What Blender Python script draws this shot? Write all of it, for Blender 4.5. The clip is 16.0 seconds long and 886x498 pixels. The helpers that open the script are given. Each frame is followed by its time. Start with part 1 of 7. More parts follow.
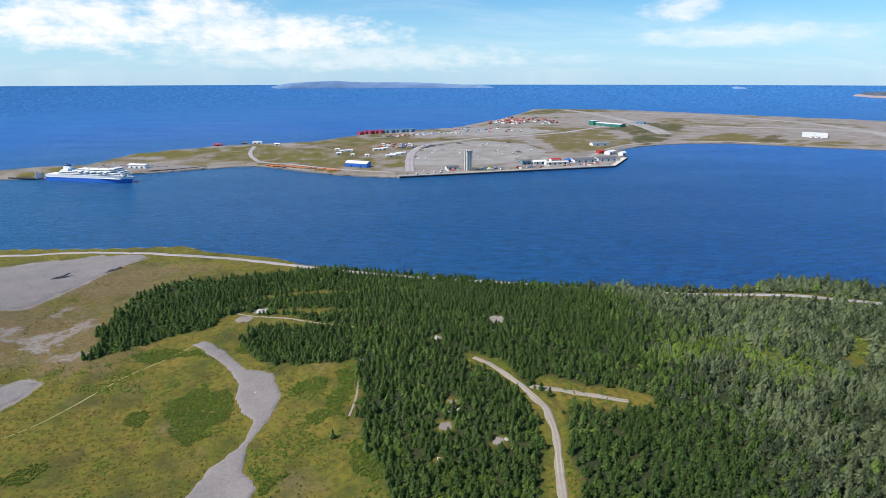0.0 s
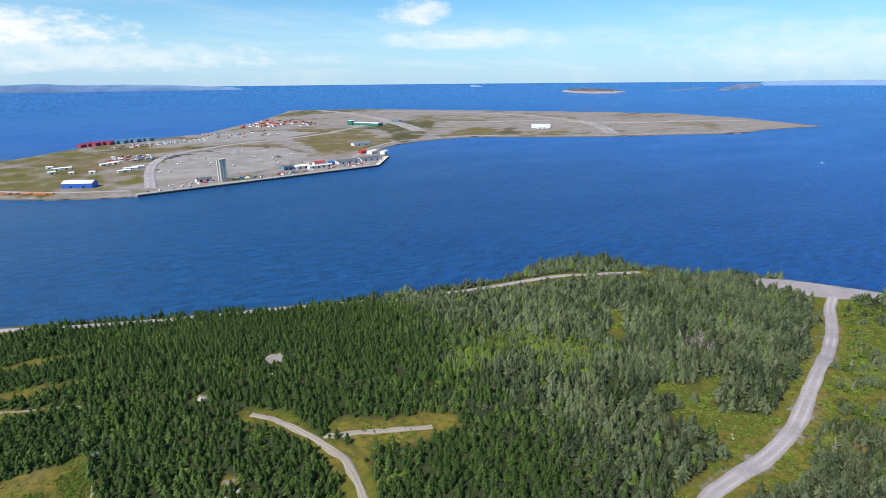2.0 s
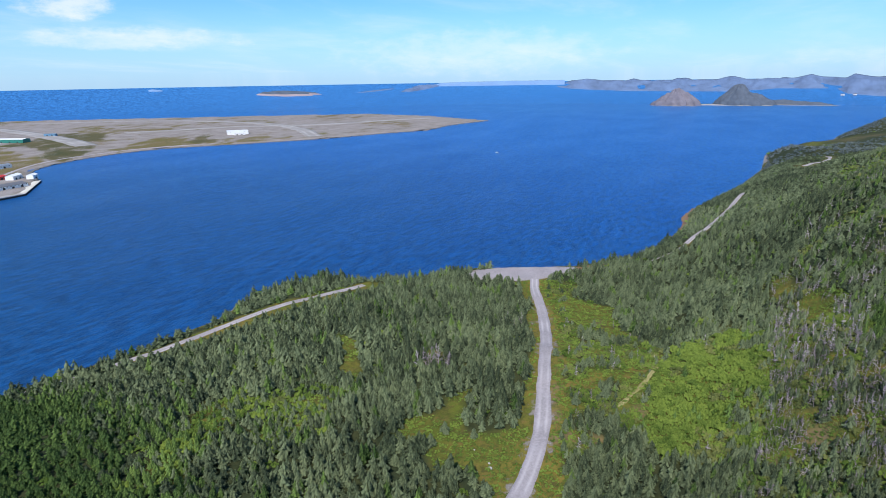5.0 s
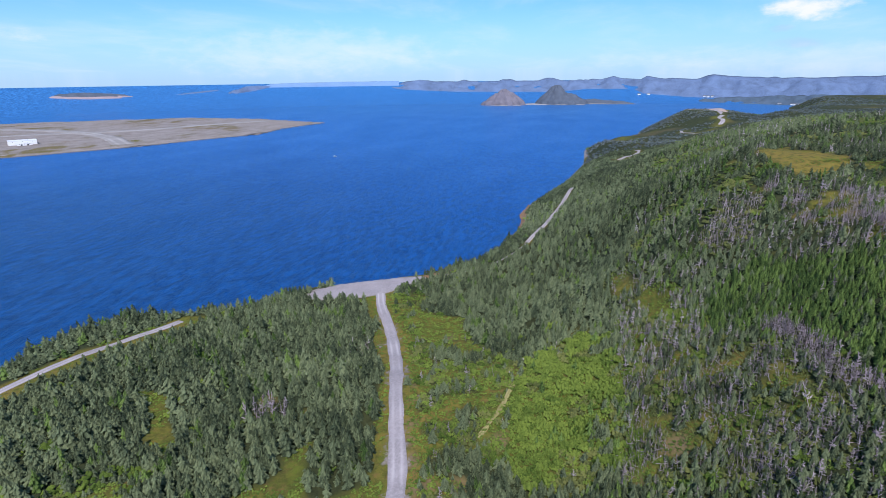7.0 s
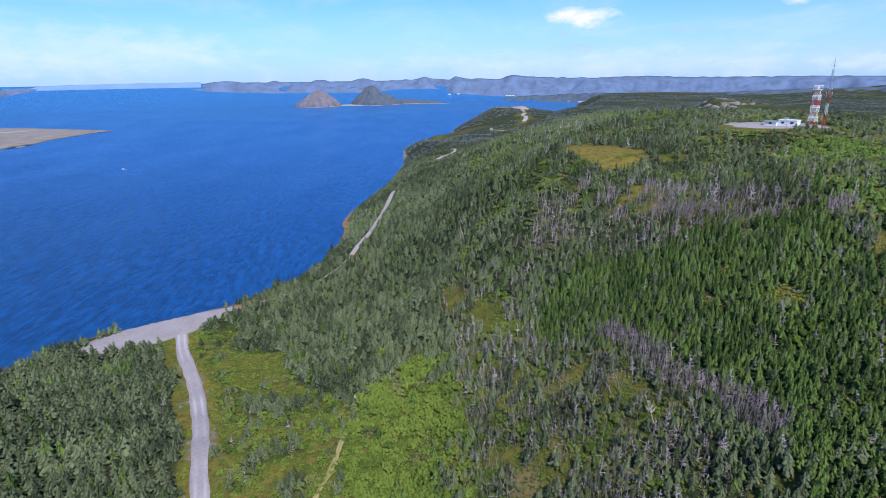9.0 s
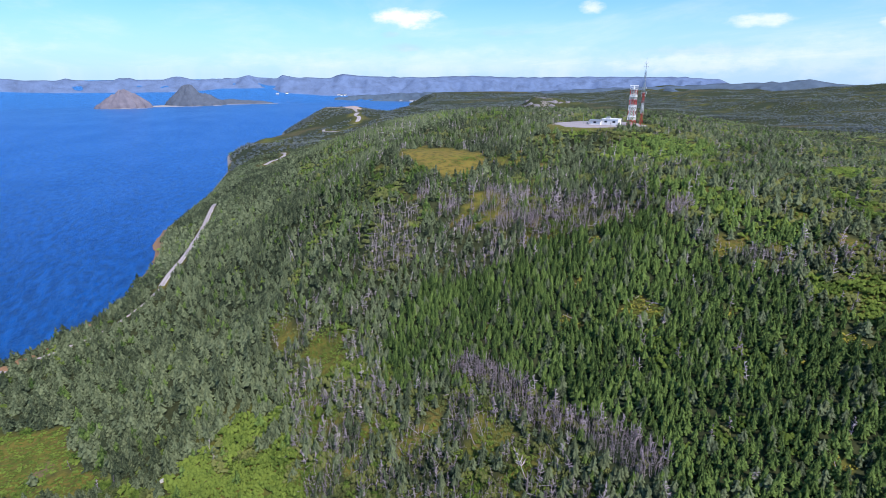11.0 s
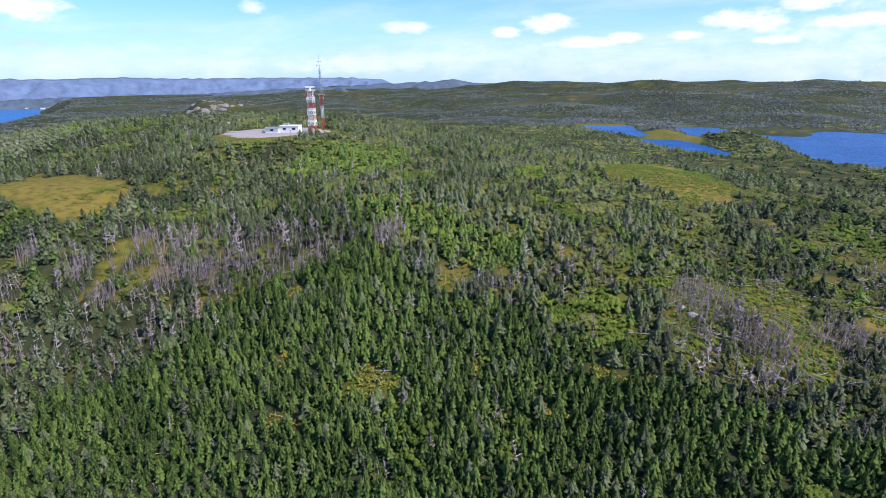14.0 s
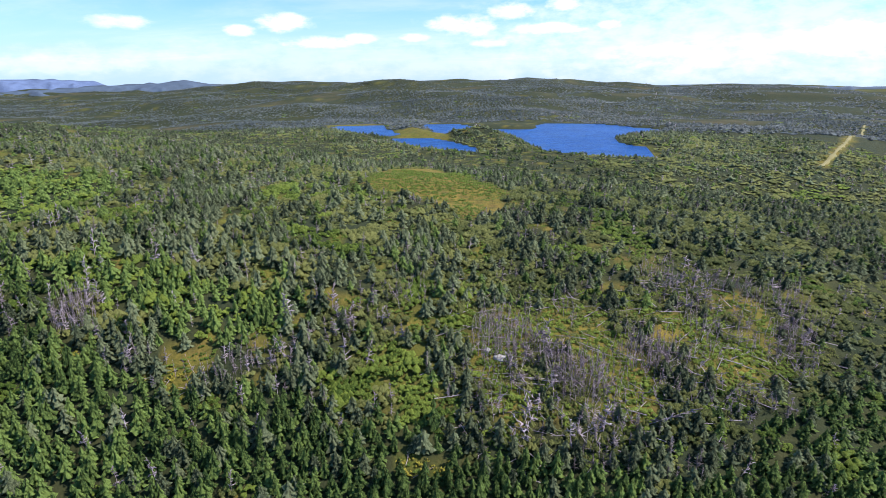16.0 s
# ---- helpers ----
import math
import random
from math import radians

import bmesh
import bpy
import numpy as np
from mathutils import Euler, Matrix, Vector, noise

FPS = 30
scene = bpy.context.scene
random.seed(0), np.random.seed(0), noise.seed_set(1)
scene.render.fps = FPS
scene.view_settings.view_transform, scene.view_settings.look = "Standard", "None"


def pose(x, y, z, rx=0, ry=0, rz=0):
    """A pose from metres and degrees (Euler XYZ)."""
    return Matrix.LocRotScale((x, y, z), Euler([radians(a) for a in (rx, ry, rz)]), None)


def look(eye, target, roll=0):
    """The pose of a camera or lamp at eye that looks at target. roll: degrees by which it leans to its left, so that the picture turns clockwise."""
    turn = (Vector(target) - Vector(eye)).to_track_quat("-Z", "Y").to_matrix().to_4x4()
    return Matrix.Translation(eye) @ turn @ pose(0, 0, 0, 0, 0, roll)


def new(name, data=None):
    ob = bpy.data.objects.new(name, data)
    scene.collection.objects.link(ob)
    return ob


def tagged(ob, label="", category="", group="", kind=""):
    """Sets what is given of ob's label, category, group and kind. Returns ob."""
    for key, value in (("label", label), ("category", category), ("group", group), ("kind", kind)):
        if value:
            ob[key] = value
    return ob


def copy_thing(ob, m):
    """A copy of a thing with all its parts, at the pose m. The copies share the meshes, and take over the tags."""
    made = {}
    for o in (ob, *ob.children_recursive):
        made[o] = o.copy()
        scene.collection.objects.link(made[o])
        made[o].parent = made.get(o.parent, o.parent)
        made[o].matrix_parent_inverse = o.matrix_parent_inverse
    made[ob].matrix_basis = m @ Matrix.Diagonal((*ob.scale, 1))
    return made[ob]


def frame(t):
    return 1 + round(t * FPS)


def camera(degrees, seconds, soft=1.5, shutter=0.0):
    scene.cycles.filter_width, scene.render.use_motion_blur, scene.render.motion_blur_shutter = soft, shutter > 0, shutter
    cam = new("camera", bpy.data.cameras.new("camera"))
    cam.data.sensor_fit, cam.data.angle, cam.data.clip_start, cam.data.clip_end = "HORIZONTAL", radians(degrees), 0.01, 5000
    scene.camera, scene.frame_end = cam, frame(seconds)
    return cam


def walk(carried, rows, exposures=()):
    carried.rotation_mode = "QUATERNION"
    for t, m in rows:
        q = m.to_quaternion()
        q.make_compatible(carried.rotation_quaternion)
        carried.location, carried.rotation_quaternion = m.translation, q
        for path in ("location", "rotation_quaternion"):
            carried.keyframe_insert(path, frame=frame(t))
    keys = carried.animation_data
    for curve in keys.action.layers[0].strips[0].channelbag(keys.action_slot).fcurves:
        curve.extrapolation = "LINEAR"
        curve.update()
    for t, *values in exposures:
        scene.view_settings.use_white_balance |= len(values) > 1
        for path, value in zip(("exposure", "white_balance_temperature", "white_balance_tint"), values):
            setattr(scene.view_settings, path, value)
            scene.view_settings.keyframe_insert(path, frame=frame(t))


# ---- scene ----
cam = camera(77.16, 16.0, 0.6)
walk(cam, [
    (0, pose(0.00, 0.00, 200.00, 73.04, 0, -5.03) @ pose(0, 0, 0, 0, 0, -0.02)),
    (0.5, pose(1.56, 12.05, 199.63, 73.04, 0, -9.87) @ pose(0, 0, 0, 0, 0, -0.10)),
    (1, pose(4.49, 23.91, 199.31, 73.03, 0, -15.59) @ pose(0, 0, 0, 0, 0, -0.18)),
    (1.5, pose(8.72, 35.33, 199.02, 73.02, 0, -22.26) @ pose(0, 0, 0, 0, 0, -0.36)),
    (2, pose(14.13, 46.10, 198.73, 72.99, 0, -28.94) @ pose(0, 0, 0, 0, 0, -0.52)),
    (2.5, pose(20.62, 56.08, 198.42, 73.01, 0, -34.61) @ pose(0, 0, 0, 0, 0, -0.69)),
    (3, pose(28.08, 65.17, 198.08, 73.02, 0, -39.43) @ pose(0, 0, 0, 0, 0, -0.79)),
    (3.5, pose(36.38, 73.29, 197.72, 72.96, 0, -44.35) @ pose(0, 0, 0, 0, 0, -0.86)),
    (4, pose(45.42, 80.43, 197.32, 72.95, 0, -49.61) @ pose(0, 0, 0, 0, 0, -0.92)),
    (4.2, pose(49.21, 83.00, 197.16, 72.95, 0, -51.49) @ pose(0, 0, 0, 0, 0, -0.92)),
    (6.3, pose(93.35, 100.71, 195.33, 72.84, 0, -68.48) @ pose(0, 0, 0, 0, 0, -0.71)),
    (6.5, pose(97.81, 101.56, 195.16, 72.83, 0, -70.06) @ pose(0, 0, 0, 0, 0, -0.68)),
    (7, pose(109.05, 103.11, 194.75, 72.82, 0, -74.51) @ pose(0, 0, 0, 0, 0, -0.71)),
    (7.5, pose(120.36, 103.87, 194.37, 72.76, 0, -79.22) @ pose(0, 0, 0, 0, 0, -0.75)),
    (8, pose(131.66, 103.88, 194.01, 72.71, 0, -83.16) @ pose(0, 0, 0, 0, 0, -0.70)),
    (8.5, pose(142.90, 103.16, 193.69, 72.67, 0, -87.87) @ pose(0, 0, 0, 0, 0, -0.71)),
    (8.7, pose(147.37, 102.68, 193.57, 72.68, 0, -89.83) @ pose(0, 0, 0, 0, 0, -0.76)),
    (10.8, pose(192.48, 91.18, 192.62, 72.44, 0, -107.67) @ pose(0, 0, 0, 0, 0, -0.38)),
    (11, pose(196.54, 89.48, 192.55, 72.45, 0, -109.31) @ pose(0, 0, 0, 0, 0, -0.35)),
    (11.5, pose(206.46, 84.76, 192.39, 72.42, 0, -113.65) @ pose(0, 0, 0, 0, 0, -0.34)),
    (12, pose(216.02, 79.35, 192.24, 72.40, 0, -118.57) @ pose(0, 0, 0, 0, 0, -0.32)),
    (12.5, pose(225.17, 73.25, 192.09, 72.40, 0, -123.68) @ pose(0, 0, 0, 0, 0, -0.31)),
    (13, pose(233.84, 66.44, 191.93, 72.35, 0, -129.20) @ pose(0, 0, 0, 0, 0, -0.28)),
    (13.5, pose(241.95, 58.91, 191.77, 72.33, 0, -134.98) @ pose(0, 0, 0, 0, 0, -0.32)),
    (14, pose(249.41, 50.67, 191.60, 72.34, 0, -140.82) @ pose(0, 0, 0, 0, 0, -0.39)),
    (14.5, pose(256.11, 41.73, 191.43, 72.31, 0, -147.15) @ pose(0, 0, 0, 0, 0, -0.45)),
    (15, pose(261.90, 32.11, 191.26, 72.26, 0, -154.26) @ pose(0, 0, 0, 0, 0, -0.51)),
    (15.5, pose(266.62, 21.89, 191.11, 72.21, 0, -159.70) @ pose(0, 0, 0, 0, 0, -0.53)),
    (16, pose(270.04, 11.13, 191.02, 72.15, 0, -165.72) @ pose(0, 0, 0, 0, 0, -0.49)),
], [(0, 0.09, 6850, 10), (3, 0.11, 6750, 10), (4, 0.09, 6500, 10), (7, 0.0, 6100, 17), (8.7, 0.02, 6100, 17), (11, 0.22, 6200, 19), (13, 0.31, 6400, 20), (16, 0.43, 6550, 20)])

# ---- light ----
SUN_AZ, SUN_EL = 255.0, 50.0        # bearing clockwise from +y, and elevation, in degrees
sun = new("sun", bpy.data.lights.new("sun", "SUN"))
sun.data.energy, sun.data.angle, sun.data.color = 4.9, radians(0.53), (1.0, 0.95, 0.87)
_sd = Vector((math.sin(radians(SUN_AZ)) * math.cos(radians(SUN_EL)), math.cos(radians(SUN_AZ)) * math.cos(radians(SUN_EL)), math.sin(radians(SUN_EL))))
sun.matrix_world = look(_sd * 600 + Vector((200, 50, 0)), (200, 50, 0))

world = bpy.data.worlds.new("sky")
scene.world = world
world.use_nodes = True
nt = world.node_tree
nt.nodes.clear()


def link(tree, a, b):
    tree.links.new(a, b)


CLOUDS_WEST = [   # bearing, elevation, half width, half height in degrees, and density; grey undersides are negative
    (-25.9, 4.5, 10, 2.3, 1),
    (-11, 4, 12.5, 1.8, .95),
    (-18, 5.5, 8, 1.5, .9),
    (-4, 2.1, 19, 1.3, .5),
    (26.8, 6.1, 3.6, 1.1, .7),
    (31, 3.7, 9, .95, .45),
    (62.4, 2.4, 13, 2.3, .3),
    (106, 5, 3.2, .9, 1),
    (105.8, 2.4, 2.2, .5, -.35),
    (104.2, 3.6, 1, .3, -.3),
    (123.2, 5.7, 1.3, .55, .7),
    (137.4, 4.1, 2.6, .6, .7),
]
CLOUDS_EAST = [
    (115.7, 3.7, 2.3, .4, -.25),
    (133.5, 1.8, 6, .5, -.2),
    (151, 4.3, 2.6, .9, 1),
    (147, 3.6, 1.5, .5, .9),
    (154, 2.6, 3.8, .6, .95),
    (158, 2.9, 1.7, .5, .85),
    (168, 4.1, 3.4, 1, .95),
    (170.5, 2.4, 2.2, .45, .9),
    (172.5, 5.2, 2.3, .9, .95),
    (176, 3.7, 4.1, .65, .95),
    (177.1, 5.8, 1.8, .75, .95),
    (181.5, 3.9, 1.6, .55, .9),
]
CLOUDS = CLOUDS_WEST + CLOUDS_EAST
CLOUDS += [(163.2, 3, 1.6, .4, .8), (190, 1.2, 11.5, 2, .6), (199.5, 2.1, 6, 1.9, .85), (132.4, .7, 8.7, .9, .4), (160, 1.0, 34, 2.0, .25), (192, 3, 24, 5, .45), (112, 1.0, 24, 1.4, .2)]


def sky_world():
    n = nt.nodes
    out, bg = n.new("ShaderNodeOutputWorld"), n.new("ShaderNodeBackground")
    sky = n.new("ShaderNodeTexSky")
    sky.sky_type, sky.sun_disc = "NISHITA", False
    sky.sun_elevation, sky.sun_rotation = radians(SUN_EL), radians(SUN_AZ)
    sky.altitude, sky.air_density, sky.dust_density, sky.ozone_density = 200, 1.0, 0.6, 2.0
    co = n.new("ShaderNodeTexCoord")
    # clouds lie on a flat layer: the direction divided by its height
    sep = n.new("ShaderNodeSeparateXYZ")
    link(nt, co.outputs["Generated"], sep.inputs[0])
    high = n.new("ShaderNodeMath"); high.operation = "MAXIMUM"; high.inputs[1].default_value = 0.012
    link(nt, sep.outputs["Z"], high.inputs[0])
    lift = n.new("ShaderNodeMath"); lift.operation = "ADD"; lift.inputs[1].default_value = 0.11
    link(nt, high.outputs[0], lift.inputs[0])
    flat = n.new("ShaderNodeCombineXYZ")
    for k in ("X", "Y"):
        d = n.new("ShaderNodeMath"); d.operation = "DIVIDE"
        link(nt, sep.outputs[k], d.inputs[0]); link(nt, lift.outputs[0], d.inputs[1]); link(nt, d.outputs[0], flat.inputs[k])

    def cloud(scale, stretch, detail, low, high_, offset):
        m = n.new("ShaderNodeMapping")
        m.inputs["Scale"].default_value = stretch
        m.inputs["Location"].default_value = offset
        link(nt, flat.outputs[0], m.inputs["Vector"])
        t = n.new("ShaderNodeTexNoise")
        t.inputs["Scale"].default_value, t.inputs["Detail"].default_value, t.inputs["Roughness"].default_value = scale, detail, 0.62
        t.inputs["Distortion"].default_value = 0.3
        link(nt, m.outputs[0], t.inputs["Vector"])
        r = n.new("ShaderNodeMapRange")
        r.interpolation_type = "SMOOTHSTEP"
        r.inputs["From Min"].default_value, r.inputs["From Max"].default_value = low, high_
        link(nt, t.outputs["Fac"], r.inputs["Value"])
        return r.outputs[0]
    veil = cloud(0.5, (1, 1.6, 1), 6, 0.42, 0.8, (3.1, 1.7, 0))
    # bearing and elevation in degrees, for the cumulus that stands over each shore
    bear = n.new("ShaderNodeMath"); bear.operation = "ARCTAN2"
    link(nt, sep.outputs["X"], bear.inputs[0]); link(nt, sep.outputs["Y"], bear.inputs[1])
    wrap = n.new("ShaderNodeMath"); wrap.operation = "WRAP"
    wrap.inputs[1].default_value, wrap.inputs[2].default_value = radians(270), radians(-90)
    link(nt, bear.outputs[0], wrap.inputs[0])
    bump = n.new("ShaderNodeTexNoise")
    bump.inputs["Scale"].default_value, bump.inputs["Detail"].default_value, bump.inputs["Roughness"].default_value = 0.55, 7, 0.62
    dome = n.new("ShaderNodeCombineXYZ")
    for k, src, s in (("X", wrap.outputs[0], 40.0), ("Y", sep.outputs["Z"], 85.0)):
        g = n.new("ShaderNodeMath"); g.operation = "MULTIPLY"; g.inputs[1].default_value = s
        link(nt, src, g.inputs[0]); link(nt, g.outputs[0], dome.inputs[k])
    link(nt, dome.outputs[0], bump.inputs["Vector"])
    wisp = n.new("ShaderNodeMath"); wisp.operation = "MULTIPLY_ADD"
    wisp.inputs[1].default_value, wisp.inputs[2].default_value = 3.6, -1.8
    link(nt, bump.outputs["Fac"], wisp.inputs[0])
    whole, shade = None, None
    for b0, e0, w, h, amount in CLOUDS:
        du = n.new("ShaderNodeMath"); du.operation = "MULTIPLY_ADD"
        du.inputs[1].default_value, du.inputs[2].default_value = math.degrees(1) / w, -b0 / w
        link(nt, wrap.outputs[0], du.inputs[0])
        dv = n.new("ShaderNodeMath"); dv.operation = "MULTIPLY_ADD"
        dv.inputs[1].default_value, dv.inputs[2].default_value = math.degrees(1) / h, -e0 / h
        link(nt, sep.outputs["Z"], dv.inputs[0])
        du2 = n.new("ShaderNodeMath"); du2.operation = "MULTIPLY"
        link(nt, du.outputs[0], du2.inputs[0]); link(nt, du.outputs[0], du2.inputs[1])
        sq = n.new("ShaderNodeMath"); sq.operation = "MULTIPLY_ADD"
        link(nt, dv.outputs[0], sq.inputs[0]); link(nt, dv.outputs[0], sq.inputs[1]); link(nt, du2.outputs[0], sq.inputs[2])
        ragged = n.new("ShaderNodeMath"); ragged.operation = "ADD"
        link(nt, sq.outputs[0], ragged.inputs[0]); link(nt, wisp.outputs[0], ragged.inputs[1])
        r = n.new("ShaderNodeMapRange"); r.interpolation_type = "SMOOTHSTEP"
        r.inputs["From Min"].default_value, r.inputs["From Max"].default_value = 1.35, -0.35
        r.inputs["To Max"].default_value = abs(amount)
        link(nt, ragged.outputs[0], r.inputs["Value"])
        top = n.new("ShaderNodeMath"); top.operation = "MAXIMUM"; top.inputs[1].default_value = 0.0
        link(nt, r.outputs[0], top.inputs[0])
        if amount > 0:
            if whole is not None:
                link(nt, whole, top.inputs[1])
            whole = top.outputs[0]
        else:
            if shade is not None:
                link(nt, shade, top.inputs[1])
            shade = top.outputs[0]
    add = n.new("ShaderNodeMath"); add.operation = "MULTIPLY_ADD"; add.use_clamp = True
    add.inputs[1].default_value = 0.3
    link(nt, veil, add.inputs[0]); link(nt, whole, add.inputs[2])
    # the tint of the clear sky, and the pale air at the horizon
    tint = n.new("ShaderNodeMix"); tint.data_type, tint.blend_type = "RGBA", "MULTIPLY"
    tint.inputs["Factor"].default_value = 1.0
    tint.inputs["B"].default_value = (0.62, 1.22, 1.62, 1)
    link(nt, sky.outputs[0], tint.inputs["A"])
    air = n.new("ShaderNodeMapRange"); air.interpolation_type = "SMOOTHSTEP"
    air.inputs["From Min"].default_value, air.inputs["From Max"].default_value = 0.16, -0.01
    air.inputs["To Max"].default_value = 0.6
    link(nt, sep.outputs["Z"], air.inputs["Value"])
    pale = n.new("ShaderNodeMix"); pale.data_type = "RGBA"
    pale.inputs["B"].default_value = (6.5, 8.9, 12.2, 1)
    link(nt, air.outputs[0], pale.inputs["Factor"]); link(nt, tint.outputs["Result"], pale.inputs["A"])
    mix = n.new("ShaderNodeMix"); mix.data_type = "RGBA"
    mix.inputs["B"].default_value = (10.6, 11.0, 11.5, 1)
    dim = n.new("ShaderNodeMix"); dim.data_type = "RGBA"
    dim.inputs["B"].default_value = (5.6, 7.0, 9.0, 1)
    link(nt, shade, dim.inputs["Factor"]); link(nt, pale.outputs["Result"], dim.inputs["A"])
    link(nt, add.outputs[0], mix.inputs["Factor"]); link(nt, dim.outputs["Result"], mix.inputs["A"])
    bg.inputs["Strength"].default_value = 0.09
    link(nt, mix.outputs["Result"], bg.inputs["Color"]); link(nt, bg.outputs[0], out.inputs["Surface"])


sky_world()

# ---- materials ----


def material(name):
    m = bpy.data.materials.new(name)
    m.use_nodes = True
    return m, m.node_tree, m.node_tree.nodes["Principled BSDF"]


def noise_node(t, scale, detail=4, rough_=0.55, vector=None, w=None):
    n = t.nodes.new("ShaderNodeTexNoise")
    n.inputs["Scale"].default_value, n.inputs["Detail"].default_value, n.inputs["Roughness"].default_value = scale, detail, rough_
    if vector is not None:
        t.links.new(vector, n.inputs["Vector"])
    return n.outputs["Fac"]


def world_place(t):
    return t.nodes.new("ShaderNodeNewGeometry").outputs["Position"]


def ramp(t, fac, low, high, a=0.0, b=1.0):
    n = t.nodes.new("ShaderNodeMapRange")
    n.inputs["From Min"].default_value, n.inputs["From Max"].default_value = low, high
    n.inputs["To Min"].default_value, n.inputs["To Max"].default_value = a, b
    t.links.new(fac, n.inputs["Value"])
    return n.outputs[0]


def blend(t, fac, a, b, kind="MIX"):
    n = t.nodes.new("ShaderNodeMix")
    n.data_type, n.blend_type = "RGBA", kind
    for key, v in (("Factor", fac), ("A", a), ("B", b)):
        if isinstance(v, (int, float)):
            n.inputs[key].default_value = v
        elif isinstance(v, tuple):
            n.inputs[key].default_value = (*v, 1)
        else:
            t.links.new(v, n.inputs[key])
    return n.outputs["Result"]


def attr(t, name):
    n = t.nodes.new("ShaderNodeAttribute")
    n.attribute_name = name
    return n


def bumped(t, p, fac, strength, distance):
    n = t.nodes.new("ShaderNodeBump")
    n.inputs["Strength"].default_value, n.inputs["Distance"].default_value = strength, distance
    t.links.new(fac, n.inputs["Height"])
    t.links.new(n.outputs[0], p.inputs["Normal"])


def leaf_material(name, dark, light, gloss=0.75, thin=0.15):
    """Foliage: each plant has its own tone, which also carries painted inner shade and lit tips, with finer variation
    through the crown.
    """
    m, t, p = material(name)
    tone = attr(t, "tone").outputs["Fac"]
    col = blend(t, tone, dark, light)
    fine = noise_node(t, 1.1, 3, 0.75, world_place(t))
    col = blend(t, ramp(t, fine, 0.48, 0.74, 0.0, 0.6), col, tuple(0.5 * c for c in dark))
    tuft = noise_node(t, 3.4, 3, 0.7, world_place(t))
    col = blend(t, ramp(t, tuft, 0.48, 0.7, 0.0, 0.55), col, tuple(1.4 * c for c in light))
    bumped(t, p, tuft, 1.0, 0.6)
    t.links.new(col, p.inputs["Base Color"])
    p.inputs["Roughness"].default_value = gloss
    p.inputs["Specular IOR Level"].default_value = 0.1
    if thin:
        glow, mix = t.nodes.new("ShaderNodeBsdfTranslucent"), t.nodes.new("ShaderNodeMixShader")
        t.links.new(blend(t, 0.5, col, light), glow.inputs["Color"])
        mix.inputs["Fac"].default_value = thin
        t.links.new(p.outputs[0], mix.inputs[1]); t.links.new(glow.outputs[0], mix.inputs[2])
        t.links.new(mix.outputs[0], t.nodes["Material Output"].inputs["Surface"])
    return m


def plain(name, colour, rough_=0.6, metal=0.0, vary=0.18, scale=0.6, bump=0.0):
    """A painted or bare surface with stains at two scales."""
    m, t, p = material(name)
    place = world_place(t)
    big, small = noise_node(t, scale, 4, 0.6, place), noise_node(t, scale * 14, 3, 0.6, place)
    col = blend(t, ramp(t, big, 0.35, 0.75, 0, vary), colour, tuple(c * 0.45 for c in colour))
    col = blend(t, ramp(t, small, 0.4, 0.8, 0, vary * 0.7), col, tuple(min(1, c * 1.35 + 0.01) for c in colour))
    t.links.new(col, p.inputs["Base Color"])
    p.inputs["Roughness"].default_value, p.inputs["Metallic"].default_value = rough_, metal
    if bump:
        bumped(t, p, small, 0.5, bump)
    return m


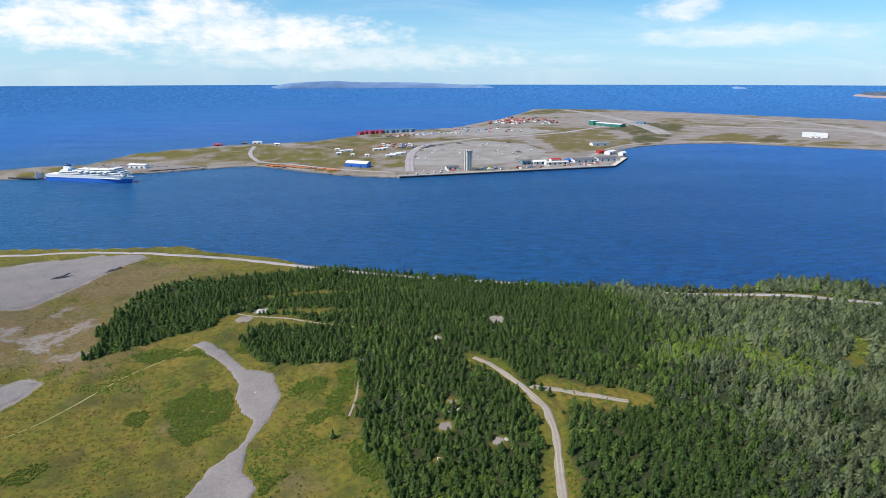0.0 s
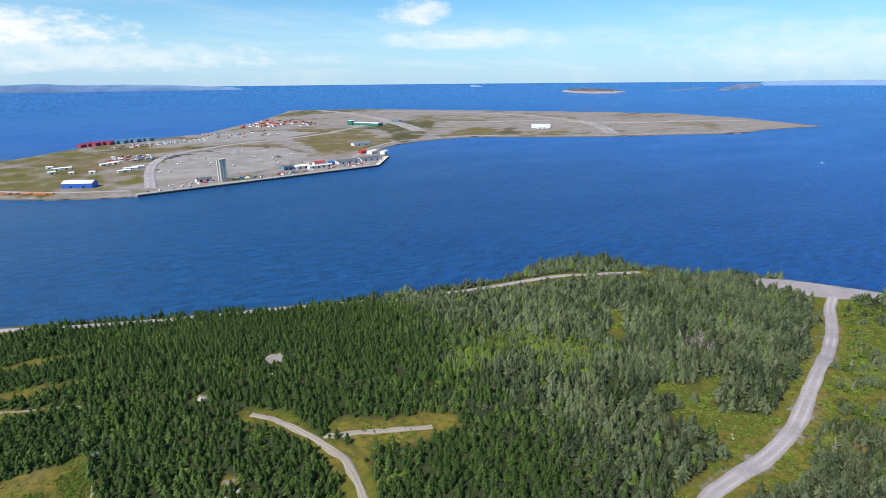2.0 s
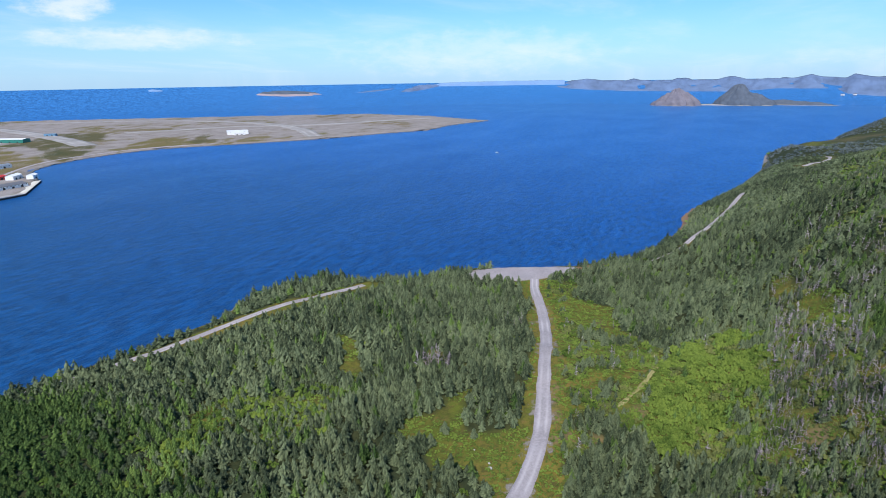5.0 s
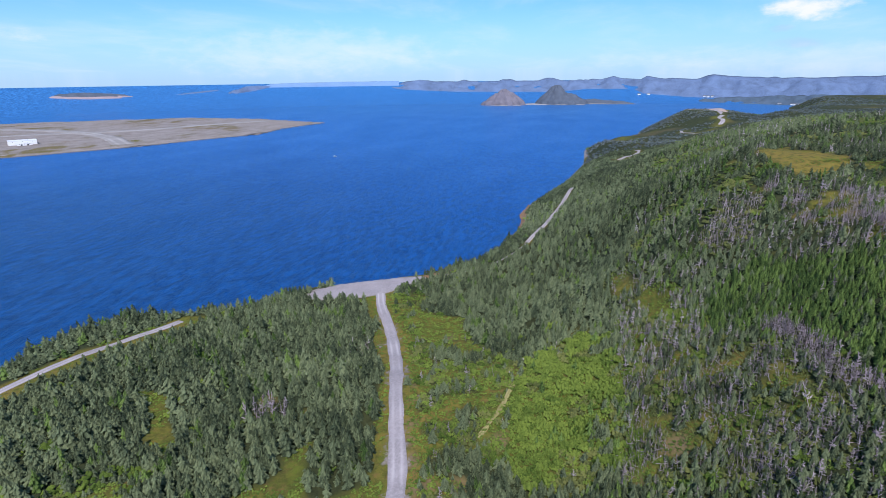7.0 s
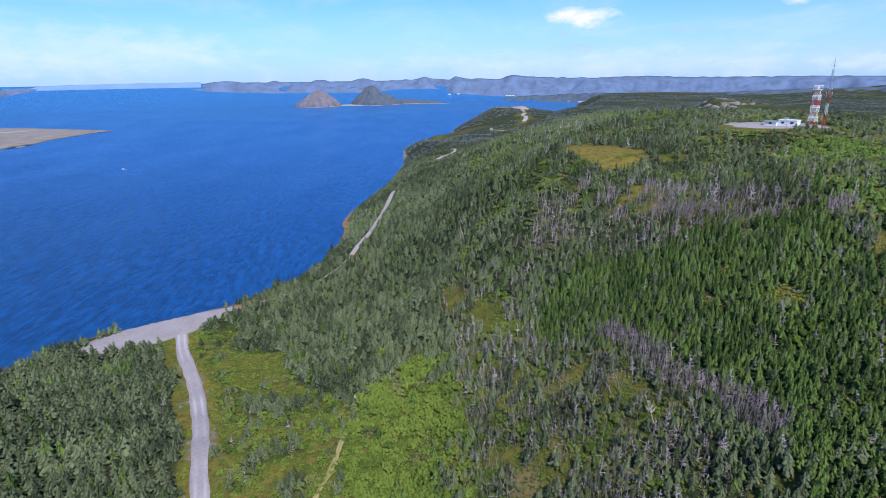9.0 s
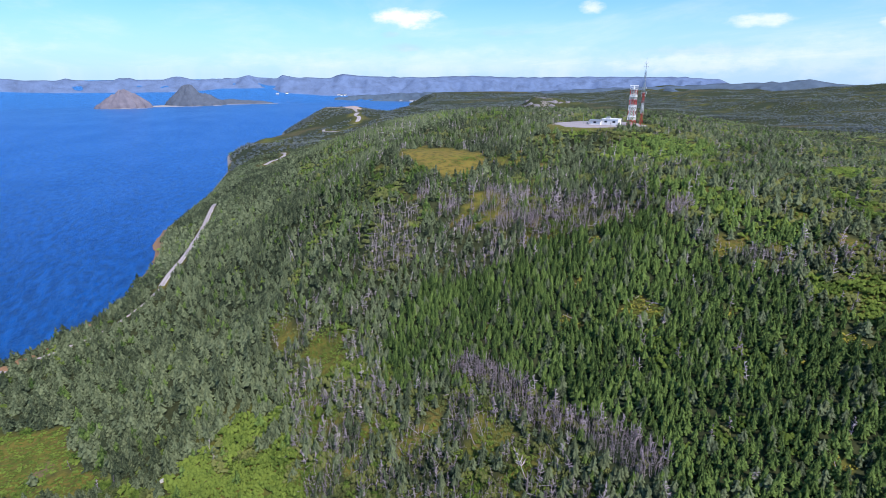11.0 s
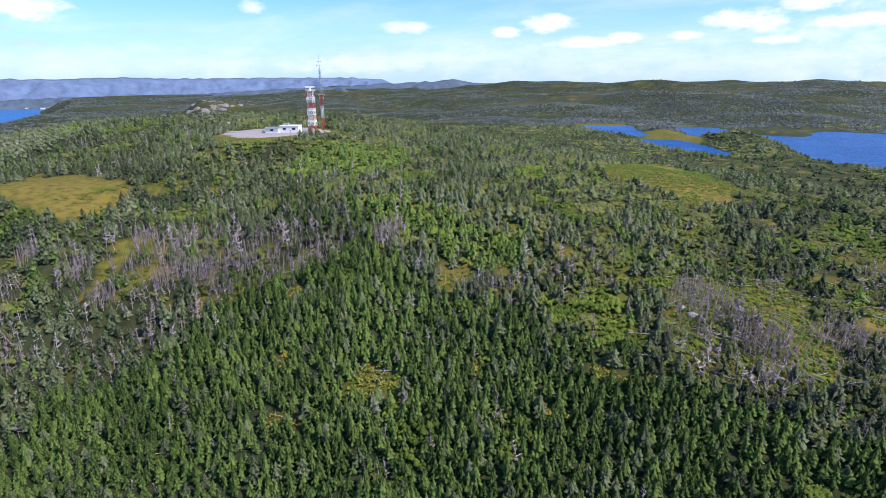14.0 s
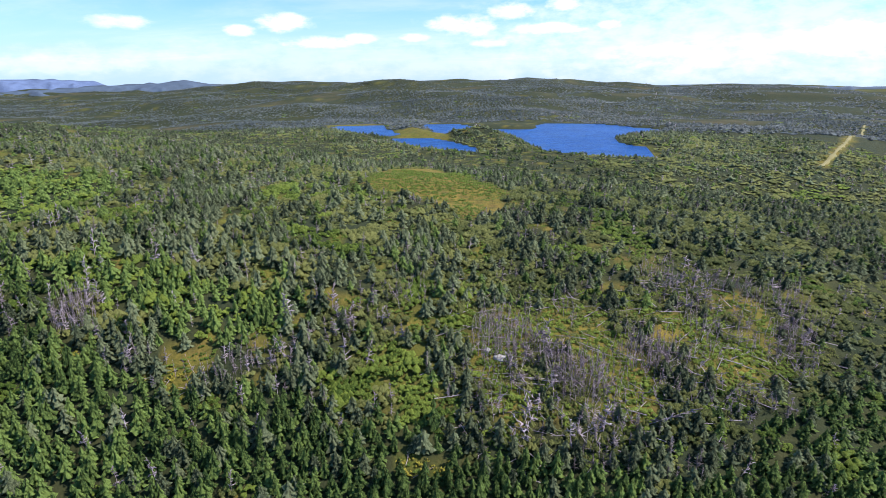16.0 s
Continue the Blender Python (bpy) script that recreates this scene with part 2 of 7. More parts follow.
def ground_material():
    """Grass, forest floor, bare soil and gravel, laid out by the cover masks of the ground."""
    m, t, p = material("ground_cover")
    place = world_place(t)
    mask = t.nodes.new("ShaderNodeSeparateColor")
    t.links.new(attr(t, "cover").outputs["Color"], mask.inputs[0])
    yellow, bare, wood, heath = mask.outputs[0], mask.outputs[1], mask.outputs[2], attr(t, "cover").outputs["Alpha"]
    n1, n2, n3 = noise_node(t, 0.035, 5, 0.6, place), noise_node(t, 0.25, 5, 0.65, place), noise_node(t, 1.6, 4, 0.7, place)
    mixy = t.nodes.new("ShaderNodeMath"); mixy.operation = "ADD"; mixy.use_clamp = True
    n6 = noise_node(t, 0.1, 5, 0.7, place)
    both = t.nodes.new("ShaderNodeMath"); both.operation = "ADD"
    t.links.new(ramp(t, n1, 0.3, 0.7, -0.3, 0.3), both.inputs[0]); t.links.new(ramp(t, n6, 0.32, 0.68, -0.4, 0.4), both.inputs[1])
    t.links.new(yellow, mixy.inputs[0]); t.links.new(both.outputs[0], mixy.inputs[1])
    grass = blend(t, mixy.outputs[0], (0.088, 0.108, 0.016), (0.2, 0.152, 0.028))
    lush = noise_node(t, 0.06, 4, 0.65, place)
    grass = blend(t, ramp(t, lush, 0.52, 0.68, 0, 0.6), grass, (0.1, 0.14, 0.014))
    grass = blend(t, ramp(t, n2, 0.45, 0.64, 0, 0.8), grass, (0.05, 0.056, 0.013))
    rusty = noise_node(t, 0.17, 5, 0.72, place)
    grass = blend(t, ramp(t, rusty, 0.54, 0.7, 0, 0.7), grass, (0.2, 0.115, 0.042))
    grass = blend(t, ramp(t, n3, 0.45, 0.75, 0, 0.45), grass, (0.24, 0.185, 0.06))
    # forest floor: litter colours darkened for the shade between trees
    shaded_floor = blend(t, ramp(t, n2, 0.3, 0.7), (0.02, 0.028, 0.011), (0.06, 0.066, 0.026))
    shaded_floor = blend(t, ramp(t, n1, 0.45, 0.6, 0, 0.6), shaded_floor, (0.025, 0.04, 0.022))
    soil = blend(t, ramp(t, n2, 0.3, 0.7), (0.3, 0.268, 0.262), (0.2, 0.17, 0.15))
    soil = blend(t, ramp(t, n3, 0.35, 0.75, 0, 0.6), soil, (0.38, 0.35, 0.33))
    n5 = noise_node(t, 0.02, 6, 0.7, place)
    soil = blend(t, ramp(t, n5, 0.4, 0.62, 0, 0.75), soil, (0.19, 0.162, 0.142))
    edge = t.nodes.new("ShaderNodeMath"); edge.operation = "ADD"
    t.links.new(bare, edge.inputs[0]); t.links.new(ramp(t, n2, 0.3, 0.7, -0.25, 0.25), edge.inputs[1])
    col = blend(t, wood, grass, shaded_floor)
    moor = blend(t, ramp(t, n2, 0.3, 0.7), (0.215, 0.145, 0.08), (0.11, 0.098, 0.046))
    n4 = noise_node(t, 0.012, 5, 0.65, place)
    hm = t.nodes.new("ShaderNodeMath"); hm.operation = "ADD"; hm.use_clamp = True
    t.links.new(heath, hm.inputs[0]); t.links.new(ramp(t, n4, 0.3, 0.7, -0.35, 0.35), hm.inputs[1])
    hm2 = t.nodes.new("ShaderNodeMath"); hm2.operation = "MULTIPLY"
    t.links.new(hm.outputs[0], hm2.inputs[0]); t.links.new(ramp(t, heath, 0.0, 0.15), hm2.inputs[1])
    col = blend(t, hm2.outputs[0], col, moor)
    col = blend(t, ramp(t, edge.outputs[0], 0.4, 0.6), col, soil)
    t.links.new(col, p.inputs["Base Color"])
    p.inputs["Roughness"].default_value = 0.95
    p.inputs["Specular IOR Level"].default_value = 0.15
    bumped(t, p, n3, 0.8, 0.5)
    return m


def water_material(name, deep, rough_, size, strength, far=None):
    """Wind-rippled water with faint calmer streaks; far out, paler blue is painted in for haze and sky reflection."""
    m, t, p = material(name)
    place = world_place(t)
    mp = t.nodes.new("ShaderNodeMapping")
    mp.inputs["Rotation"].default_value = (0, 0, radians(-35))
    mp.inputs["Scale"].default_value = (1, 2.2, 1)
    t.links.new(place, mp.inputs["Vector"])
    a, b = noise_node(t, 1 / size, 6, 0.7, mp.outputs[0]), noise_node(t, 1 / (size * 60), 4, 0.6, mp.outputs[0])
    col = blend(t, ramp(t, b, 0.35, 0.7), deep, tuple(c * 0.86 for c in deep))
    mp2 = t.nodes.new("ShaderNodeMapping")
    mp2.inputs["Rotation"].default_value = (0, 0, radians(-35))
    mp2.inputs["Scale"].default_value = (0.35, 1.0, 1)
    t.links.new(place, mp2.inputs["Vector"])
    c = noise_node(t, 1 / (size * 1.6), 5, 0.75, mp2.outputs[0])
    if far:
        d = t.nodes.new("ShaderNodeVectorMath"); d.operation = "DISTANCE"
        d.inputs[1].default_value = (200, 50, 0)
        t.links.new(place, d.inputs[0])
        h = t.nodes.new("ShaderNodeVectorMath"); h.operation = "DISTANCE"
        h.inputs[1].default_value = (-250, 950, 0)
        t.links.new(place, h.inputs[0])
        col = blend(t, ramp(t, h.outputs["Value"], 1400, 550, 0, 0.9), col, (0.012, 0.104, 0.245))   # greener inshore tint, painted in for a view-dependent sky reflection
        bay = t.nodes.new("ShaderNodeVectorMath"); bay.operation = "DISTANCE"
        bay.inputs[1].default_value = (620, 720, 0)
        t.links.new(place, bay.inputs[0])
        col = blend(t, ramp(t, bay.outputs["Value"], 1150, 300, 0, 0.55), col, (0.003, 0.045, 0.2))   # darker blue in the bay, painted in for a view-dependent reflection
        # haze and sky reflection put into the colour by distance
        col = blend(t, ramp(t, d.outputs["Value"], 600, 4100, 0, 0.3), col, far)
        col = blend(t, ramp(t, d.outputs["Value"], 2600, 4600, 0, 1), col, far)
    col = blend(t, ramp(t, c, 0.6, 0.42), col, (0.48, 0.5, 0.53), "MULTIPLY")   # darker wave faces: ripple shading multiplied into the colour
    t.links.new(col, p.inputs["Base Color"])
    t.links.new(ramp(t, b, 0.35, 0.7, rough_ * 0.92, rough_ * 1.1), p.inputs["Roughness"])
    p.inputs["IOR"].default_value = 1.33
    p.inputs["Specular IOR Level"].default_value = 0.17
    bumped(t, p, a, strength, size * 0.2)
    return m


def gravel_material(name, a, b, c, broad=0.06):
    m, t, p = material(name)
    place = world_place(t)
    n1, n2, n3 = noise_node(t, broad, 5, 0.65, place), noise_node(t, 0.7, 5, 0.65, place), noise_node(t, 6, 3, 0.6, place)
    col = blend(t, ramp(t, n1, 0.35, 0.7), a, b)
    col = blend(t, ramp(t, n2, 0.4, 0.72, 0, 0.7), col, c)
    col = blend(t, ramp(t, n3, 0.4, 0.75, 0, 0.3), col, tuple(v * 0.6 for v in a))
    wheel = attr(t, "tone").outputs["Fac"]
    col = blend(t, wheel, col, tuple(min(0.6, v * 1.25) for v in c))
    t.links.new(col, p.inputs["Base Color"])
    p.inputs["Roughness"].default_value = 0.92
    bumped(t, p, n2, 0.5, 0.15)
    return m


M_GROUND = ground_material()
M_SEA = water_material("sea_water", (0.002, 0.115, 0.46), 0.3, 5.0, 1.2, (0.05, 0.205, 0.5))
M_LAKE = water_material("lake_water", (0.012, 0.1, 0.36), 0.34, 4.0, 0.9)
M_GRAVEL = gravel_material("gravel_road", (0.31, 0.275, 0.285), (0.22, 0.195, 0.2), (0.42, 0.38, 0.385))
M_PAVED = gravel_material("worn_asphalt", (0.225, 0.2, 0.195), (0.16, 0.142, 0.138), (0.29, 0.262, 0.255))
M_DIRT = gravel_material("dirt_track", (0.29, 0.245, 0.2), (0.2, 0.165, 0.12), (0.37, 0.33, 0.29))
M_TUSSOCK_PATH = gravel_material("trodden_grass", (0.24, 0.21, 0.06), (0.17, 0.16, 0.045), (0.3, 0.26, 0.12))
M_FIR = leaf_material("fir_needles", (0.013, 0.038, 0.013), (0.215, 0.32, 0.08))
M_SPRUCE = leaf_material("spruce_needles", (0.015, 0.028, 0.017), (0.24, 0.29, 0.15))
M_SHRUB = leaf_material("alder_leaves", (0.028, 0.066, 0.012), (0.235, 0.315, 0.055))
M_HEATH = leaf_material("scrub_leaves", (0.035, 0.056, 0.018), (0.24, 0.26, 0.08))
M_DEAD = leaf_material("dead_wood", (0.16, 0.125, 0.155), (0.64, 0.55, 0.62), 0.9, 0)
M_TUSSOCK = leaf_material("tussock_grass", (0.07, 0.064, 0.014), (0.27, 0.215, 0.042), 0.9)
M_GOLD = leaf_material("golden_bracken", (0.08, 0.085, 0.012), (0.4, 0.36, 0.06), 0.85)
# far trees and heath: haze painted into the foliage colour
M_HAZE_LEAF = leaf_material("haze_tinted_foliage", (0.048, 0.07, 0.08), (0.21, 0.24, 0.23))
M_RIM = gravel_material("shore_rock", (0.12, 0.11, 0.1), (0.08, 0.075, 0.07), (0.2, 0.18, 0.16))
M_WITHERED = leaf_material("withered_needles", (0.11, 0.092, 0.098), (0.45, 0.395, 0.4), 0.9, 0)
M_PINK = gravel_material("pinkish_gravel", (0.4, 0.29, 0.25), (0.33, 0.24, 0.2), (0.45, 0.36, 0.32))
M_RUST = gravel_material("rusty_shingle", (0.24, 0.13, 0.06), (0.17, 0.1, 0.055), (0.3, 0.2, 0.11))
M_BARK = plain("bark", (0.16, 0.13, 0.11), 0.9)


# ---- terrain ----
MAINLAND = [(-4900, 500), (-2500, 620), (-900, 690), (-485, 697), (-349, 690), (-261, 692), (-226, 664), (-139, 632),
            (-103, 604), (-60, 590), (14, 561), (74, 543), (131, 525), (192, 509), (266, 494), (335, 489), (393, 507),
            (469, 484), (477, 440), (503, 404), (565, 358), (600, 300), (622, 268), (700, 214), (771, 203), (836, 195),
            (915, 203), (987, 198), (1166, 159), (1430, 130), (1690, 135), (1880, 70), (1960, 10), (2060, -20), (2213, -35), (2301, -50), (2430, -85), (2560, -180),
            (2640, -380), (2800, -580), (3250, -800), (3900, -980), (4300, -1150), (5200, -1200), (5200, -5200), (-4900, -5200)]
PENINSULA = [(-2400, 1000), (-824, 1234), (-730, 1246), (-572, 1284), (-487, 1317), (-433, 1346), (-351, 1383),
             (-293, 1359), (-188, 1273), (-108, 1219), (11, 1180), (525, 1286), (612, 1425), (676, 1640), (870, 1750),
             (1090, 1765), (1260, 1643), (1362, 1585), (1540, 1475), (1774, 1412), (1949, 1316), (2190, 1373),
             (2495, 1327), (2573, 1525), (2680, 1771), (2728, 2240), (2400, 2700), (2006, 3197), (1550, 3780),
             (980, 3950), (850, 3600), (550, 2930), (419, 2710), (280, 2456), (77, 2306), (-118, 2150), (-258, 1923),
             (-526, 1826), (-722, 1641), (-743, 1440), (-897, 1352), (-2400, 1150)]
LAKES = [
    [(664, -822), (588, -852), (550, -776), (524, -740), (530, -708), (548, -704), (628, -770)],
    [(518, -690), (462, -698), (434, -670), (392, -616), (380, -574), (444, -602), (496, -646)],
    [(530, -884), (480, -898), (436, -856), (402, -826), (376, -824), (342, -832), (344, -916), (298, -940), (248, -930), (190, -882),
     (164, -858), (182, -806), (216, -796), (236, -744), (228, -684), (206, -662), (200, -594), (206, -566), (240, -570), (276, -582),
     (294, -580), (318, -628), (350, -712), (384, -786), (418, -812), (444, -804), (452, -746), (478, -774)],
]
LAKE_Z = 106.0


def inside_by(poly, x, y):
    """Signed distance to a polygon's edge, positive inside."""
    x, y = np.asarray(x, float), np.asarray(y, float)
    best, inn = np.full(x.shape, 1e18), np.zeros(x.shape, bool)
    for (ax, ay), (bx, by) in zip(poly, poly[1:] + poly[:1]):
        dx, dy = bx - ax, by - ay
        u = np.clip(((x - ax) * dx + (y - ay) * dy) / (dx * dx + dy * dy), 0, 1)
        best = np.minimum(best, (x - ax - u * dx) ** 2 + (y - ay - u * dy) ** 2)
        if ay != by:
            inn ^= ((ay > y) != (by > y)) & (x < (bx - ax) * (y - ay) / (by - ay) + ax)
    return np.sqrt(best) * np.where(inn, 1, -1)


def in_lake(x, y):
    return np.max([inside_by(p, x, y) for p in LAKES], axis=0)


def along(line, x, y):
    """Distance to an open polyline."""
    x, y = np.asarray(x, float), np.asarray(y, float)
    best = np.full(x.shape, 1e18)
    for (ax, ay), (bx, by) in zip(line, line[1:]):
        dx, dy = bx - ax, by - ay
        u = np.clip(((x - ax) * dx + (y - ay) * dy) / (dx * dx + dy * dy), 0, 1)
        best = np.minimum(best, (x - ax - u * dx) ** 2 + (y - ay - u * dy) ** 2)
    return np.sqrt(best)


def step(a, b, v):
    u = np.clip((np.asarray(v, float) - a) / (b - a), 0, 1)
    return u * u * (3 - 2 * u)


def rough(x, y, size, seed=0):
    """Smooth value noise in -1..1 with features of that size."""
    x, y = np.asarray(x, float) / size + 500.3 + seed * 17.1, np.asarray(y, float) / size + 500.7 + seed * 31.7
    i, j = np.floor(x).astype(np.int64), np.floor(y).astype(np.int64)
    u, v = x - i, y - j
    u, v = u * u * (3 - 2 * u), v * v * (3 - 2 * v)

    def at(a, b):
        n = (a * 374761393 + b * 668265263 + seed * 144665) & 0xFFFFFFFF
        n = ((n ^ (n >> 13)) * 1274126177) & 0xFFFFFFFF
        return ((n ^ (n >> 16)) & 0xFFFF) / 32767.5 - 1
    return (at(i, j) * (1 - u) + at(i + 1, j) * u) * (1 - v) + (at(i, j + 1) * (1 - u) + at(i + 1, j + 1) * u) * v


def spline_rows(u):
    return ((1 - u) ** 3 / 6, (3 * u ** 3 - 6 * u ** 2 + 4) / 6, (-3 * u ** 3 + 3 * u ** 2 + 3 * u + 1) / 6, u ** 3 / 6)


def lattice(x, y, x0, y0, size, heights):
    """A smooth surface over a lattice of heights."""
    ny, nx = heights.shape
    fx = np.clip((np.asarray(x, float) - x0) / size, 0, nx - 1.001)
    fy = np.clip((np.asarray(y, float) - y0) / size, 0, ny - 1.001)
    i, j = fx.astype(int), fy.astype(int)
    wx, wy, z = spline_rows(fx - i), spline_rows(fy - j), 0
    for b in range(4):
        for a in range(4):
            z = z + wx[a] * wy[b] * heights[np.clip(j + b - 1, 0, ny - 1), np.clip(i + a - 1, 0, nx - 1)]
    return z


def hill(x, y):
    """The near hill: its broad shape and the folds of its steep side."""
    return lattice(x, y, -400, -500, 150, BROAD) + lattice(x, y, 210, -230, 60, FOLDS)


BROAD = np.array([
    [82, 93, 101, 104, 106, 110, 116, 122, 123, 122, 114],
    [55, 70, 87, 108, 120, 122, 139, 148, 148, 140, 119],
    [34, 47, 67, 102, 141, 150, 152, 154, 154, 146, 120],
    [19, 25, 35, 59, 99, 125, 153, 151, 139, 129, 97],
    [12, 9, 5, 12, 15, 13, 40, 63, 52, 54, 24],
    [9, 4, -2, 13, 18, 13, 1, -9, -37, -21, -42],
    [5, 6, 13, 37, 23, 10, 6, -7, -53, -78, -106],
    [0, 0, -2, -5, -14, -6, -3, -22, -66, -120, -171],
], float)
FOLDS = np.array([
    [0, 0, 0, 0, 0, 0, 0, 0, 0, 0],
    [0, 0, 0, 0, 0, 0, 0, 0, 0, 0],
    [0, 0, 3, 16, -2, -22, -1, -22, 0, 0],
    [0, 0, -3, -3, 6, -13, 5, -12, 0, 0],
    [0, 0, -3, 0, -4, 30, 20, 45, 0, 0],
    [0, 0, -15, 8, -11, 12, -17, 21, 0, 0],
    [0, 0, -10, 4, -18, -16, -33, -31, 0, 0],
    [0, 0, 6, 11, -6, -16, -16, -17, 0, 0],
    [0, 0, 0, 0, 0, 0, 0, 0, 0, 0],
    [0, 0, 0, 0, 0, 0, 0, 0, 0, 0],
], float)


COAST = np.array([   # the seaward land from the hill to the far headland
    [115, 100, 88, 75, 62, 52, 46, 40, 34],
    [118, 105, 92, 78, 66, 58, 50, 42, 35],
    [124, 110, 95, 82, 74, 70, 64, 52, 35],
    [128, 112, 93, 78, 68, 74, 78, 74, 40],
    [126, 104, 80, 62, 52, 66, 80, 82, 50],
    [110, 82, 56, 38, 30, 40, 66, 74, 30],
    [86, 56, 40, 36, 20, 22, 40, 40, 10],
    [52, 36, 34, 42, 16, 10, 10, 10, 0],
    [16, 14, 24, 20, 0, 0, 0, 0, 0],
], float)


def plateau(x, y):
    """The land away from the near hill: a rolling upland behind a steep coast."""
    d = inside_by(MAINLAND, x, y)
    top = 34 + 82 * step(-250, 500, x)
    top = top + 22 * step(700, 950, x) * step(-1000, -500, y) - (60 * step(950, 1400, x) - 22 * step(1500, 2050, x) + 10 * step(2200, 3200, x)) * step(-1500, -500, y)
    top = top + (8 * rough(x, y, 420, 3) + 4 * rough(x, y, 160, 4)) * step(-400, 300, x)
    top = top + 44 * step(350, -100, x) * step(-550, -950, y)
    lake = np.hypot((x - 400) / 480, (y + 780) / 330)
    top = top + (LAKE_Z + 3 - top) * step(1.5, 0.8, lake)
    far = np.hypot(x - 200, y - 50)
    top = top + (18 * rough(x, y, 700, 6) + 13 * rough(x, y, 260, 9) + 6 * rough(x, y, 110, 12)) * step(900, 1800, far) - 30 * step(850, 1350, far) + 20 * step(2300, 3600, far) + 10 * rough(x, y, 950, 10) * step(2300, 3600, far)
    bearing = np.degrees(np.arctan2(x - 200, y - 50))
    east = step(131, 117, bearing) * step(40, 60, bearing) * step(950, 1500, far)
    top = top + (54 + 7 * rough(x, y, 300, 11) - top) * east
    top = top - 24 * step(118, 124, bearing) * step(144, 136, bearing) * step(1500, 2200, far)
    z = 3 + top * step(0, 1, (d - 20 * rough(x, y, 120, 5)) / (330 - 180 * step(900, 1200, x)))
    shore = np.minimum(coast_land(x, y), 2 + 1.25 * np.maximum(d - 4 * rough(x, y, 30, 13), 0))
    z = z + (shore - z) * step(900, 1080, x) * step(2740, 2560, x) * step(-640, -480, y)
    crag = step(190, 40, np.hypot(x - 1430, y + 640))
    return z + crag * (np.maximum(136 - z, 0) * 0.9 + 9 * rough(x, y, 45, 15) + 5 * rough(x, y, 18, 16))


def coast_land(x, y):
    """Ribs and gullies over the coast's broad shape."""
    return lattice(1000 + (x - 1000) / 2, y, 1000, -600, 100, COAST) + 6 * rough(x, y, 90, 14) + 3 * rough(x, y, 35, 17)


def height(x, y):
    """The ground's height anywhere; below zero under the sea."""
    x, y = np.asarray(x, float), np.asarray(y, float)
    d, p = inside_by(MAINLAND, x, y), inside_by(PENINSULA, x, y)
    near = step(-420, -250, x) * step(1130, 960, x) * step(-470, -330, y)
    z = plateau(x, y)
    z = z + (np.maximum(hill(x, y), 3.0) - z) * near
    z = z + 1.2 * rough(x, y, 40, 1) * step(10, 60, d) + 0.5 * rough(x, y, 14, 2) * step(5, 40, d)
    z = z + (153.0 - z) * step(75, 30, np.hypot(x - 578, y + 180))
    lk = in_lake(x, y)
    z = np.where(lk > -40, np.where(lk > 0, LAKE_Z - 2.5, np.maximum(LAKE_Z + 0.4, LAKE_Z + 0.4 + (z + 5 * step(90, 20, np.hypot((x - 385) / 1.2, y + 735)) - LAKE_Z) * step(0, 40, -lk))), z)
    z = np.minimum(z, -3 + 0.55 * np.maximum(d + 6, -10))
    pen = np.minimum(-3 + 0.45 * np.maximum(p + 8, -10), 4.2 + 3.5 * step(80, 500, p) + 1.2 * rough(x, y, 150, 7) * step(30, 150, p))
    return np.maximum(np.maximum(z, pen), -6.0)


# ---- meshes ----


def mesh_from(name, verts, faces, mat, tone=None, cover=None, smooth=False):
    """An object of one mesh from arrays of places and of triangles or quads."""
    verts, faces = np.asarray(verts, np.float32), np.asarray(faces, np.int32)
    k = faces.shape[1]
    me = bpy.data.meshes.new(name)
    me.vertices.add(len(verts)); me.vertices.foreach_set("co", verts.ravel())
    me.loops.add(faces.size); me.loops.foreach_set("vertex_index", faces.ravel())
    me.polygons.add(len(faces)); me.polygons.foreach_set("loop_start", np.arange(0, faces.size, k, dtype=np.int32))
    if smooth:
        me.polygons.foreach_set("use_smooth", np.ones(len(faces), bool))
    me.update(calc_edges=True)
    if tone is not None:
        me.attributes.new("tone", "FLOAT", "POINT").data.foreach_set("value", np.asarray(tone, np.float32))
    if cover is not None:
        c = np.asarray(cover, np.float32)
        me.attributes.new("cover", "FLOAT_COLOR", "POINT").data.foreach_set("color", c.ravel())
    me.materials.append(mat)
    return new(name, me)


MID = (200.0, 50.0)
FAR = 4700.0


def sea_rise(r, b=0.0):
    """The far water is bent up to meet the horizon in the camera's view, on the seaward bearings (degrees)."""
    return 161.0 * np.clip((r - 4150) / (FAR - 4150), 0, 1) ** 1.5 * step(112, 100, b) * step(-75, -60, b)


def polar(radii, angles):
    r, a = np.meshgrid(radii, angles, indexing="ij")
    x, y = MID[0] + r * np.sin(a), MID[1] + r * np.cos(a)
    i, j = np.meshgrid(np.arange(len(radii) - 1), np.arange(len(angles)), indexing="ij")
    n, j2 = len(angles), (j + 1) % len(angles)
    faces = np.stack([i * n + j, i * n + j2, (i + 1) * n + j2, (i + 1) * n + j], -1).reshape(-1, 4)
    return x.ravel(), y.ravel(), r.ravel(), faces


# ---- land cover ----
KNOBS = [(1418, -629, 70), (1490, -690, 60), (1369, -578, 45)]
FOREST = [(-223, 376), (-238, 431), (-248, 481), (-245, 522), (-213, 549), (-152, 572), (-76, 580), (130, 640), (5200, 640),
          (5200, -5200), (-1200, -5200), (-700, -900), (-250, -250), (-60, -20), (10, 130), (-6, 229), (-21, 256), (-26, 284),
          (-20, 311), (-34, 348), (-73, 355), (-51, 411), (-102, 443), (-147, 455), (-149, 429), (-170, 424), (-193, 405)]
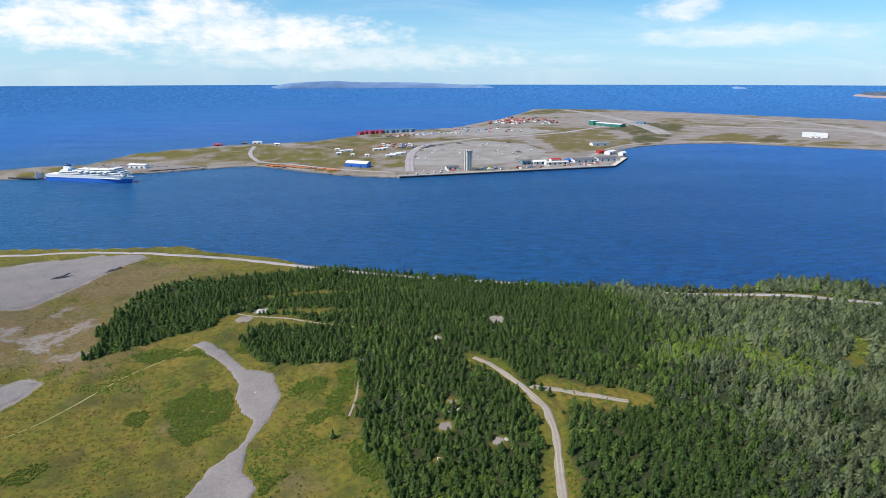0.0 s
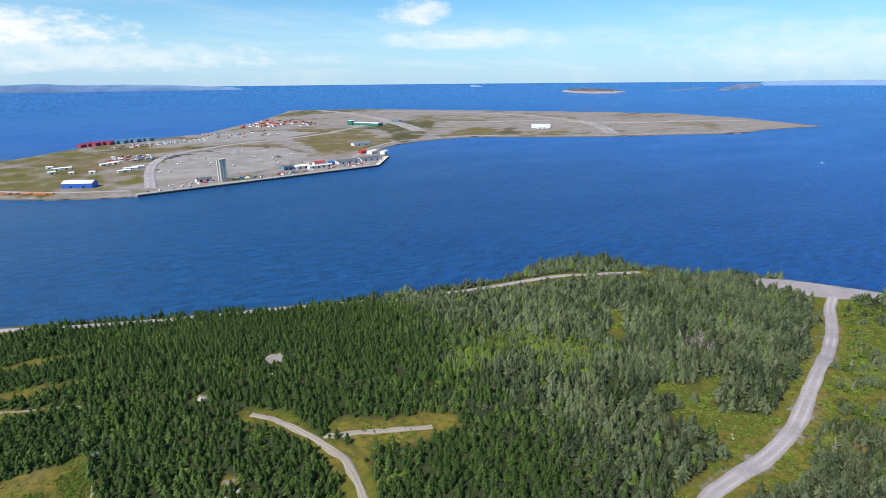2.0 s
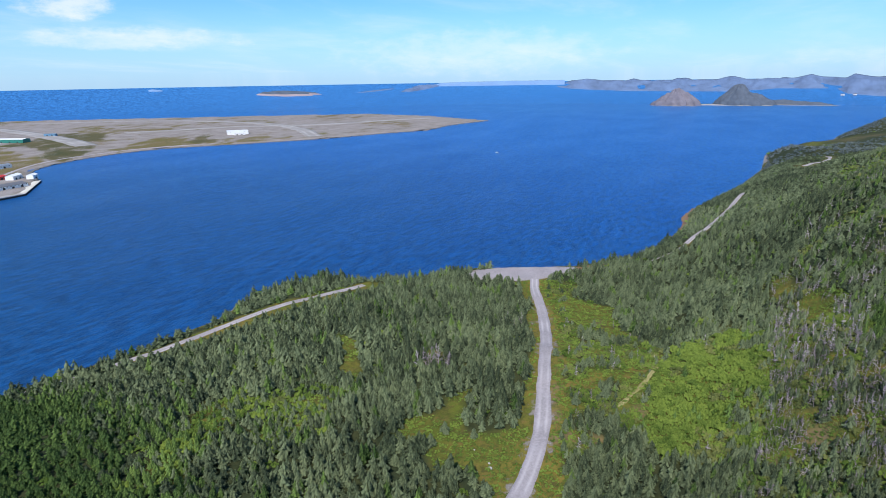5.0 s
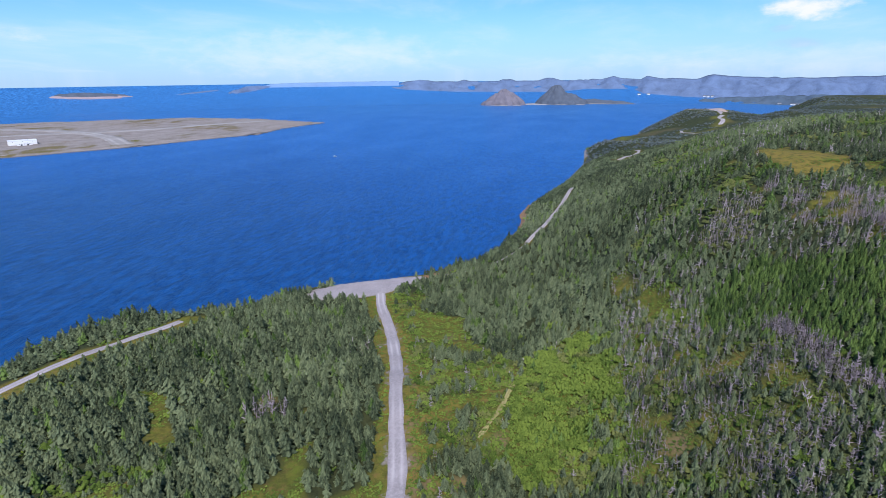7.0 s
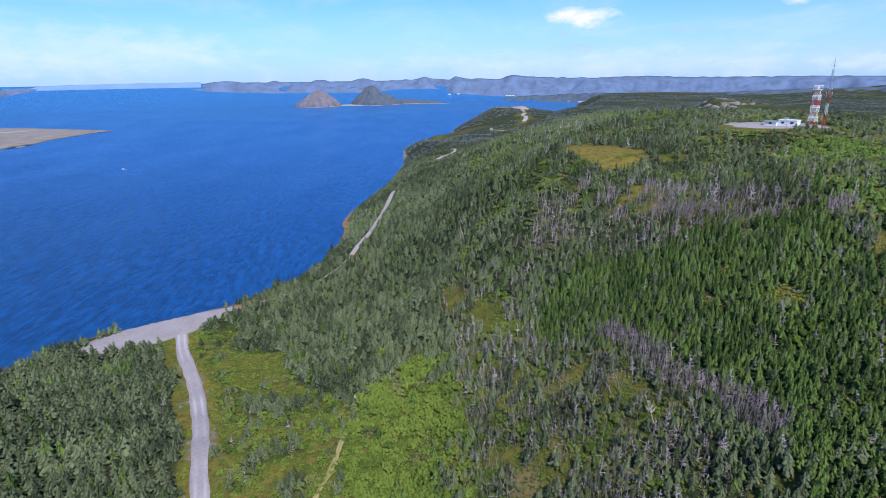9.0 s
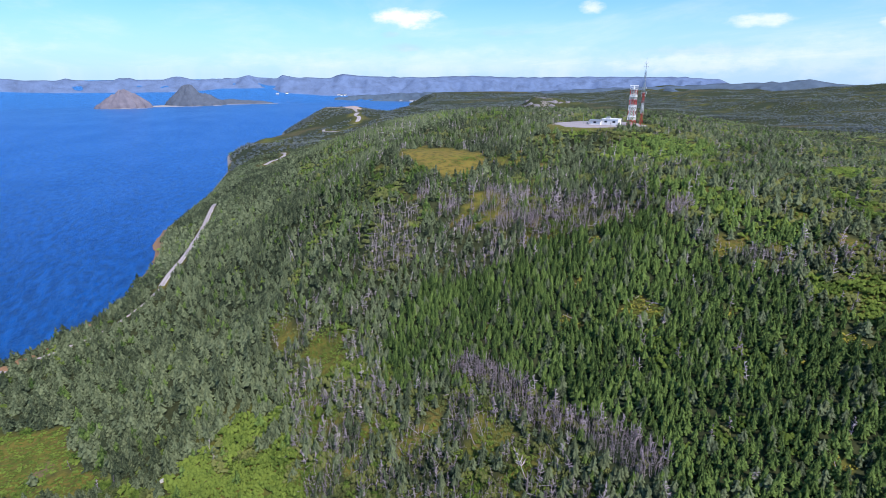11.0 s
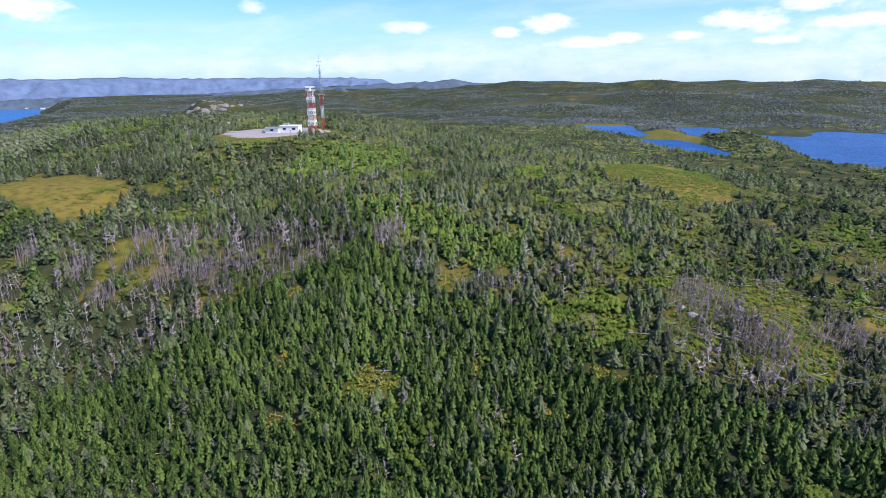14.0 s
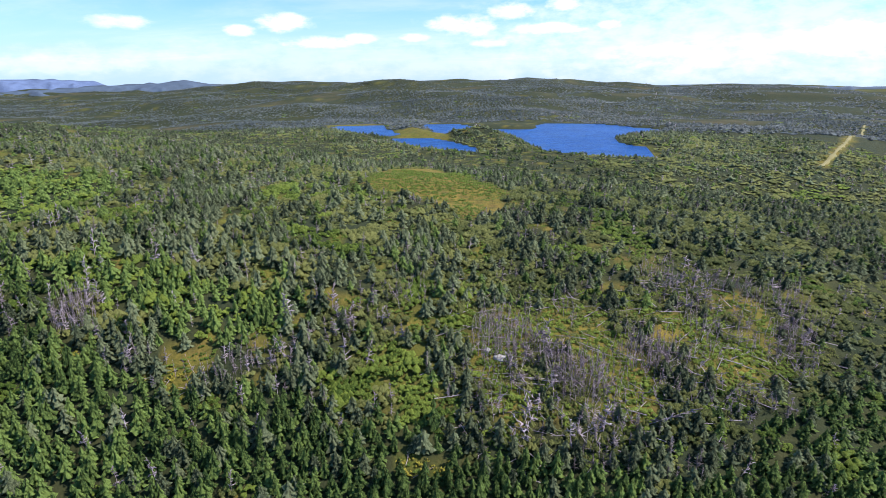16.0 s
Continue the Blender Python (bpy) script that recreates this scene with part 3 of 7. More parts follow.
COPSE = [(-122, 401), (-112, 420), (-91, 419), (-44, 396), (-16, 374), (-17, 344), (-32, 346), (-53, 348), (-65, 345), (-81, 353), (-105, 371)]
ROAD = [(205, 160), (217, 170), (245, 171), (283, 175), (314, 183), (345, 195), (373, 205), (422, 223), (480, 249), (530, 277), (562, 290)]
LOT = [(530, 352), (550, 352), (572, 336), (596, 300), (614, 262), (606, 256), (586, 272), (562, 284), (548, 300), (536, 325)]
SHORE_ROAD = [(-60, 572), (14, 546), (74, 530), (134, 513), (187, 497), (224, 483), (276, 471), (316, 466), (357, 464), (392, 458), (412, 448), (434, 432), (462, 426)]
EAST_ROAD = [(606, 262), (640, 218), (671, 184), (690, 169), (734, 156), (823, 147), (905, 138), (966, 137), (985, 128)]
BEND_ROAD = [(1225, 66), (1255, 50), (1285, 30), (1330, 16), (1370, 22)]
FAR_BEND = [(1690, -150), (1740, -128), (1770, -116), (1800, -122)]
HEAD_ROAD = [(1830, -215), (1900, -246), (1960, -240), (2020, -262), (2110, -276), (2200, -262), (2250, -290)]
TRACK = [(50, 334), (64, 319), (74, 300), (82, 282), (84, 265), (83, 248), (78, 227), (73, 200), (60, 160)]
RIDE = [(60, -560), (39, -601), (-20, -721), (-150, -1015), (-339, -1460)]   # straight cut through the upland wood
SPUR = [(80, 297), (100, 289), (118, 282), (136, 277)]
WEST_ROAD = [(-900, 640), (-600, 652), (-457, 655), (-414, 664), (-350, 665), (-281, 655), (-196, 630), (-127, 602), (-60, 572)]
PAVED = [(-156, 397), (-148, 404), (-126, 380), (-104, 352), (-84, 342), (-74, 315), (-77, 294), (-84, 271), (-82, 250), (-72, 238),
         (-78, 215), (-112, 215), (-106, 236), (-101, 256), (-89, 271), (-86, 292), (-95, 300), (-104, 318), (-106, 334), (-121, 359)]
WEST_LOT = [(-600, 590), (-420, 600), (-384, 626), (-340, 648), (-300, 652), (-285, 640), (-297, 610), (-305, 568), (-312, 514), (-320, 474), (-340, 452), (-430, 440), (-600, 480)]
SOUTH_LOT = [(-340, 330), (-262, 350), (-254, 358), (-240, 353), (-243, 333), (-250, 318), (-330, 290)]
GLADES_FLAT = [   # grassy openings in the woods
    [(86, 303), (96, 304), (114, 295), (136, 294), (154, 281), (149, 269), (119, 266), (102, 272), (92, 262)],
    [(263, 247), (280, 250), (295, 240), (316, 242), (324, 236), (303, 227), (288, 216), (301, 195), (331, 199), (379, 216), (425, 228), (417, 220), (342, 190), (289, 176), (254, 174), (229, 173), (215, 175), (209, 179), (235, 183), (254, 185), (262, 198), (258, 206), (243, 212), (266, 228), (266, 234)],
    [(416, 144), (385, 143), (363, 148), (352, 152), (350, 148), (349, 147), (360, 143), (382, 138), (413, 139)],
    [(354, 366), (348, 343), (308, 300), (300, 304), (303, 318), (340, 350)],
    [(520, 228), (520, 200), (474, 188), (464, 212), (490, 232)],
]
GLADES_HILL = [
    [(360, -37), (360, -50), (343, -51), (340, -43), (352, -37)],
    [(590, -14), (656, -50), (640, -74), (554, -66), (524, -50), (524, -26)],
    [(366, -215), (385, -300), (375, -373), (335, -300), (303, -240), (298, -205), (311, -184), (335, -205)],
    [(-112, 470), (-60, 452), (-30, 440), (-36, 432), (-80, 440), (-118, 455)],
    [(-150, 500), (-70, 512), (-30, 505), (-30, 496), (-80, 498), (-145, 488)],
]
GLADES_FAR = [
    [(780, -952), (720, -1020), (588, -852), (662, -810)],
    [(554, -774), (502, -790), (452, -760), (434, -678), (520, -690)],
    [(216, -672), (206, -656), (202, -606), (206, -570), (194, -572), (192, -606), (198, -660), (208, -676)],
]
GLADES = GLADES_FLAT + GLADES_HILL + GLADES_FAR
LEAFY = [   # bright deciduous scrub
    [(470, 131), (451, 92), (427, 88), (386, 80), (341, 80), (316, 86), (308, 106), (320, 132), (334, 153), (360, 149), (404, 141), (440, 126)],
    [(224, 314), (264, 322), (288, 306), (265, 284), (222, 290)],
    [(326, -94), (308, -110), (293, -98), (300, -88), (319, -83)],
    [(313, -128), (297, -138), (294, -116), (303, -111)],
    [(165, 330), (235, 360), (250, 340), (180, 310)],
]
DEADWOOD = [   # stands of dead trees
    [(438, -44), (430, -60), (412, -55), (417, -42)],
    [(299, -102), (292, -120), (274, -132), (252, -120), (244, -104), (258, -90), (276, -82), (288, -92)],
    [(250, -150), (215, -125), (200, -140), (220, -175), (245, -180)],
    [(360, 262), (350, 286), (332, 280), (340, 258)],
    [(450, 250), (440, 268), (424, 258), (432, 240)],
    [(478, 38), (520, 20), (500, 0), (455, 10)],
]
HEAD_PAD = [(2390, -165), (2400, -215), (2310, -300), (2210, -330), (2180, -290), (2260, -220), (2330, -160)]
MEADOW = [(1700, 40), (1750, 54), (1820, 46), (1850, 20), (1820, 0), (1770, 4), (1715, 14)]   # green field by the far shore
YARD = [(554, -204), (556, -165), (562, -150), (577, -143), (614, -152), (614, -205), (585, -214)]
LOGS = [(297, -119), (278, -136), (257, -143), (244, -149), (222, -130), (240, -108), (260, -94), (274, -90), (284, -88), (291, -98)]   # windthrown wood
FIRS = [(443, 40), (434, 5), (426, -20), (416, -46), (404, -66), (392, -84), (373, -80), (345, -80), (322, -83), (300, -88), (286, -84), (267, -86), (248, -92),
        (230, -104), (193, -133), (150, -100), (170, -20), (244, -10), (288, -12), (312, -6), (336, 2), (360, 9), (374, 20), (390, 44)]
GREYED = [   # withered stands on the slope and the plateau's edge
    [(499, -15), (497, -50), (443, -66), (404, -83), (389, -72), (412, -48), (438, -24), (470, -8)], [(336, -114), (314, -129), (308, -111), (327, -99)],
    [(371, -84), (339, -97), (333, -88), (359, -73)], [(249, -143), (218, -162), (212, -145), (222, -116), (233, -109), (243, -128)], [(234, -162), (172, -185), (184, -156), (212, -145)]]
SPARSE = [(553, 277), (570, 242), (530, 205), (476, 180), (448, 146), (393, 142), (350, 142), (332, 155), (297, 154), (246, 153), (248, 162), (324, 182), (409, 210)]   # rough verge with scattered bushes
BROKEN = [(512, 86), (443, 46), (389, 43), (371, 20), (337, 7), (300, 2), (283, 15), (305, 70), (319, 83), (376, 85), (427, 84)]   # open broken wood
STAND = [(578, 258), (605, 215), (497, 134), (451, 87), (470, 131), (440, 158), (507, 206)]   # dense spruce above the shore
CLUMPS = [(437, 193, 11), (433, 176, 9), (438, 145, 10), (378, 180, 6), (361, 160, 7), (325, 158, 10), (320, 172, 6), (316, 138, 8), (470, 150, 14), (500, 190, 16), (540, 225, 18), (290, 156, 9)]   # spruce groups on the verge
ROCKS = [(30, 290, 5), (76, 391, 6), (29, 363, 3.5), (25, 266, 5), (52, 250, 4), (18, 240, 4), (-129, 443, 6), (268, 192, 3), (-118, 462, 6), (430, 140, 4)]
TURF_WEST = [   # plant cover of the flat peninsula: yellowness, scrub, brown heath, outline
    (0.35, 0.1, 0.1, [(-485, 1730), (-370, 1760), (-195, 1660), (-120, 1510), (-65, 1465), (30, 1430), (25, 1290), (-45, 1315), (-310, 1445), (-900, 1600)]),
    (0.5, 0.2, 0.95, [(-175, 1735), (-95, 1785), (10, 1655), (0, 1585), (-110, 1575)]),
    (0.35, 0.2, 0.2, [(-345, 1865), (-310, 1915), (-170, 2025), (-40, 1990), (-55, 1815), (-220, 1760)]),
    (0.6, 0.2, 0.6, [(-60, 1850), (25, 1975), (145, 1980), (235, 2105), (220, 1975), (125, 1840), (35, 1805), (-35, 1740)]),
    (0.3, 0.4, 0.25, [(685, 3260), (1065, 3900), (1670, 3900), (2015, 3900), (1690, 3680), (1365, 3500), (810, 3290)]),
    (0.1, 0.8, 0.2, [(860, 2265), (1200, 2570), (1330, 2500), (1195, 2240), (750, 1600), (760, 1715), (875, 2055)]),
]
TURF_MID = [
    (0.55, 0.2, 0.45, [(550, 2130), (675, 2140), (855, 2245), (795, 1800), (720, 1615), (465, 1520), (470, 1795)]),
    (0.5, 0.5, 0.7, [(225, 1680), (400, 1900), (465, 1765), (415, 1625), (245, 1605)]),
    (0.5, 0.3, 0.5, [(260, 2240), (510, 2400), (735, 2325), (860, 2265), (675, 2140), (455, 2145), (240, 2070)]),
    (0.5, 0.3, 0.5, [(1400, 2880), (1580, 2880), (2110, 2415), (1910, 2090), (1505, 2170), (1275, 2325), (1240, 2545)]),
    (0.55, 0.2, 0.4, [(1030, 1880), (1275, 2085), (1335, 1815), (1580, 1675), (1440, 1540), (1090, 1610), (805, 1475), (795, 1525)]),
    (0.4, 0.6, 0.8, [(2385, 2355), (2845, 2405), (2320, 1960), (2165, 2125)]),
]
TURF_EAST = [
    (0.2, 0.8, 0.3, [(1405, 2055), (1450, 1970), (1270, 1720), (1200, 1730)]),
    (0.35, 0.3, 0.5, [(2235, 1695), (2270, 1435), (2085, 1400), (2000, 1530)]),
    (0.5, 0.2, 0.9, [(2080, 1785), (2370, 1775), (2030, 1585), (2005, 1700)]),
    (0.4, 0.6, 0.9, [(2285, 2320), (2625, 2325), (2755, 2055), (2225, 1915), (2050, 2085)]),
]
TURF = TURF_WEST + TURF_MID + TURF_EAST
SCARS = [(451, 273, 8), (449, 246, 6), (388, 200, 7), (370, 193, 6), (350, 188, 6), (336, 185, 5), (320, 180, 5), (417, 120, 6), (345, 140, 7), (328, 62, 7), (308, 167, 6), (312, 154, 6), (475, 200, 7), (317, 77, 5), (360, 283, 8), (354, 250, 6), (306, 172, 5)]   # brown bare patches
DUNES = [(-270, 420, 55), (-310, 400, 45), (-235, 405, 28), (-250, 450, 25), (-290, 470, 25)]


def masks(x, y):
    """Grass yellowness, bare ground and woodland, from 0 to 1."""
    wob = 5 * rough(x, y, 22, 8) + 2 * rough(x, y, 7, 9)
    wood = step(-5, 5, np.maximum(inside_by(FOREST, x, y), inside_by(COPSE, x, y)) + wob)
    thin = rough(x, y, 9, 23) + 0.5 * rough(x, y, 4, 24)
    open_ = np.zeros_like(wood)
    for g in GLADES:
        open_ = np.maximum(open_, step(-3, 4, inside_by(g, x, y) + 0.6 * wob))
    lane = np.minimum(along(ROAD, x, y) - 7, np.minimum(along(TRACK, x, y) - 1, along([(-137, 457), (-77, 425), (-30, 398)], x, y) + 2))
    open_ = np.maximum(open_, step(9, 3, lane + 0.7 * wob))
    open_ = np.maximum(open_, np.maximum(step(11, 7.5, along(SHORE_ROAD, x, y) + 0.3 * wob + 5 * step(290, 240, x)), step(14, 10, along(SHORE_ROAD, x, y + 10) + 0.4 * wob) * step(260, 300, x)))
    open_ = np.maximum(open_, np.maximum(step(8, 4, along(EAST_ROAD[3:], x, y)), step(19, 11, np.minimum(np.minimum(along(BEND_ROAD, x, y) + 6, along(FAR_BEND, x, y)), along(HEAD_ROAD, x, y)))))
    open_ = np.maximum(open_, step(2.2, 1.4, along(EAST_ROAD, x, y)))
    open_ = np.maximum(open_, step(7, 4.5, along(RIDE, x, y)))
    open_ = np.maximum(open_, step(-4, 2, inside_by(LOT, x, y)))
    open_ = np.maximum(open_, step(-12, -5, inside_by(YARD, x, y - 3) + 0.5 * wob))
    open_ = np.maximum(open_, step(-4, 4, inside_by(LOGS, x, y) + wob) * step(-0.4, 0.05, thin))
    d = inside_by(MAINLAND, x, y)
    open_ = np.maximum(open_, step(9, 4, d + 0.3 * wob))
    clump = np.max([step(3, -3, np.hypot(x - a, y - b) - r + 0.6 * wob) for a, b, r in CLUMPS], axis=0)
    open_ = np.maximum(open_, step(-4, 4, inside_by(SPARSE, x, y) + wob) * step(-0.3, 0.1, thin) * (1 - clump) * step(0, -4, inside_by(STAND, x, y)))
    open_ = np.maximum(open_, step(-4, 4, inside_by(BROKEN, x, y) + wob) * step(0.1, 0.5, thin))
    greyed = step(-4, 4, np.max([inside_by(g, x, y) for g in GREYED], axis=0) + wob)
    open_ = np.maximum(open_, greyed * step(0.2, 0.5, thin))
    hilltop = step(60, -40, y) * step(200, 280, x)
    open_ = np.maximum(open_, hilltop * step(0, 0.3, thin - np.where(inside_by(FIRS, x, y) > -4, 0.8, 0.5) + 0.25 * rough(x, y, 2.5, 25)))
    open_ = np.maximum(open_, step(-15, 25, inside_by(MEADOW, x, y) + 4 * wob))
    open_ = np.maximum(open_, step(-30, -15, inside_by(HEAD_PAD, x, y)))
    for rx, ry, rr in KNOBS:
        open_ = np.maximum(open_, step(rr - 14, rr - 26, np.hypot(x - rx, y - ry) + 4 * wob))
    for rx, ry, rr in SCARS:
        open_ = np.maximum(open_, step(rr + 1, rr - 3, np.hypot(x - rx, (y - ry) * 1.3) + 0.6 * wob))
    for rx, ry, rr in ROCKS:
        open_ = np.maximum(open_, step(rr + 2, rr - 1, np.hypot(x - rx, y - ry) + 0.4 * wob))
    p = inside_by(PENINSULA, x, y)
    wood = wood * (1 - open_) * (p < 0) + (p > 12) * np.clip(0.4 + 0.5 * rough(x, y, 80, 18) + 0.3 * rough(x, y, 25, 19), 0, 1)
    yellow = 0.45 + 0.2 * rough(x, y, 60, 13) + 0.15 * rough(x, y, 18, 14) + 0.4 * step(-4, 4, inside_by(GLADES[0], x, y)) + 0.5 * step(-20, 20, inside_by(GLADES[6], x, y)) + 0.75 * step(-25, 15, inside_by(GLADES[7], x, y))
    yellow = yellow - 0.5 * step(-20, 20, inside_by(MEADOW, x, y)) - 0.3 * step(-8, 4, inside_by(GLADES[1], x, y)) + 0.05 * step(-8, 8, inside_by(SPARSE, x, y)) + 0.1 * step(-4, 4, inside_by(LOGS, x, y)) - 0.25 * step(-6, 4, inside_by(GLADES[3], x, y)) + 0.2 * (p > 0)
    yellow = yellow + 0.08 * greyed
    bare = step(6.5, 1.0, d + 0.25 * wob) * 0.9
    for rx, ry, rr in KNOBS:
        bare = np.maximum(bare, 0.6 * step(rr, rr * 0.5, np.hypot(x - rx, y - ry) + 5 * wob) * step(0.0, 0.4, rough(x, y, 24, 96) + 0.5 * rough(x, y, 9, 97)))
    for rx, ry, rr in ROCKS:
        bare = np.maximum(bare, step(rr, rr - 3, np.hypot(x - rx, y - ry) + 0.8 * wob))
    for rx, ry, rr in DUNES:
        bare = np.maximum(bare, 0.56 * step(rr, rr * 0.4, np.hypot(x - rx, y - ry) + 2.5 * wob) * step(-0.25, 0.25, rough(x, y, 14, 15) + 0.4 * rough(x, y, 5, 22)))
    for poly in (LOT, WEST_LOT, SOUTH_LOT):
        bare = np.maximum(bare, step(-5, 1, inside_by(poly, x, y) + 0.3 * wob))
    bare = np.maximum(bare, 0.46 * step(13, 6, along(ROAD, x, y)) * step(-0.2, 0.3, rough(x, y, 12, 80) + 0.5 * rough(x, y, 5, 81)))
    pen = np.maximum(step(14, 4, p) * 0.8, step(-0.1, 0.7, rough(x, y, 190, 16) + 0.5 * rough(x, y, 60, 17) + 0.4 * rough(x, y, 22, 21) + 0.25))
    bare = np.where(p > 0, pen, bare)
    wet = 0.1 * (x < 20) * (y > 150)
    return np.clip(yellow - wet, 0, 1), np.clip(bare, 0, 1), np.clip(wood, 0, 1)


def ground_cover(x, y):
    """The masks, with herbs in place of the litter and painted tree shade below leafy scrub."""
    yellow, bare, wood = masks(x, y)
    herbs = np.max([step(-4, 5, inside_by(g, x, y) + 4 * rough(x, y, 15, 62)) for g in LEAFY], axis=0)
    yellow, wood = yellow * (1 - 0.5 * herbs), wood * (1 - 0.85 * herbs)
    p = inside_by(PENINSULA, x, y)
    flat = p > 0
    heath = np.where(flat, 0.38 + 0.6 * rough(x, y, 70, 63), 0.0)
    wob = 22 * rough(x, y, 70, 64) + 10 * rough(x, y, 24, 65)
    bare = np.where(flat, 0.54 + 0.28 * step(-100, 900, x) + 0.3 * rough(x, y, 110, 66) + 0.3 * rough(x, y, 36, 67), bare)
    for yl, sc, he, poly in TURF:
        k = step(-12, 14, inside_by(poly, x, y) + wob) * flat * (1 - 0.6 * step(1200, 1700, x))
        yellow, wood, heath = yellow + (yl - yellow) * k, wood + (sc - wood) * k, heath + (he + 0.12 - heath) * k
        bare = bare + (0.34 + 0.3 * rough(x, y, 30, 68) + 0.2 * rough(x, y, 12, 69) - bare) * k
    bare = np.where(flat & (p < 12), 0.6, bare)
    # far uplands: brown barrens between dark woods
    out = np.hypot(x - MID[0], y - MID[1])
    heath = np.where(flat, heath, step(800, 1400, out) * (0.16 * step(0.5, 0.7, rough(x, y, 240, 70) + 0.4 * rough(x, y, 80, 71))))
    scar = np.max([step(r + 2, r - 3, np.hypot(x - a, (y - b) * 1.3) + 3 * rough(x, y, 6, 98)) for a, b, r in SCARS], axis=0)
    heath, yellow, wood = np.maximum(heath, 0.85 * scar), yellow + 0.3 * scar, wood * (1 - scar)
    bare = np.maximum(bare, 0.5 * scar * step(0.0, 0.5, rough(x, y, 5, 99)))
    wild = step(900, 1500, out) * ~flat * step(0, -30, np.maximum(inside_by(MEADOW, x, y), inside_by(HEAD_PAD, x, y)))
    wood = np.maximum(wood, wild * (0.62 + 0.6 * rough(x, y, 50, 57) + 0.3 * rough(x, y, 180, 58)))
    # far ground loses yellow, standing in for haze
    yellow = yellow * (1 - 0.35 * wild)
    west = step(30, -10, x) * step(150, 200, y) * (1 - wood)
    heath = np.where(flat, heath, np.maximum(heath, west * np.clip(1.3 * step(-170, -240, x) * step(330, 380, y) * step(640, 540, y) + 0.5 * rough(x, y, 30, 75) + 0.5 * rough(x, y, 10, 76) - 0.25, 0, 1)))
    wood = np.maximum(wood, west * np.clip(-0.1 + 0.5 * rough(x, y, 26, 77) + 0.55 * rough(x, y, 8, 78), 0, 0.7))
    yellow = np.clip(yellow + 0.1 * west + 0.35 * step(26, 8, along(ROAD, x, y)), 0, 1)
    return yellow, bare, wood, np.clip(heath, 0, 1)


def build_ground():
    radii = np.concatenate([[0.02], np.linspace(0, 120, 16)[1:], np.linspace(120, 760, 150)[1:], np.geomspace(760, FAR, 95)[1:]])
    x, y, r, faces = polar(radii, np.linspace(0, 2 * np.pi, 640, endpoint=False))
    z = height(x, y)
    ob = mesh_from("ground", np.stack([x, y, z], 1), faces, M_GROUND, cover=np.stack(ground_cover(x, y), 1), smooth=True)
    tagged(ob, "rolling coastal land with grass, forest floor and gravel", "ground", kind="structure")
    radii = np.concatenate([[0.02], np.linspace(0, 4150, 40)[1:], np.linspace(4150, FAR, 24)[1:]])
    x, y, r, faces = polar(radii, np.linspace(0, 2 * np.pi, 240, endpoint=False))
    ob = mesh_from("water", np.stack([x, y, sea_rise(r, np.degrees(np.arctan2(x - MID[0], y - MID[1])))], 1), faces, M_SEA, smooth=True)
    tagged(ob, "deep blue wind-rippled sea of the sheltered bay", "sea", kind="structure")
    gx, gy = np.meshgrid(np.arange(60, 760, 10.0), np.arange(-980, -520, 10.0), indexing="ij")
    nx, ny = gx.shape
    i, j = np.meshgrid(np.arange(nx - 1), np.arange(ny - 1), indexing="ij")
    f = np.stack([i * ny + j, (i + 1) * ny + j, (i + 1) * ny + j + 1, i * ny + j + 1], -1).reshape(-1, 4)
    keep = in_lake(gx.ravel()[f].mean(1), gy.ravel()[f].mean(1)) > -14
    ob = mesh_from("water_pond", np.stack([gx.ravel(), gy.ravel(), np.full(gx.size, LAKE_Z)], 1), f[keep], M_LAKE)
    tagged(ob, "blue upland pond with wooded shores", "pond", kind="structure")


build_ground()


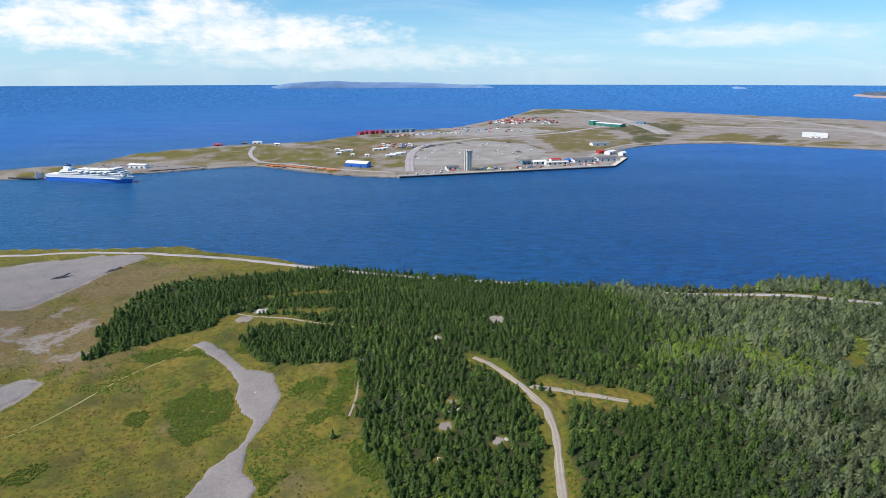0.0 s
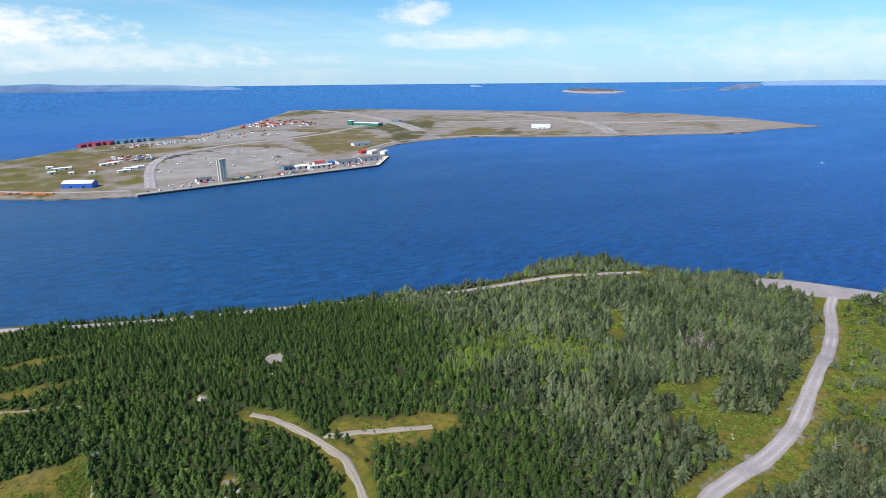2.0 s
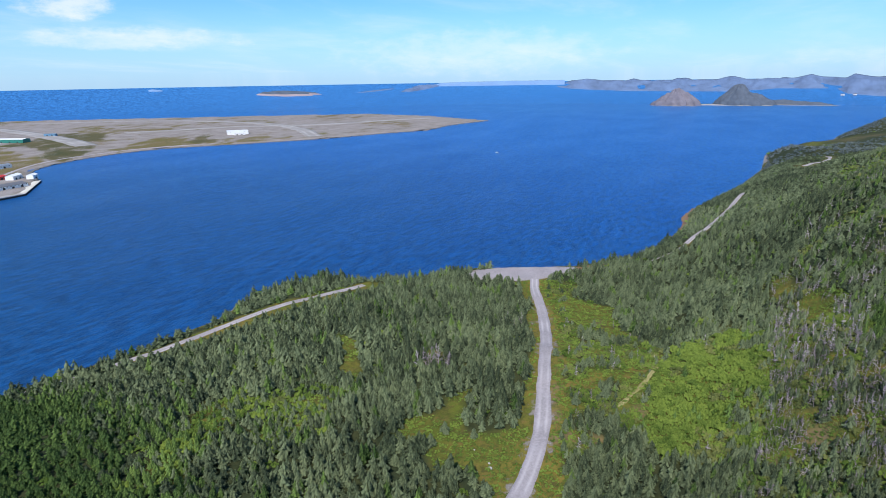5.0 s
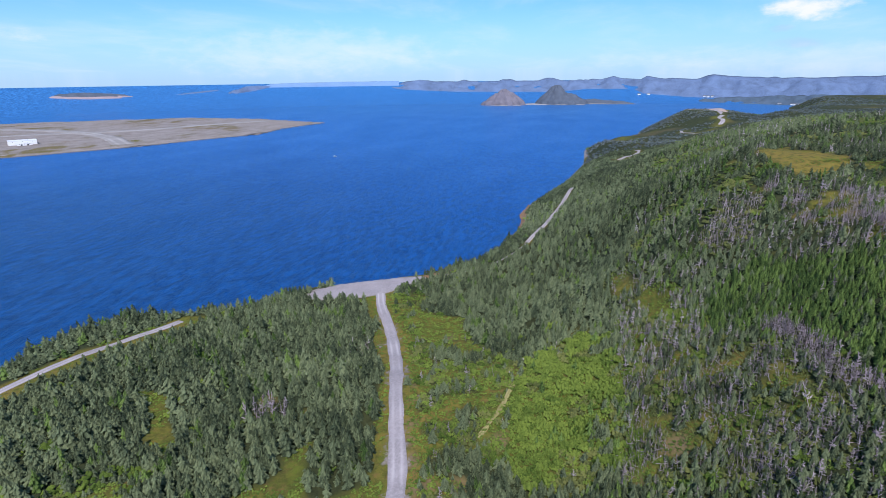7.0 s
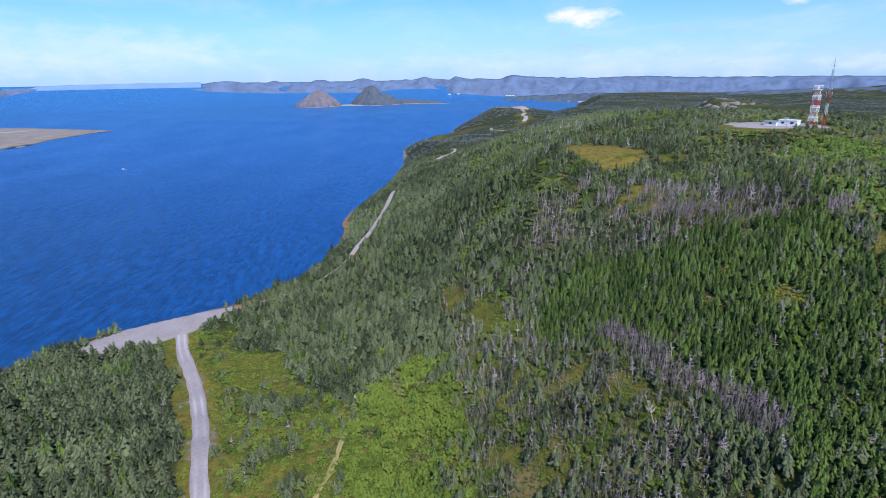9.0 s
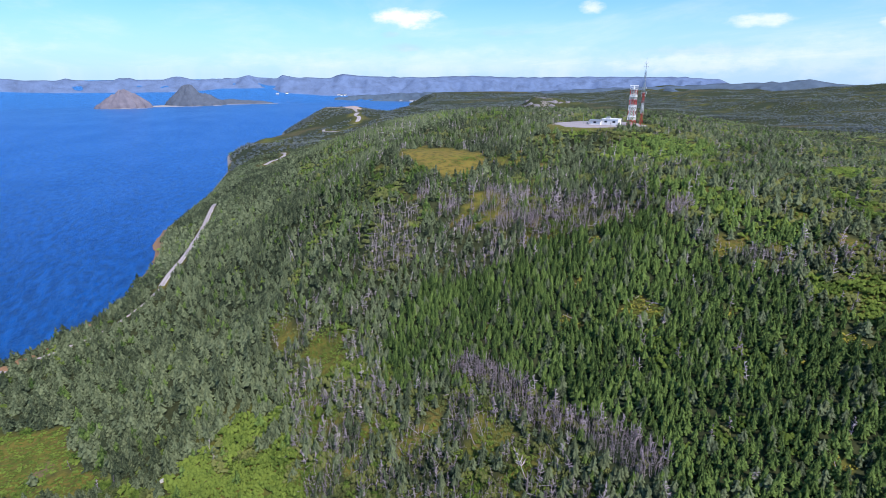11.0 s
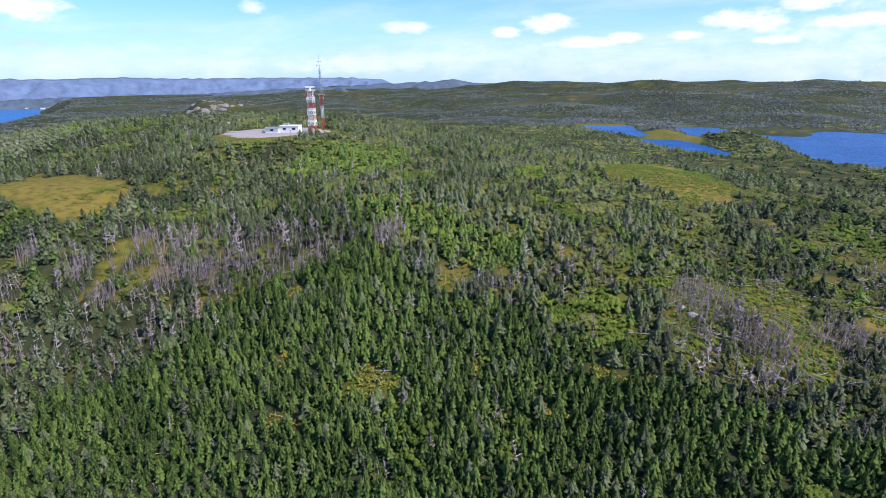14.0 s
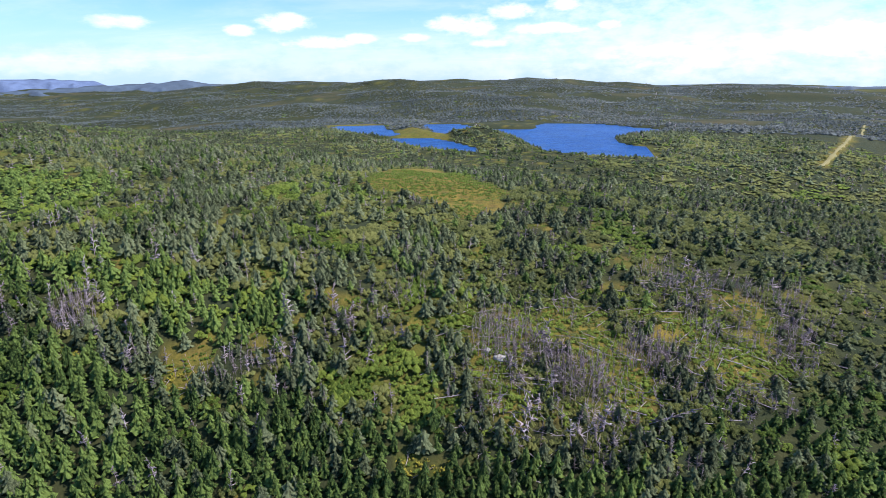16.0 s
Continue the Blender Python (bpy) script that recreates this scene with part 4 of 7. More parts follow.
def ribbon(name, line, width, mat, label, lift=0.25, kind="structure", category="road", ragged=0.5):
    """A road that follows the ground, with uneven edges."""
    pts = np.array(line, float)
    # rounded corners
    for _ in range(3):
        q = np.empty((2 * len(pts) - 2, 2))
        q[0::2], q[1::2] = 0.75 * pts[:-1] + 0.25 * pts[1:], 0.25 * pts[:-1] + 0.75 * pts[1:]
        pts = np.vstack([pts[:1], q, pts[-1:]])
    seg = np.r_[0, np.cumsum(np.hypot(*np.diff(pts, axis=0).T))]
    s = np.arange(0, seg[-1], max(2.0, width * 0.4))
    c = np.stack([np.interp(s, seg, pts[:, 0]), np.interp(s, seg, pts[:, 1])], 1)
    d = np.gradient(c, axis=0); d /= np.linalg.norm(d, axis=1)[:, None]
    side = np.stack([d[:, 1], -d[:, 0]], 1)
    us = np.array([-0.5, -0.36, -0.23, -0.1, 0.1, 0.23, 0.36, 0.5])
    rut = np.array([0, 0.1, 0.75, 0.1, 0.15, 0.75, 0.1, 0])
    rag = np.stack([ragged * rough(c[:, 0], c[:, 1], 9, 20 + k) * (abs(u) == 0.5) for k, u in enumerate(us)], 1)
    xy = c[:, None] + side[:, None] * (us * width + rag)[..., None]
    base = np.maximum(np.sort(height(xy[..., 0], xy[..., 1]), 1)[:, 5:6], 0.6)
    z = base + lift - np.abs(us) * 0.25
    skirt = np.concatenate([xy[:, :1] - side[:, None] * 0.8, xy, xy[:, -1:] + side[:, None] * 0.8], 1)
    zs = np.concatenate([z[:, :1] - 2.2, z, z[:, -1:] - 2.2], 1)
    v = np.concatenate([skirt, zs[..., None]], 2).reshape(-1, 3)
    k, n = len(us) + 2, len(c)
    i, j = np.meshgrid(np.arange(n - 1), np.arange(k - 1), indexing="ij")
    f = np.stack([i * k + j, i * k + j + 1, (i + 1) * k + j + 1, (i + 1) * k + j], -1).reshape(-1, 4)
    worn = np.pad(rut, 1)[None] * np.clip(0.5 + 0.8 * rough(c[:, 0], c[:, 1], 16, 40), 0, 1)[:, None]
    return tagged(mesh_from(name, v, f[:, ::-1], mat, tone=worn.ravel(), smooth=True), label, category, kind=kind)


def slab(name, poly, mat, label, lift=0.3, size=5.0, category="lot", wobble=1.0):
    """A surfaced area that follows the ground."""
    p = np.array(poly, float)
    gx, gy = np.meshgrid(np.arange(p[:, 0].min() - size, p[:, 0].max() + 2 * size, size), np.arange(p[:, 1].min() - size, p[:, 1].max() + 2 * size, size), indexing="ij")
    nx, ny = gx.shape
    i, j = np.meshgrid(np.arange(nx - 1), np.arange(ny - 1), indexing="ij")
    f = np.stack([i * ny + j, (i + 1) * ny + j, (i + 1) * ny + j + 1, i * ny + j + 1], -1).reshape(-1, 4)
    def edge(px, py):
        return inside_by(poly, px, py) + wobble * (rough(px, py, 8, 30) + 0.5 * rough(px, py, 3, 31))
    X, Y = gx.ravel().copy(), gy.ravel().copy()
    d = edge(X, Y)
    keep = (d[f] > 0).any(1)
    out = d < 0
    for _ in range(4):   # cells that cross the outline end on it
        e = edge(X, Y)
        nx_, ny_ = (inside_by(poly, X + 0.2, Y) - inside_by(poly, X - 0.2, Y)) / 0.4, (inside_by(poly, X, Y + 0.2) - inside_by(poly, X, Y - 0.2)) / 0.4
        go = np.where(out, np.clip(-e, -size, size), 0) * 0.8
        X, Y = X + nx_ * go, Y + ny_ * go
    z = np.maximum(height(X, Y), 0.6) + np.where(out, -0.25, lift)
    used = np.unique(f[keep])
    back = np.full(gx.size, -1); back[used] = np.arange(len(used))
    v = np.stack([X, Y, z], 1)[used]
    return tagged(mesh_from(name, v, back[f[keep]], mat, smooth=True), label, category, kind="structure")


ribbon("road", ROAD, 8.8, M_GRAVEL, "pale grey gravel road down to the shore")
ribbon("road_shore", SHORE_ROAD, 7.5, M_GRAVEL, "grey gravel road along the wooded shore")
ribbon("road_bend", BEND_ROAD, 7.0, M_GRAVEL, "grey gravel bend of the coast road")
ribbon("road_far_bend", FAR_BEND, 8.0, M_GRAVEL, "short grey bend of the coast road")
ribbon("road_headland", HEAD_ROAD, 12.0, M_GRAVEL, "grey gravel road over the headland")
ribbon("road_verge", EAST_ROAD[:4], 3.2, M_GRAVEL, "narrow gravel lane hidden among shore trees")
ribbon("road_east", EAST_ROAD[3:], 6.5, M_GRAVEL, "grey gravel coast road below the hill")
ribbon("road_west", WEST_ROAD, 7.0, M_GRAVEL, "pale gravel road along the grassy shore")
ribbon("track", TRACK, 4.2, M_DIRT, "pale dirt track through the fir wood", category="track", ragged=1.3)
ribbon("path", [(-26, 336), (-26, 322), (-27, 302), (-30, 286)], 1.5, M_DIRT, "sandy footpath up to a shed", 0.12, category="path", ragged=0.2)
ribbon("track_lane", [(-150, 470), (-137, 457), (-110, 443), (-77, 425), (-48, 410), (-30, 398)], 2.6, M_DIRT, "overgrown lane between fir stands", 0.1, category="track")
ribbon("track_field", [(-150, 402), (-172, 372), (-186, 352), (-206, 318), (-222, 296), (-240, 280)], 1.4, M_TUSSOCK_PATH, "faint worn track across rough pasture", 0.1, category="track", ragged=0.5)
ribbon("track_spur", SPUR, 4.4, M_DIRT, "short stony spur off the dirt track", category="track", ragged=1.2)
ribbon("path_meadow", [(403, 137), (385, 141), (369, 143), (357, 147), (345, 152)], 3.0, M_TUSSOCK_PATH, "yellow trodden path beside green alder scrub", 0.25, category="path", ragged=1.2)
ribbon("track_ride", RIDE, 3.6, M_TUSSOCK_PATH, "straight grassy cut through the upland wood", 0.4, category="ride", ragged=2.0)
slab("pad_headland", HEAD_PAD, M_PINK, "bare pinkish gravel pad on the headland", 0.4, 14.0, "pad", 8)
slab("beach", [(612, 266), (650, 236), (695, 210), (740, 205), (821, 197), (870, 199), (905, 206), (949, 203), (976, 200), (940, 196), (885, 190), (828, 190), (760, 198), (690, 200), (640, 232), (606, 258)], M_RUST, "rust-brown stony beach of a cove", 0.5, 3.0, "beach", 1.5)
slab("lot", LOT, M_GRAVEL, "gravel turning area beside the sea", 0.35, 3.0)
slab("lot_west", WEST_LOT, M_PAVED, "wide grey gravel yard in a grassy field", 0.3, 6.0)
slab("lot_south", SOUTH_LOT, M_PAVED, "grey paved pad in a grassy field", 0.3, 4.0)
slab("pavement", PAVED, M_PAVED, "cracked old asphalt apron winding through grass", 0.35, 2.5, "pavement", 0.6)


# ---- woods ----


def conifer_shape(boughs, rng, power=0.8, broad=0.42, droop=0.1, body=0.5, low=0.03, ragged=0.25, sides=0):
    """A conifer of unit height and radius: an inner cone painted dark as crown shade, clothed in folded boughs that
    shorten to the tip.
    """
    v, f, tone = [], [], []
    n = sides or 5
    t0 = rng.uniform(0, 1)
    for i in range(n):
        a = t0 + 6.2832 * i / n
        q = body * rng.uniform(0.8, 1.2)
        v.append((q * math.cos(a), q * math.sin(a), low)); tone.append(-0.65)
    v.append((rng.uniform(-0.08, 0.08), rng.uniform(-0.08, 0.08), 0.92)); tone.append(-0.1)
    for i in range(n):
        f.append((i, (i + 1) % n, n))
    turn = rng.uniform(0, 6.28)
    lean = rng.uniform(-0.12, 0.12, 2)
    for k in range(boughs):
        h = low + 0.04 + (0.86 - low) * ((k + rng.uniform(0, 0.9)) / boughs) ** 1.1
        r = (1 - h) ** power * rng.uniform(1 - ragged, 1 + ragged)
        a = turn + 2.4 * k + rng.uniform(-0.5, 0.5)
        d, s = np.array((math.cos(a), math.sin(a), 0)), np.array((-math.sin(a), math.cos(a), 0))
        w = broad * (0.3 + 0.7 * r) * rng.uniform(0.75, 1.25)
        b = len(v)
        t = rng.uniform(-0.16, 0.16)
        c = (lean[0] * h, lean[1] * h, 0)
        root, tip = d * r * 0.06 + (0, 0, h + 0.24 - 0.1 * h) + c, d * r + (0, 0, h + droop * rng.uniform(-1.0, 0.6)) + c
        mid = d * r * 0.62 + (0, 0, h + 0.0) + c
        # bough tips lighter and sides darker: light and shade put into the tone
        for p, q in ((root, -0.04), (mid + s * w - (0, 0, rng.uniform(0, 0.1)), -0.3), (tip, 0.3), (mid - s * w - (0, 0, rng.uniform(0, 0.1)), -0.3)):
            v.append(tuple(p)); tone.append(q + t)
        f.extend([(b, b + 1, b + 2), (b, b + 2, b + 3)])
    return np.array(v), np.array(f), np.array(tone)


def thicket_shape(clumps, rng, size=0.3):
    """A patch of leafy growth of unit height and radius: many small pointed leaf clumps at uneven heights."""
    v, f, tone = [], [], []
    for k in range(clumps):
        a, out = 2.4 * k + rng.uniform(-0.5, 0.5), math.sqrt((k + 0.5) / clumps) * rng.uniform(0.8, 1.1)
        h = rng.uniform(0.5, 1.05) * (1 - 0.35 * out * out)
        s = size * rng.uniform(0.8, 1.3)
        cx, cy = out * math.cos(a), out * math.sin(a)
        t0, t, b, m = rng.uniform(0, 6.28), rng.uniform(-0.15, 0.15), len(v), 5
        # clump tops lighter, rims darker: light from above put into the tone
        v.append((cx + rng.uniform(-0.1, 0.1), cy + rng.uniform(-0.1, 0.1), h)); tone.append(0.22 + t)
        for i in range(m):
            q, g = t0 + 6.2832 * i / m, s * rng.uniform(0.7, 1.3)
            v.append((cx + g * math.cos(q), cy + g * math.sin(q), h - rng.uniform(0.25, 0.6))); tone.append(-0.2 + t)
        for i in range(m):
            f.append((b, b + 1 + i, b + 1 + (i + 1) % m))
    return np.array(v), np.array(f), np.array(tone)


def dead_shape(boughs, rng, twigs=1, thick=0.045, bole=0.075):
    """A dead conifer of unit height: a thin bare bole with short broken boughs."""
    v, f, tone = [], [], []

    def stick(p, q, w):
        p, q = np.array(p), np.array(q)
        d = q - p
        s = np.cross(d, (0.3, 0.2, 1.0) if abs(d[2]) < 0.8 * np.linalg.norm(d) else (1, 0, 0))
        s = s / np.linalg.norm(s) * w
        s2 = np.cross(d, s); s2 = s2 / np.linalg.norm(s2) * w
        b = len(v)
        for w_ in (s, -0.5 * s + 0.87 * s2, -0.5 * s - 0.87 * s2):
            v.append(tuple(p + w_)); tone.append(rng.uniform(-0.2, 0.25))
        v.append(tuple(q)); tone.append(rng.uniform(-0.1, 0.3))
        f.extend([(b, b + 1, b + 3), (b + 1, b + 2, b + 3), (b + 2, b, b + 3)])
    stick((0, 0, 0), (rng.uniform(-0.06, 0.06), rng.uniform(-0.06, 0.06), 1.0), bole)
    for k in range(boughs):
        h, a = rng.uniform(0.22, 0.95), rng.uniform(0, 6.28)
        r = (1.08 - h) * rng.uniform(0.5, 1.15)
        end = (r * math.cos(a), r * math.sin(a), h + rng.uniform(-0.05, 0.18))
        stick((0, 0, h), end, thick)
        for _ in range(twigs):
            e2 = (end[0] * 0.8 + rng.uniform(-0.3, 0.3), end[1] * 0.8 + rng.uniform(-0.3, 0.3), end[2] + rng.uniform(-0.08, 0.12))
            stick((end[0] * 0.5, end[1] * 0.5, (h + end[2]) / 2), e2, 0.04)
    return np.array(v), np.array(f), np.array(tone)


def scatter(name, places, tall, wide, tone, shapes, mat, label, category, lean=0.05, seed=0):
    """One mesh of many plants of a kind."""
    if len(places) == 0:
        return None
    rng = np.random.default_rng(seed)
    V, F, T, base = [], [], [], 0
    pick = rng.integers(0, len(shapes), len(places))
    for k, (v, f, tn) in enumerate(shapes):
        m = pick == k
        n = int(m.sum())
        if n == 0:
            continue
        a = rng.uniform(0, 6.283, n)
        c, s = np.cos(a)[:, None], np.sin(a)[:, None]
        x, y = v[:, 0] * c - v[:, 1] * s, v[:, 0] * s + v[:, 1] * c
        h, w = tall[m][:, None], wide[m][:, None]
        ln = lean[m] if isinstance(lean, np.ndarray) else lean
        lx, ly = (rng.normal(0, 1, n) * ln)[:, None], (rng.normal(0, 1, n) * ln)[:, None]
        z = v[:, 2] * h
        P = np.stack([x * w + lx * z, y * w + ly * z, z + 0 * x], 2) + places[m][:, None, :]
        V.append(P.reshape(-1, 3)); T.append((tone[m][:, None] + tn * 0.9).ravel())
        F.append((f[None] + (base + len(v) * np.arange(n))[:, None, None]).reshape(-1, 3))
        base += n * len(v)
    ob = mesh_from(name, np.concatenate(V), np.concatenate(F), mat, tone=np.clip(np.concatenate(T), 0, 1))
    return tagged(ob, label, category, kind="stuff")


def spots(x0, x1, y0, y1, gap, seed):
    """Jittered places with about that spacing, and a random number for each."""
    rng = np.random.default_rng(seed)
    gx, gy = np.meshgrid(np.arange(x0, x1, gap), np.arange(y0, y1, gap), indexing="ij")
    x = gx.ravel() + rng.uniform(-0.5, 0.5, gx.size) * gap
    y = gy.ravel() + rng.uniform(-0.5, 0.5, gx.size) * gap
    return x, y, rng.uniform(0, 1, gx.size), rng.uniform(0, 1, gx.size)


def deepest(polys, x, y):
    return np.max([inside_by(p, x, y) for p in polys], axis=0)


FRESH = [[(417, -94), (396, -111), (348, -113), (330, -98), (345, -88), (381, -89)], [(520, -140), (520, -176), (472, -194), (445, -159), (472, -135), (505, -121)]]   # young light green firs
DEAD_STRIP = [(380, 18), (360, 9), (341, 3), (324, -6), (303, -11)]   # dense bare trunks
DEAD_SPOTS = [(387, -87, 6), (449, -36, 7), (485, -42, 6), (463, -15, 5), (484, -16, 5), (507, -7, 5), (427, -52, 4), (438, -42, 6), (286, -115, 8), (268, -108, 7), (252, -121, 6)]


def kinds(x, y, u):
    """Which plant grows where: 0 fir, 1 grey spruce, 2 leafy scrub, 3 low heath scrub, 4 bare dead tree, 5 withered spruce."""
    wob = 7 * rough(x, y, 26, 41) + 4 * rough(x, y, 9, 42)
    kind = np.zeros(len(x), int)
    v = (u * 7.31) % 1.0
    # grey spruce on the shore flat beside the road, firs to the west
    grey = step(150, 230, x + 40 * rough(x, y, 70, 43))
    kind = np.where((u < grey * 0.85), 1, kind)
    kind = np.where((v < 0.06) & (rough(x, y, 20, 57) > 0.1), 2, kind)
    # the hill: old spruce with gaps of scrub, leafy growth and dead trees
    up = np.maximum(step(110, 70, y + 0.12 * (x - 330) + 12 * rough(x, y, 50, 44)) * step(180, 240, x), step(-120, -160, y))
    mix = 0.6 * rough(x, y, 42, 45) + 0.6 * rough(x, y, 13, 46) + 0.5 * (v - 0.5)
    top = step(-60, -150, y + 0.2 * (x - 330)) * step(900, 600, x) * step(-900, -600, y)
    far = np.maximum(step(850, 1150, x), step(-650, -850, y))
    mosaic = np.where(mix > 0.68, 2, np.where(mix > 0.38, np.where(u < 0.6, 3, 1), np.where(mix > -0.5, np.where(v < 0.2, 0, np.where(u > 0.78, 5, 1)), np.where(v < 0.2, 4, np.where(u < 0.3, 5, 1)))))
    barren = np.where(mix > 0.6, 2, np.where((u < 0.38 + 0.5 * rough(x, y, 18, 79)), 3, np.where(v < 0.2, 5, np.where(v < 0.36, 0, 1))))
    mosaic = np.where(top > 0.25 + 0.5 * v, barren, mosaic)
    mosaic = np.where((far > v) & (mosaic != 1) & (mix < 0.75), np.where(u < 0.75, 1, 3), mosaic)
    kind = np.where((up > 0.5), mosaic, kind)
    fir = inside_by(FIRS, x, y) + 0.8 * wob
    young = deepest(FRESH, x, y) + 0.8 * wob
    gap = rough(x, y, 17, 82) + 0.5 * rough(x, y, 6, 83)
    kind = np.where((fir > 0), np.where(gap > 0.66, np.where(u < 0.5, 2, np.where(v < 0.2, 4, 0)), np.where(v < 0.1, 1, np.where(v > 0.99, 4, 0))), kind)
    kind = np.where((young > 0) & (u < 0.85), np.where(v < 0.3, 2, 0), kind)
    lf = deepest(LEAFY, x, y) + 2.0 * wob + 5 * rough(x, y, 5, 59)
    kind = np.where((lf > 0) & (u < np.where(y > 250, 0.55, 0.94)), np.where(gap + 0.5 * (v - 0.5) > 0.42, np.where(v < 0.3, 1, np.where(v < 0.36, 4, 3)), 2), kind)
    vg = (inside_by(SPARSE, x, y) > -2) & (inside_by(STAND, x, y) < 0) & (np.min([np.hypot(x - a, y - b) - r for a, b, r in CLUMPS], axis=0) > 0) & (y < 215 + 0.5 * (x - 400))
    kind = np.where(vg, np.where(u < 0.5, 2, np.where(u < 0.72, 3, np.where(u < 0.78, 4, 1))), kind)
    # broken wood: tongues of scrub, grey spruce and dead trees
    br = inside_by(BROKEN, x, y) + 0.8 * wob
    tongue = rough(x, y, 15, 66) + 0.6 * rough(x, y, 6, 69)
    kind = np.where((br > 0) & (lf < 0), np.where(tongue > 0.45, np.where(u < 0.6, 2, 3), np.where(tongue > 0.0, np.where(v < 0.4, 3, np.where(v < 0.6, 4, 1)), np.where(u < 0.28, 4, np.where(u < 0.45, 5, 1)))), kind)
    kind = np.where((up > 0.5) & (fir < 0) & (top < 0.5) & (v > 0.94) & (x < 520), 4, kind)
    gd = deepest(GREYED, x, y) + 0.7 * wob
    kind = np.where((gd > 0), np.where(u < 0.34 + 0.4 * tongue, np.where(v < 0.5, 4, 5), np.where(u > 0.82, np.where(v < 0.5, 2, 3), kind)), kind)
    dd = deepest(DEADWOOD, x, y) + 0.6 * wob
    kind = np.where(dd > 0, np.where(tongue > 0.35, np.where(v < 0.5, 2, 3), np.where(u < 0.42, 4, np.where(u < 0.62, 5, np.where(v < 0.5, 3, 1)))), kind)
    strip = np.minimum(along(DEAD_STRIP, x, y) - 4.0, np.min([np.hypot(x - a, y - b) - r for a, b, r in DEAD_SPOTS], axis=0)) + 0.25 * wob
    kind = np.where(strip < 0, np.where(v < 0.6, 4, 5), kind)
    return kind


def tall_wood(x, y):
    """Where the trees stand high and wide apart: the shore flat and the western wood."""
    return (y + 0.12 * np.minimum(x - 330, 0) + 10 * rough(x, y, 40, 84) > 100) & (deepest(LEAFY, x, y) < -2) & (inside_by(BROKEN, x, y) < 0) & ((inside_by(SPARSE, x, y) < 0) | (inside_by(STAND, x, y) > 0))


def grow(zone, x, y, u, w, lod):
    """Plant one zone of the woods."""
    rng = np.random.default_rng(70 + lod)
    _, _, wood = masks(x, y)
    keep = (wood > 0.45) & (u < 0.88 + 0.22 * rough(x, y, 8, 86) + 0.12 * (inside_by(FIRS, x, y) > 2))
    x, y, u, w = x[keep], y[keep], u[keep], w[keep]
    z = height(x, y)
    ok = (z > 0.9) & (in_lake(x, y) < -3)
    x, y, z, u, w = x[ok], y[ok], z[ok], u[ok], w[ok]
    kind = kinds(x, y, u)
    high = tall_wood(x, y)
    fresh = deepest(FRESH, x, y) > -3
    patch = 0.5 + 0.45 * rough(x, y, 34, 51) + 0.4 * rough(x, y, 9, 52)
    places = np.stack([x, y, z - 0.15], 1)
    # the flat wood is tall, the hill's young firs narrow, the plateau stunted
    west = step(230, 150, x)
    stray = 0.62 + 1.0 * np.random.default_rng(33 + lod).beta(1.6, 3.0, len(x)) + 0.28 * rough(x, y, 10, 85)
    stray = np.where(inside_by(FIRS, x, y) > 0, 0.55 * stray + 0.43, stray)
    grand = np.where(high, 1.82 - 0.76 * west - 0.4 * step(430, 560, x), np.where(kind == 1, 1.12, 1.1)) * stray
    girth = np.where(high, 1.62 - 0.12 * west - 0.25 * step(430, 560, x), np.where(kind == 0, 1.0, np.where(kind == 1, np.where(inside_by(FIRS, x, y) > 0, 1.25, 1.06), 1.15))) * stray ** 0.8
    big = (0.95, 1.05, 1.2, 1.6, 2.5, 4.6)[lod]
    many = (25, 23, 13, 6, 3, 2)[lod]
    sides = (5, 5, 5, 4, 3, 3)[lod]
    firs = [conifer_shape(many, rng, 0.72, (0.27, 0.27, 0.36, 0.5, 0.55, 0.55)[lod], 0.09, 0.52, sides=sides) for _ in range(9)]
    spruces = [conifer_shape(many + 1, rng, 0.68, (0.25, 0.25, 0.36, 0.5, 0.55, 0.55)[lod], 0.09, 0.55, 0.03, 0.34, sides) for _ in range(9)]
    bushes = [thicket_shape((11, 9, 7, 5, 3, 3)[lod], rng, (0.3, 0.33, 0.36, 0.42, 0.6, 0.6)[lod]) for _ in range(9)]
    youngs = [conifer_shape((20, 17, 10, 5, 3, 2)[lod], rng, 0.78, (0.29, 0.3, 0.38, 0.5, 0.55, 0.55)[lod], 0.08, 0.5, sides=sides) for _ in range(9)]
    deads = [dead_shape((14, 12, 8, 6, 5, 4)[lod], rng, (1, 1, 0, 0, 0, 0)[lod], (0.03, 0.035, 0.045, 0.05, 0.06, 0.06)[lod], 0.05) for _ in range(7)]
    withered = [dead_shape((24, 18, 12, 8, 6, 5)[lod], rng, 0, (0.035, 0.04, 0.05, 0.05, 0.06, 0.06)[lod], 0.06) for _ in range(7)]
    if lod > 2:
        patch = patch + 0.6 * rough(x, y, 130, 94) + 0.4 * rough(x, y, 50, 95)
    own = np.random.default_rng(51 + lod).uniform(0, 1, len(x))
    tone = 0.42 + 0.75 * (own - 0.5) + 0.5 * (patch - 0.5) + 0.3 * fresh + 0.12 * (deepest(LEAFY, x, y) > -4)
    slope = step(60, 20, y) * step(-150, -90, y) * step(380, 430, x) * step(700, 600, x)   # dark spruce below the hilltop, darkened further to make up for lighting
    pale = step(15, 55, y) * step(170, 130, y) * step(360, 410, x) * step(620, 520, x)    # pale spruce above the shore, lightened further to make up for lighting
    firs_ = step(-6, 6, inside_by(FIRS, x, y)) * (kind == 0)
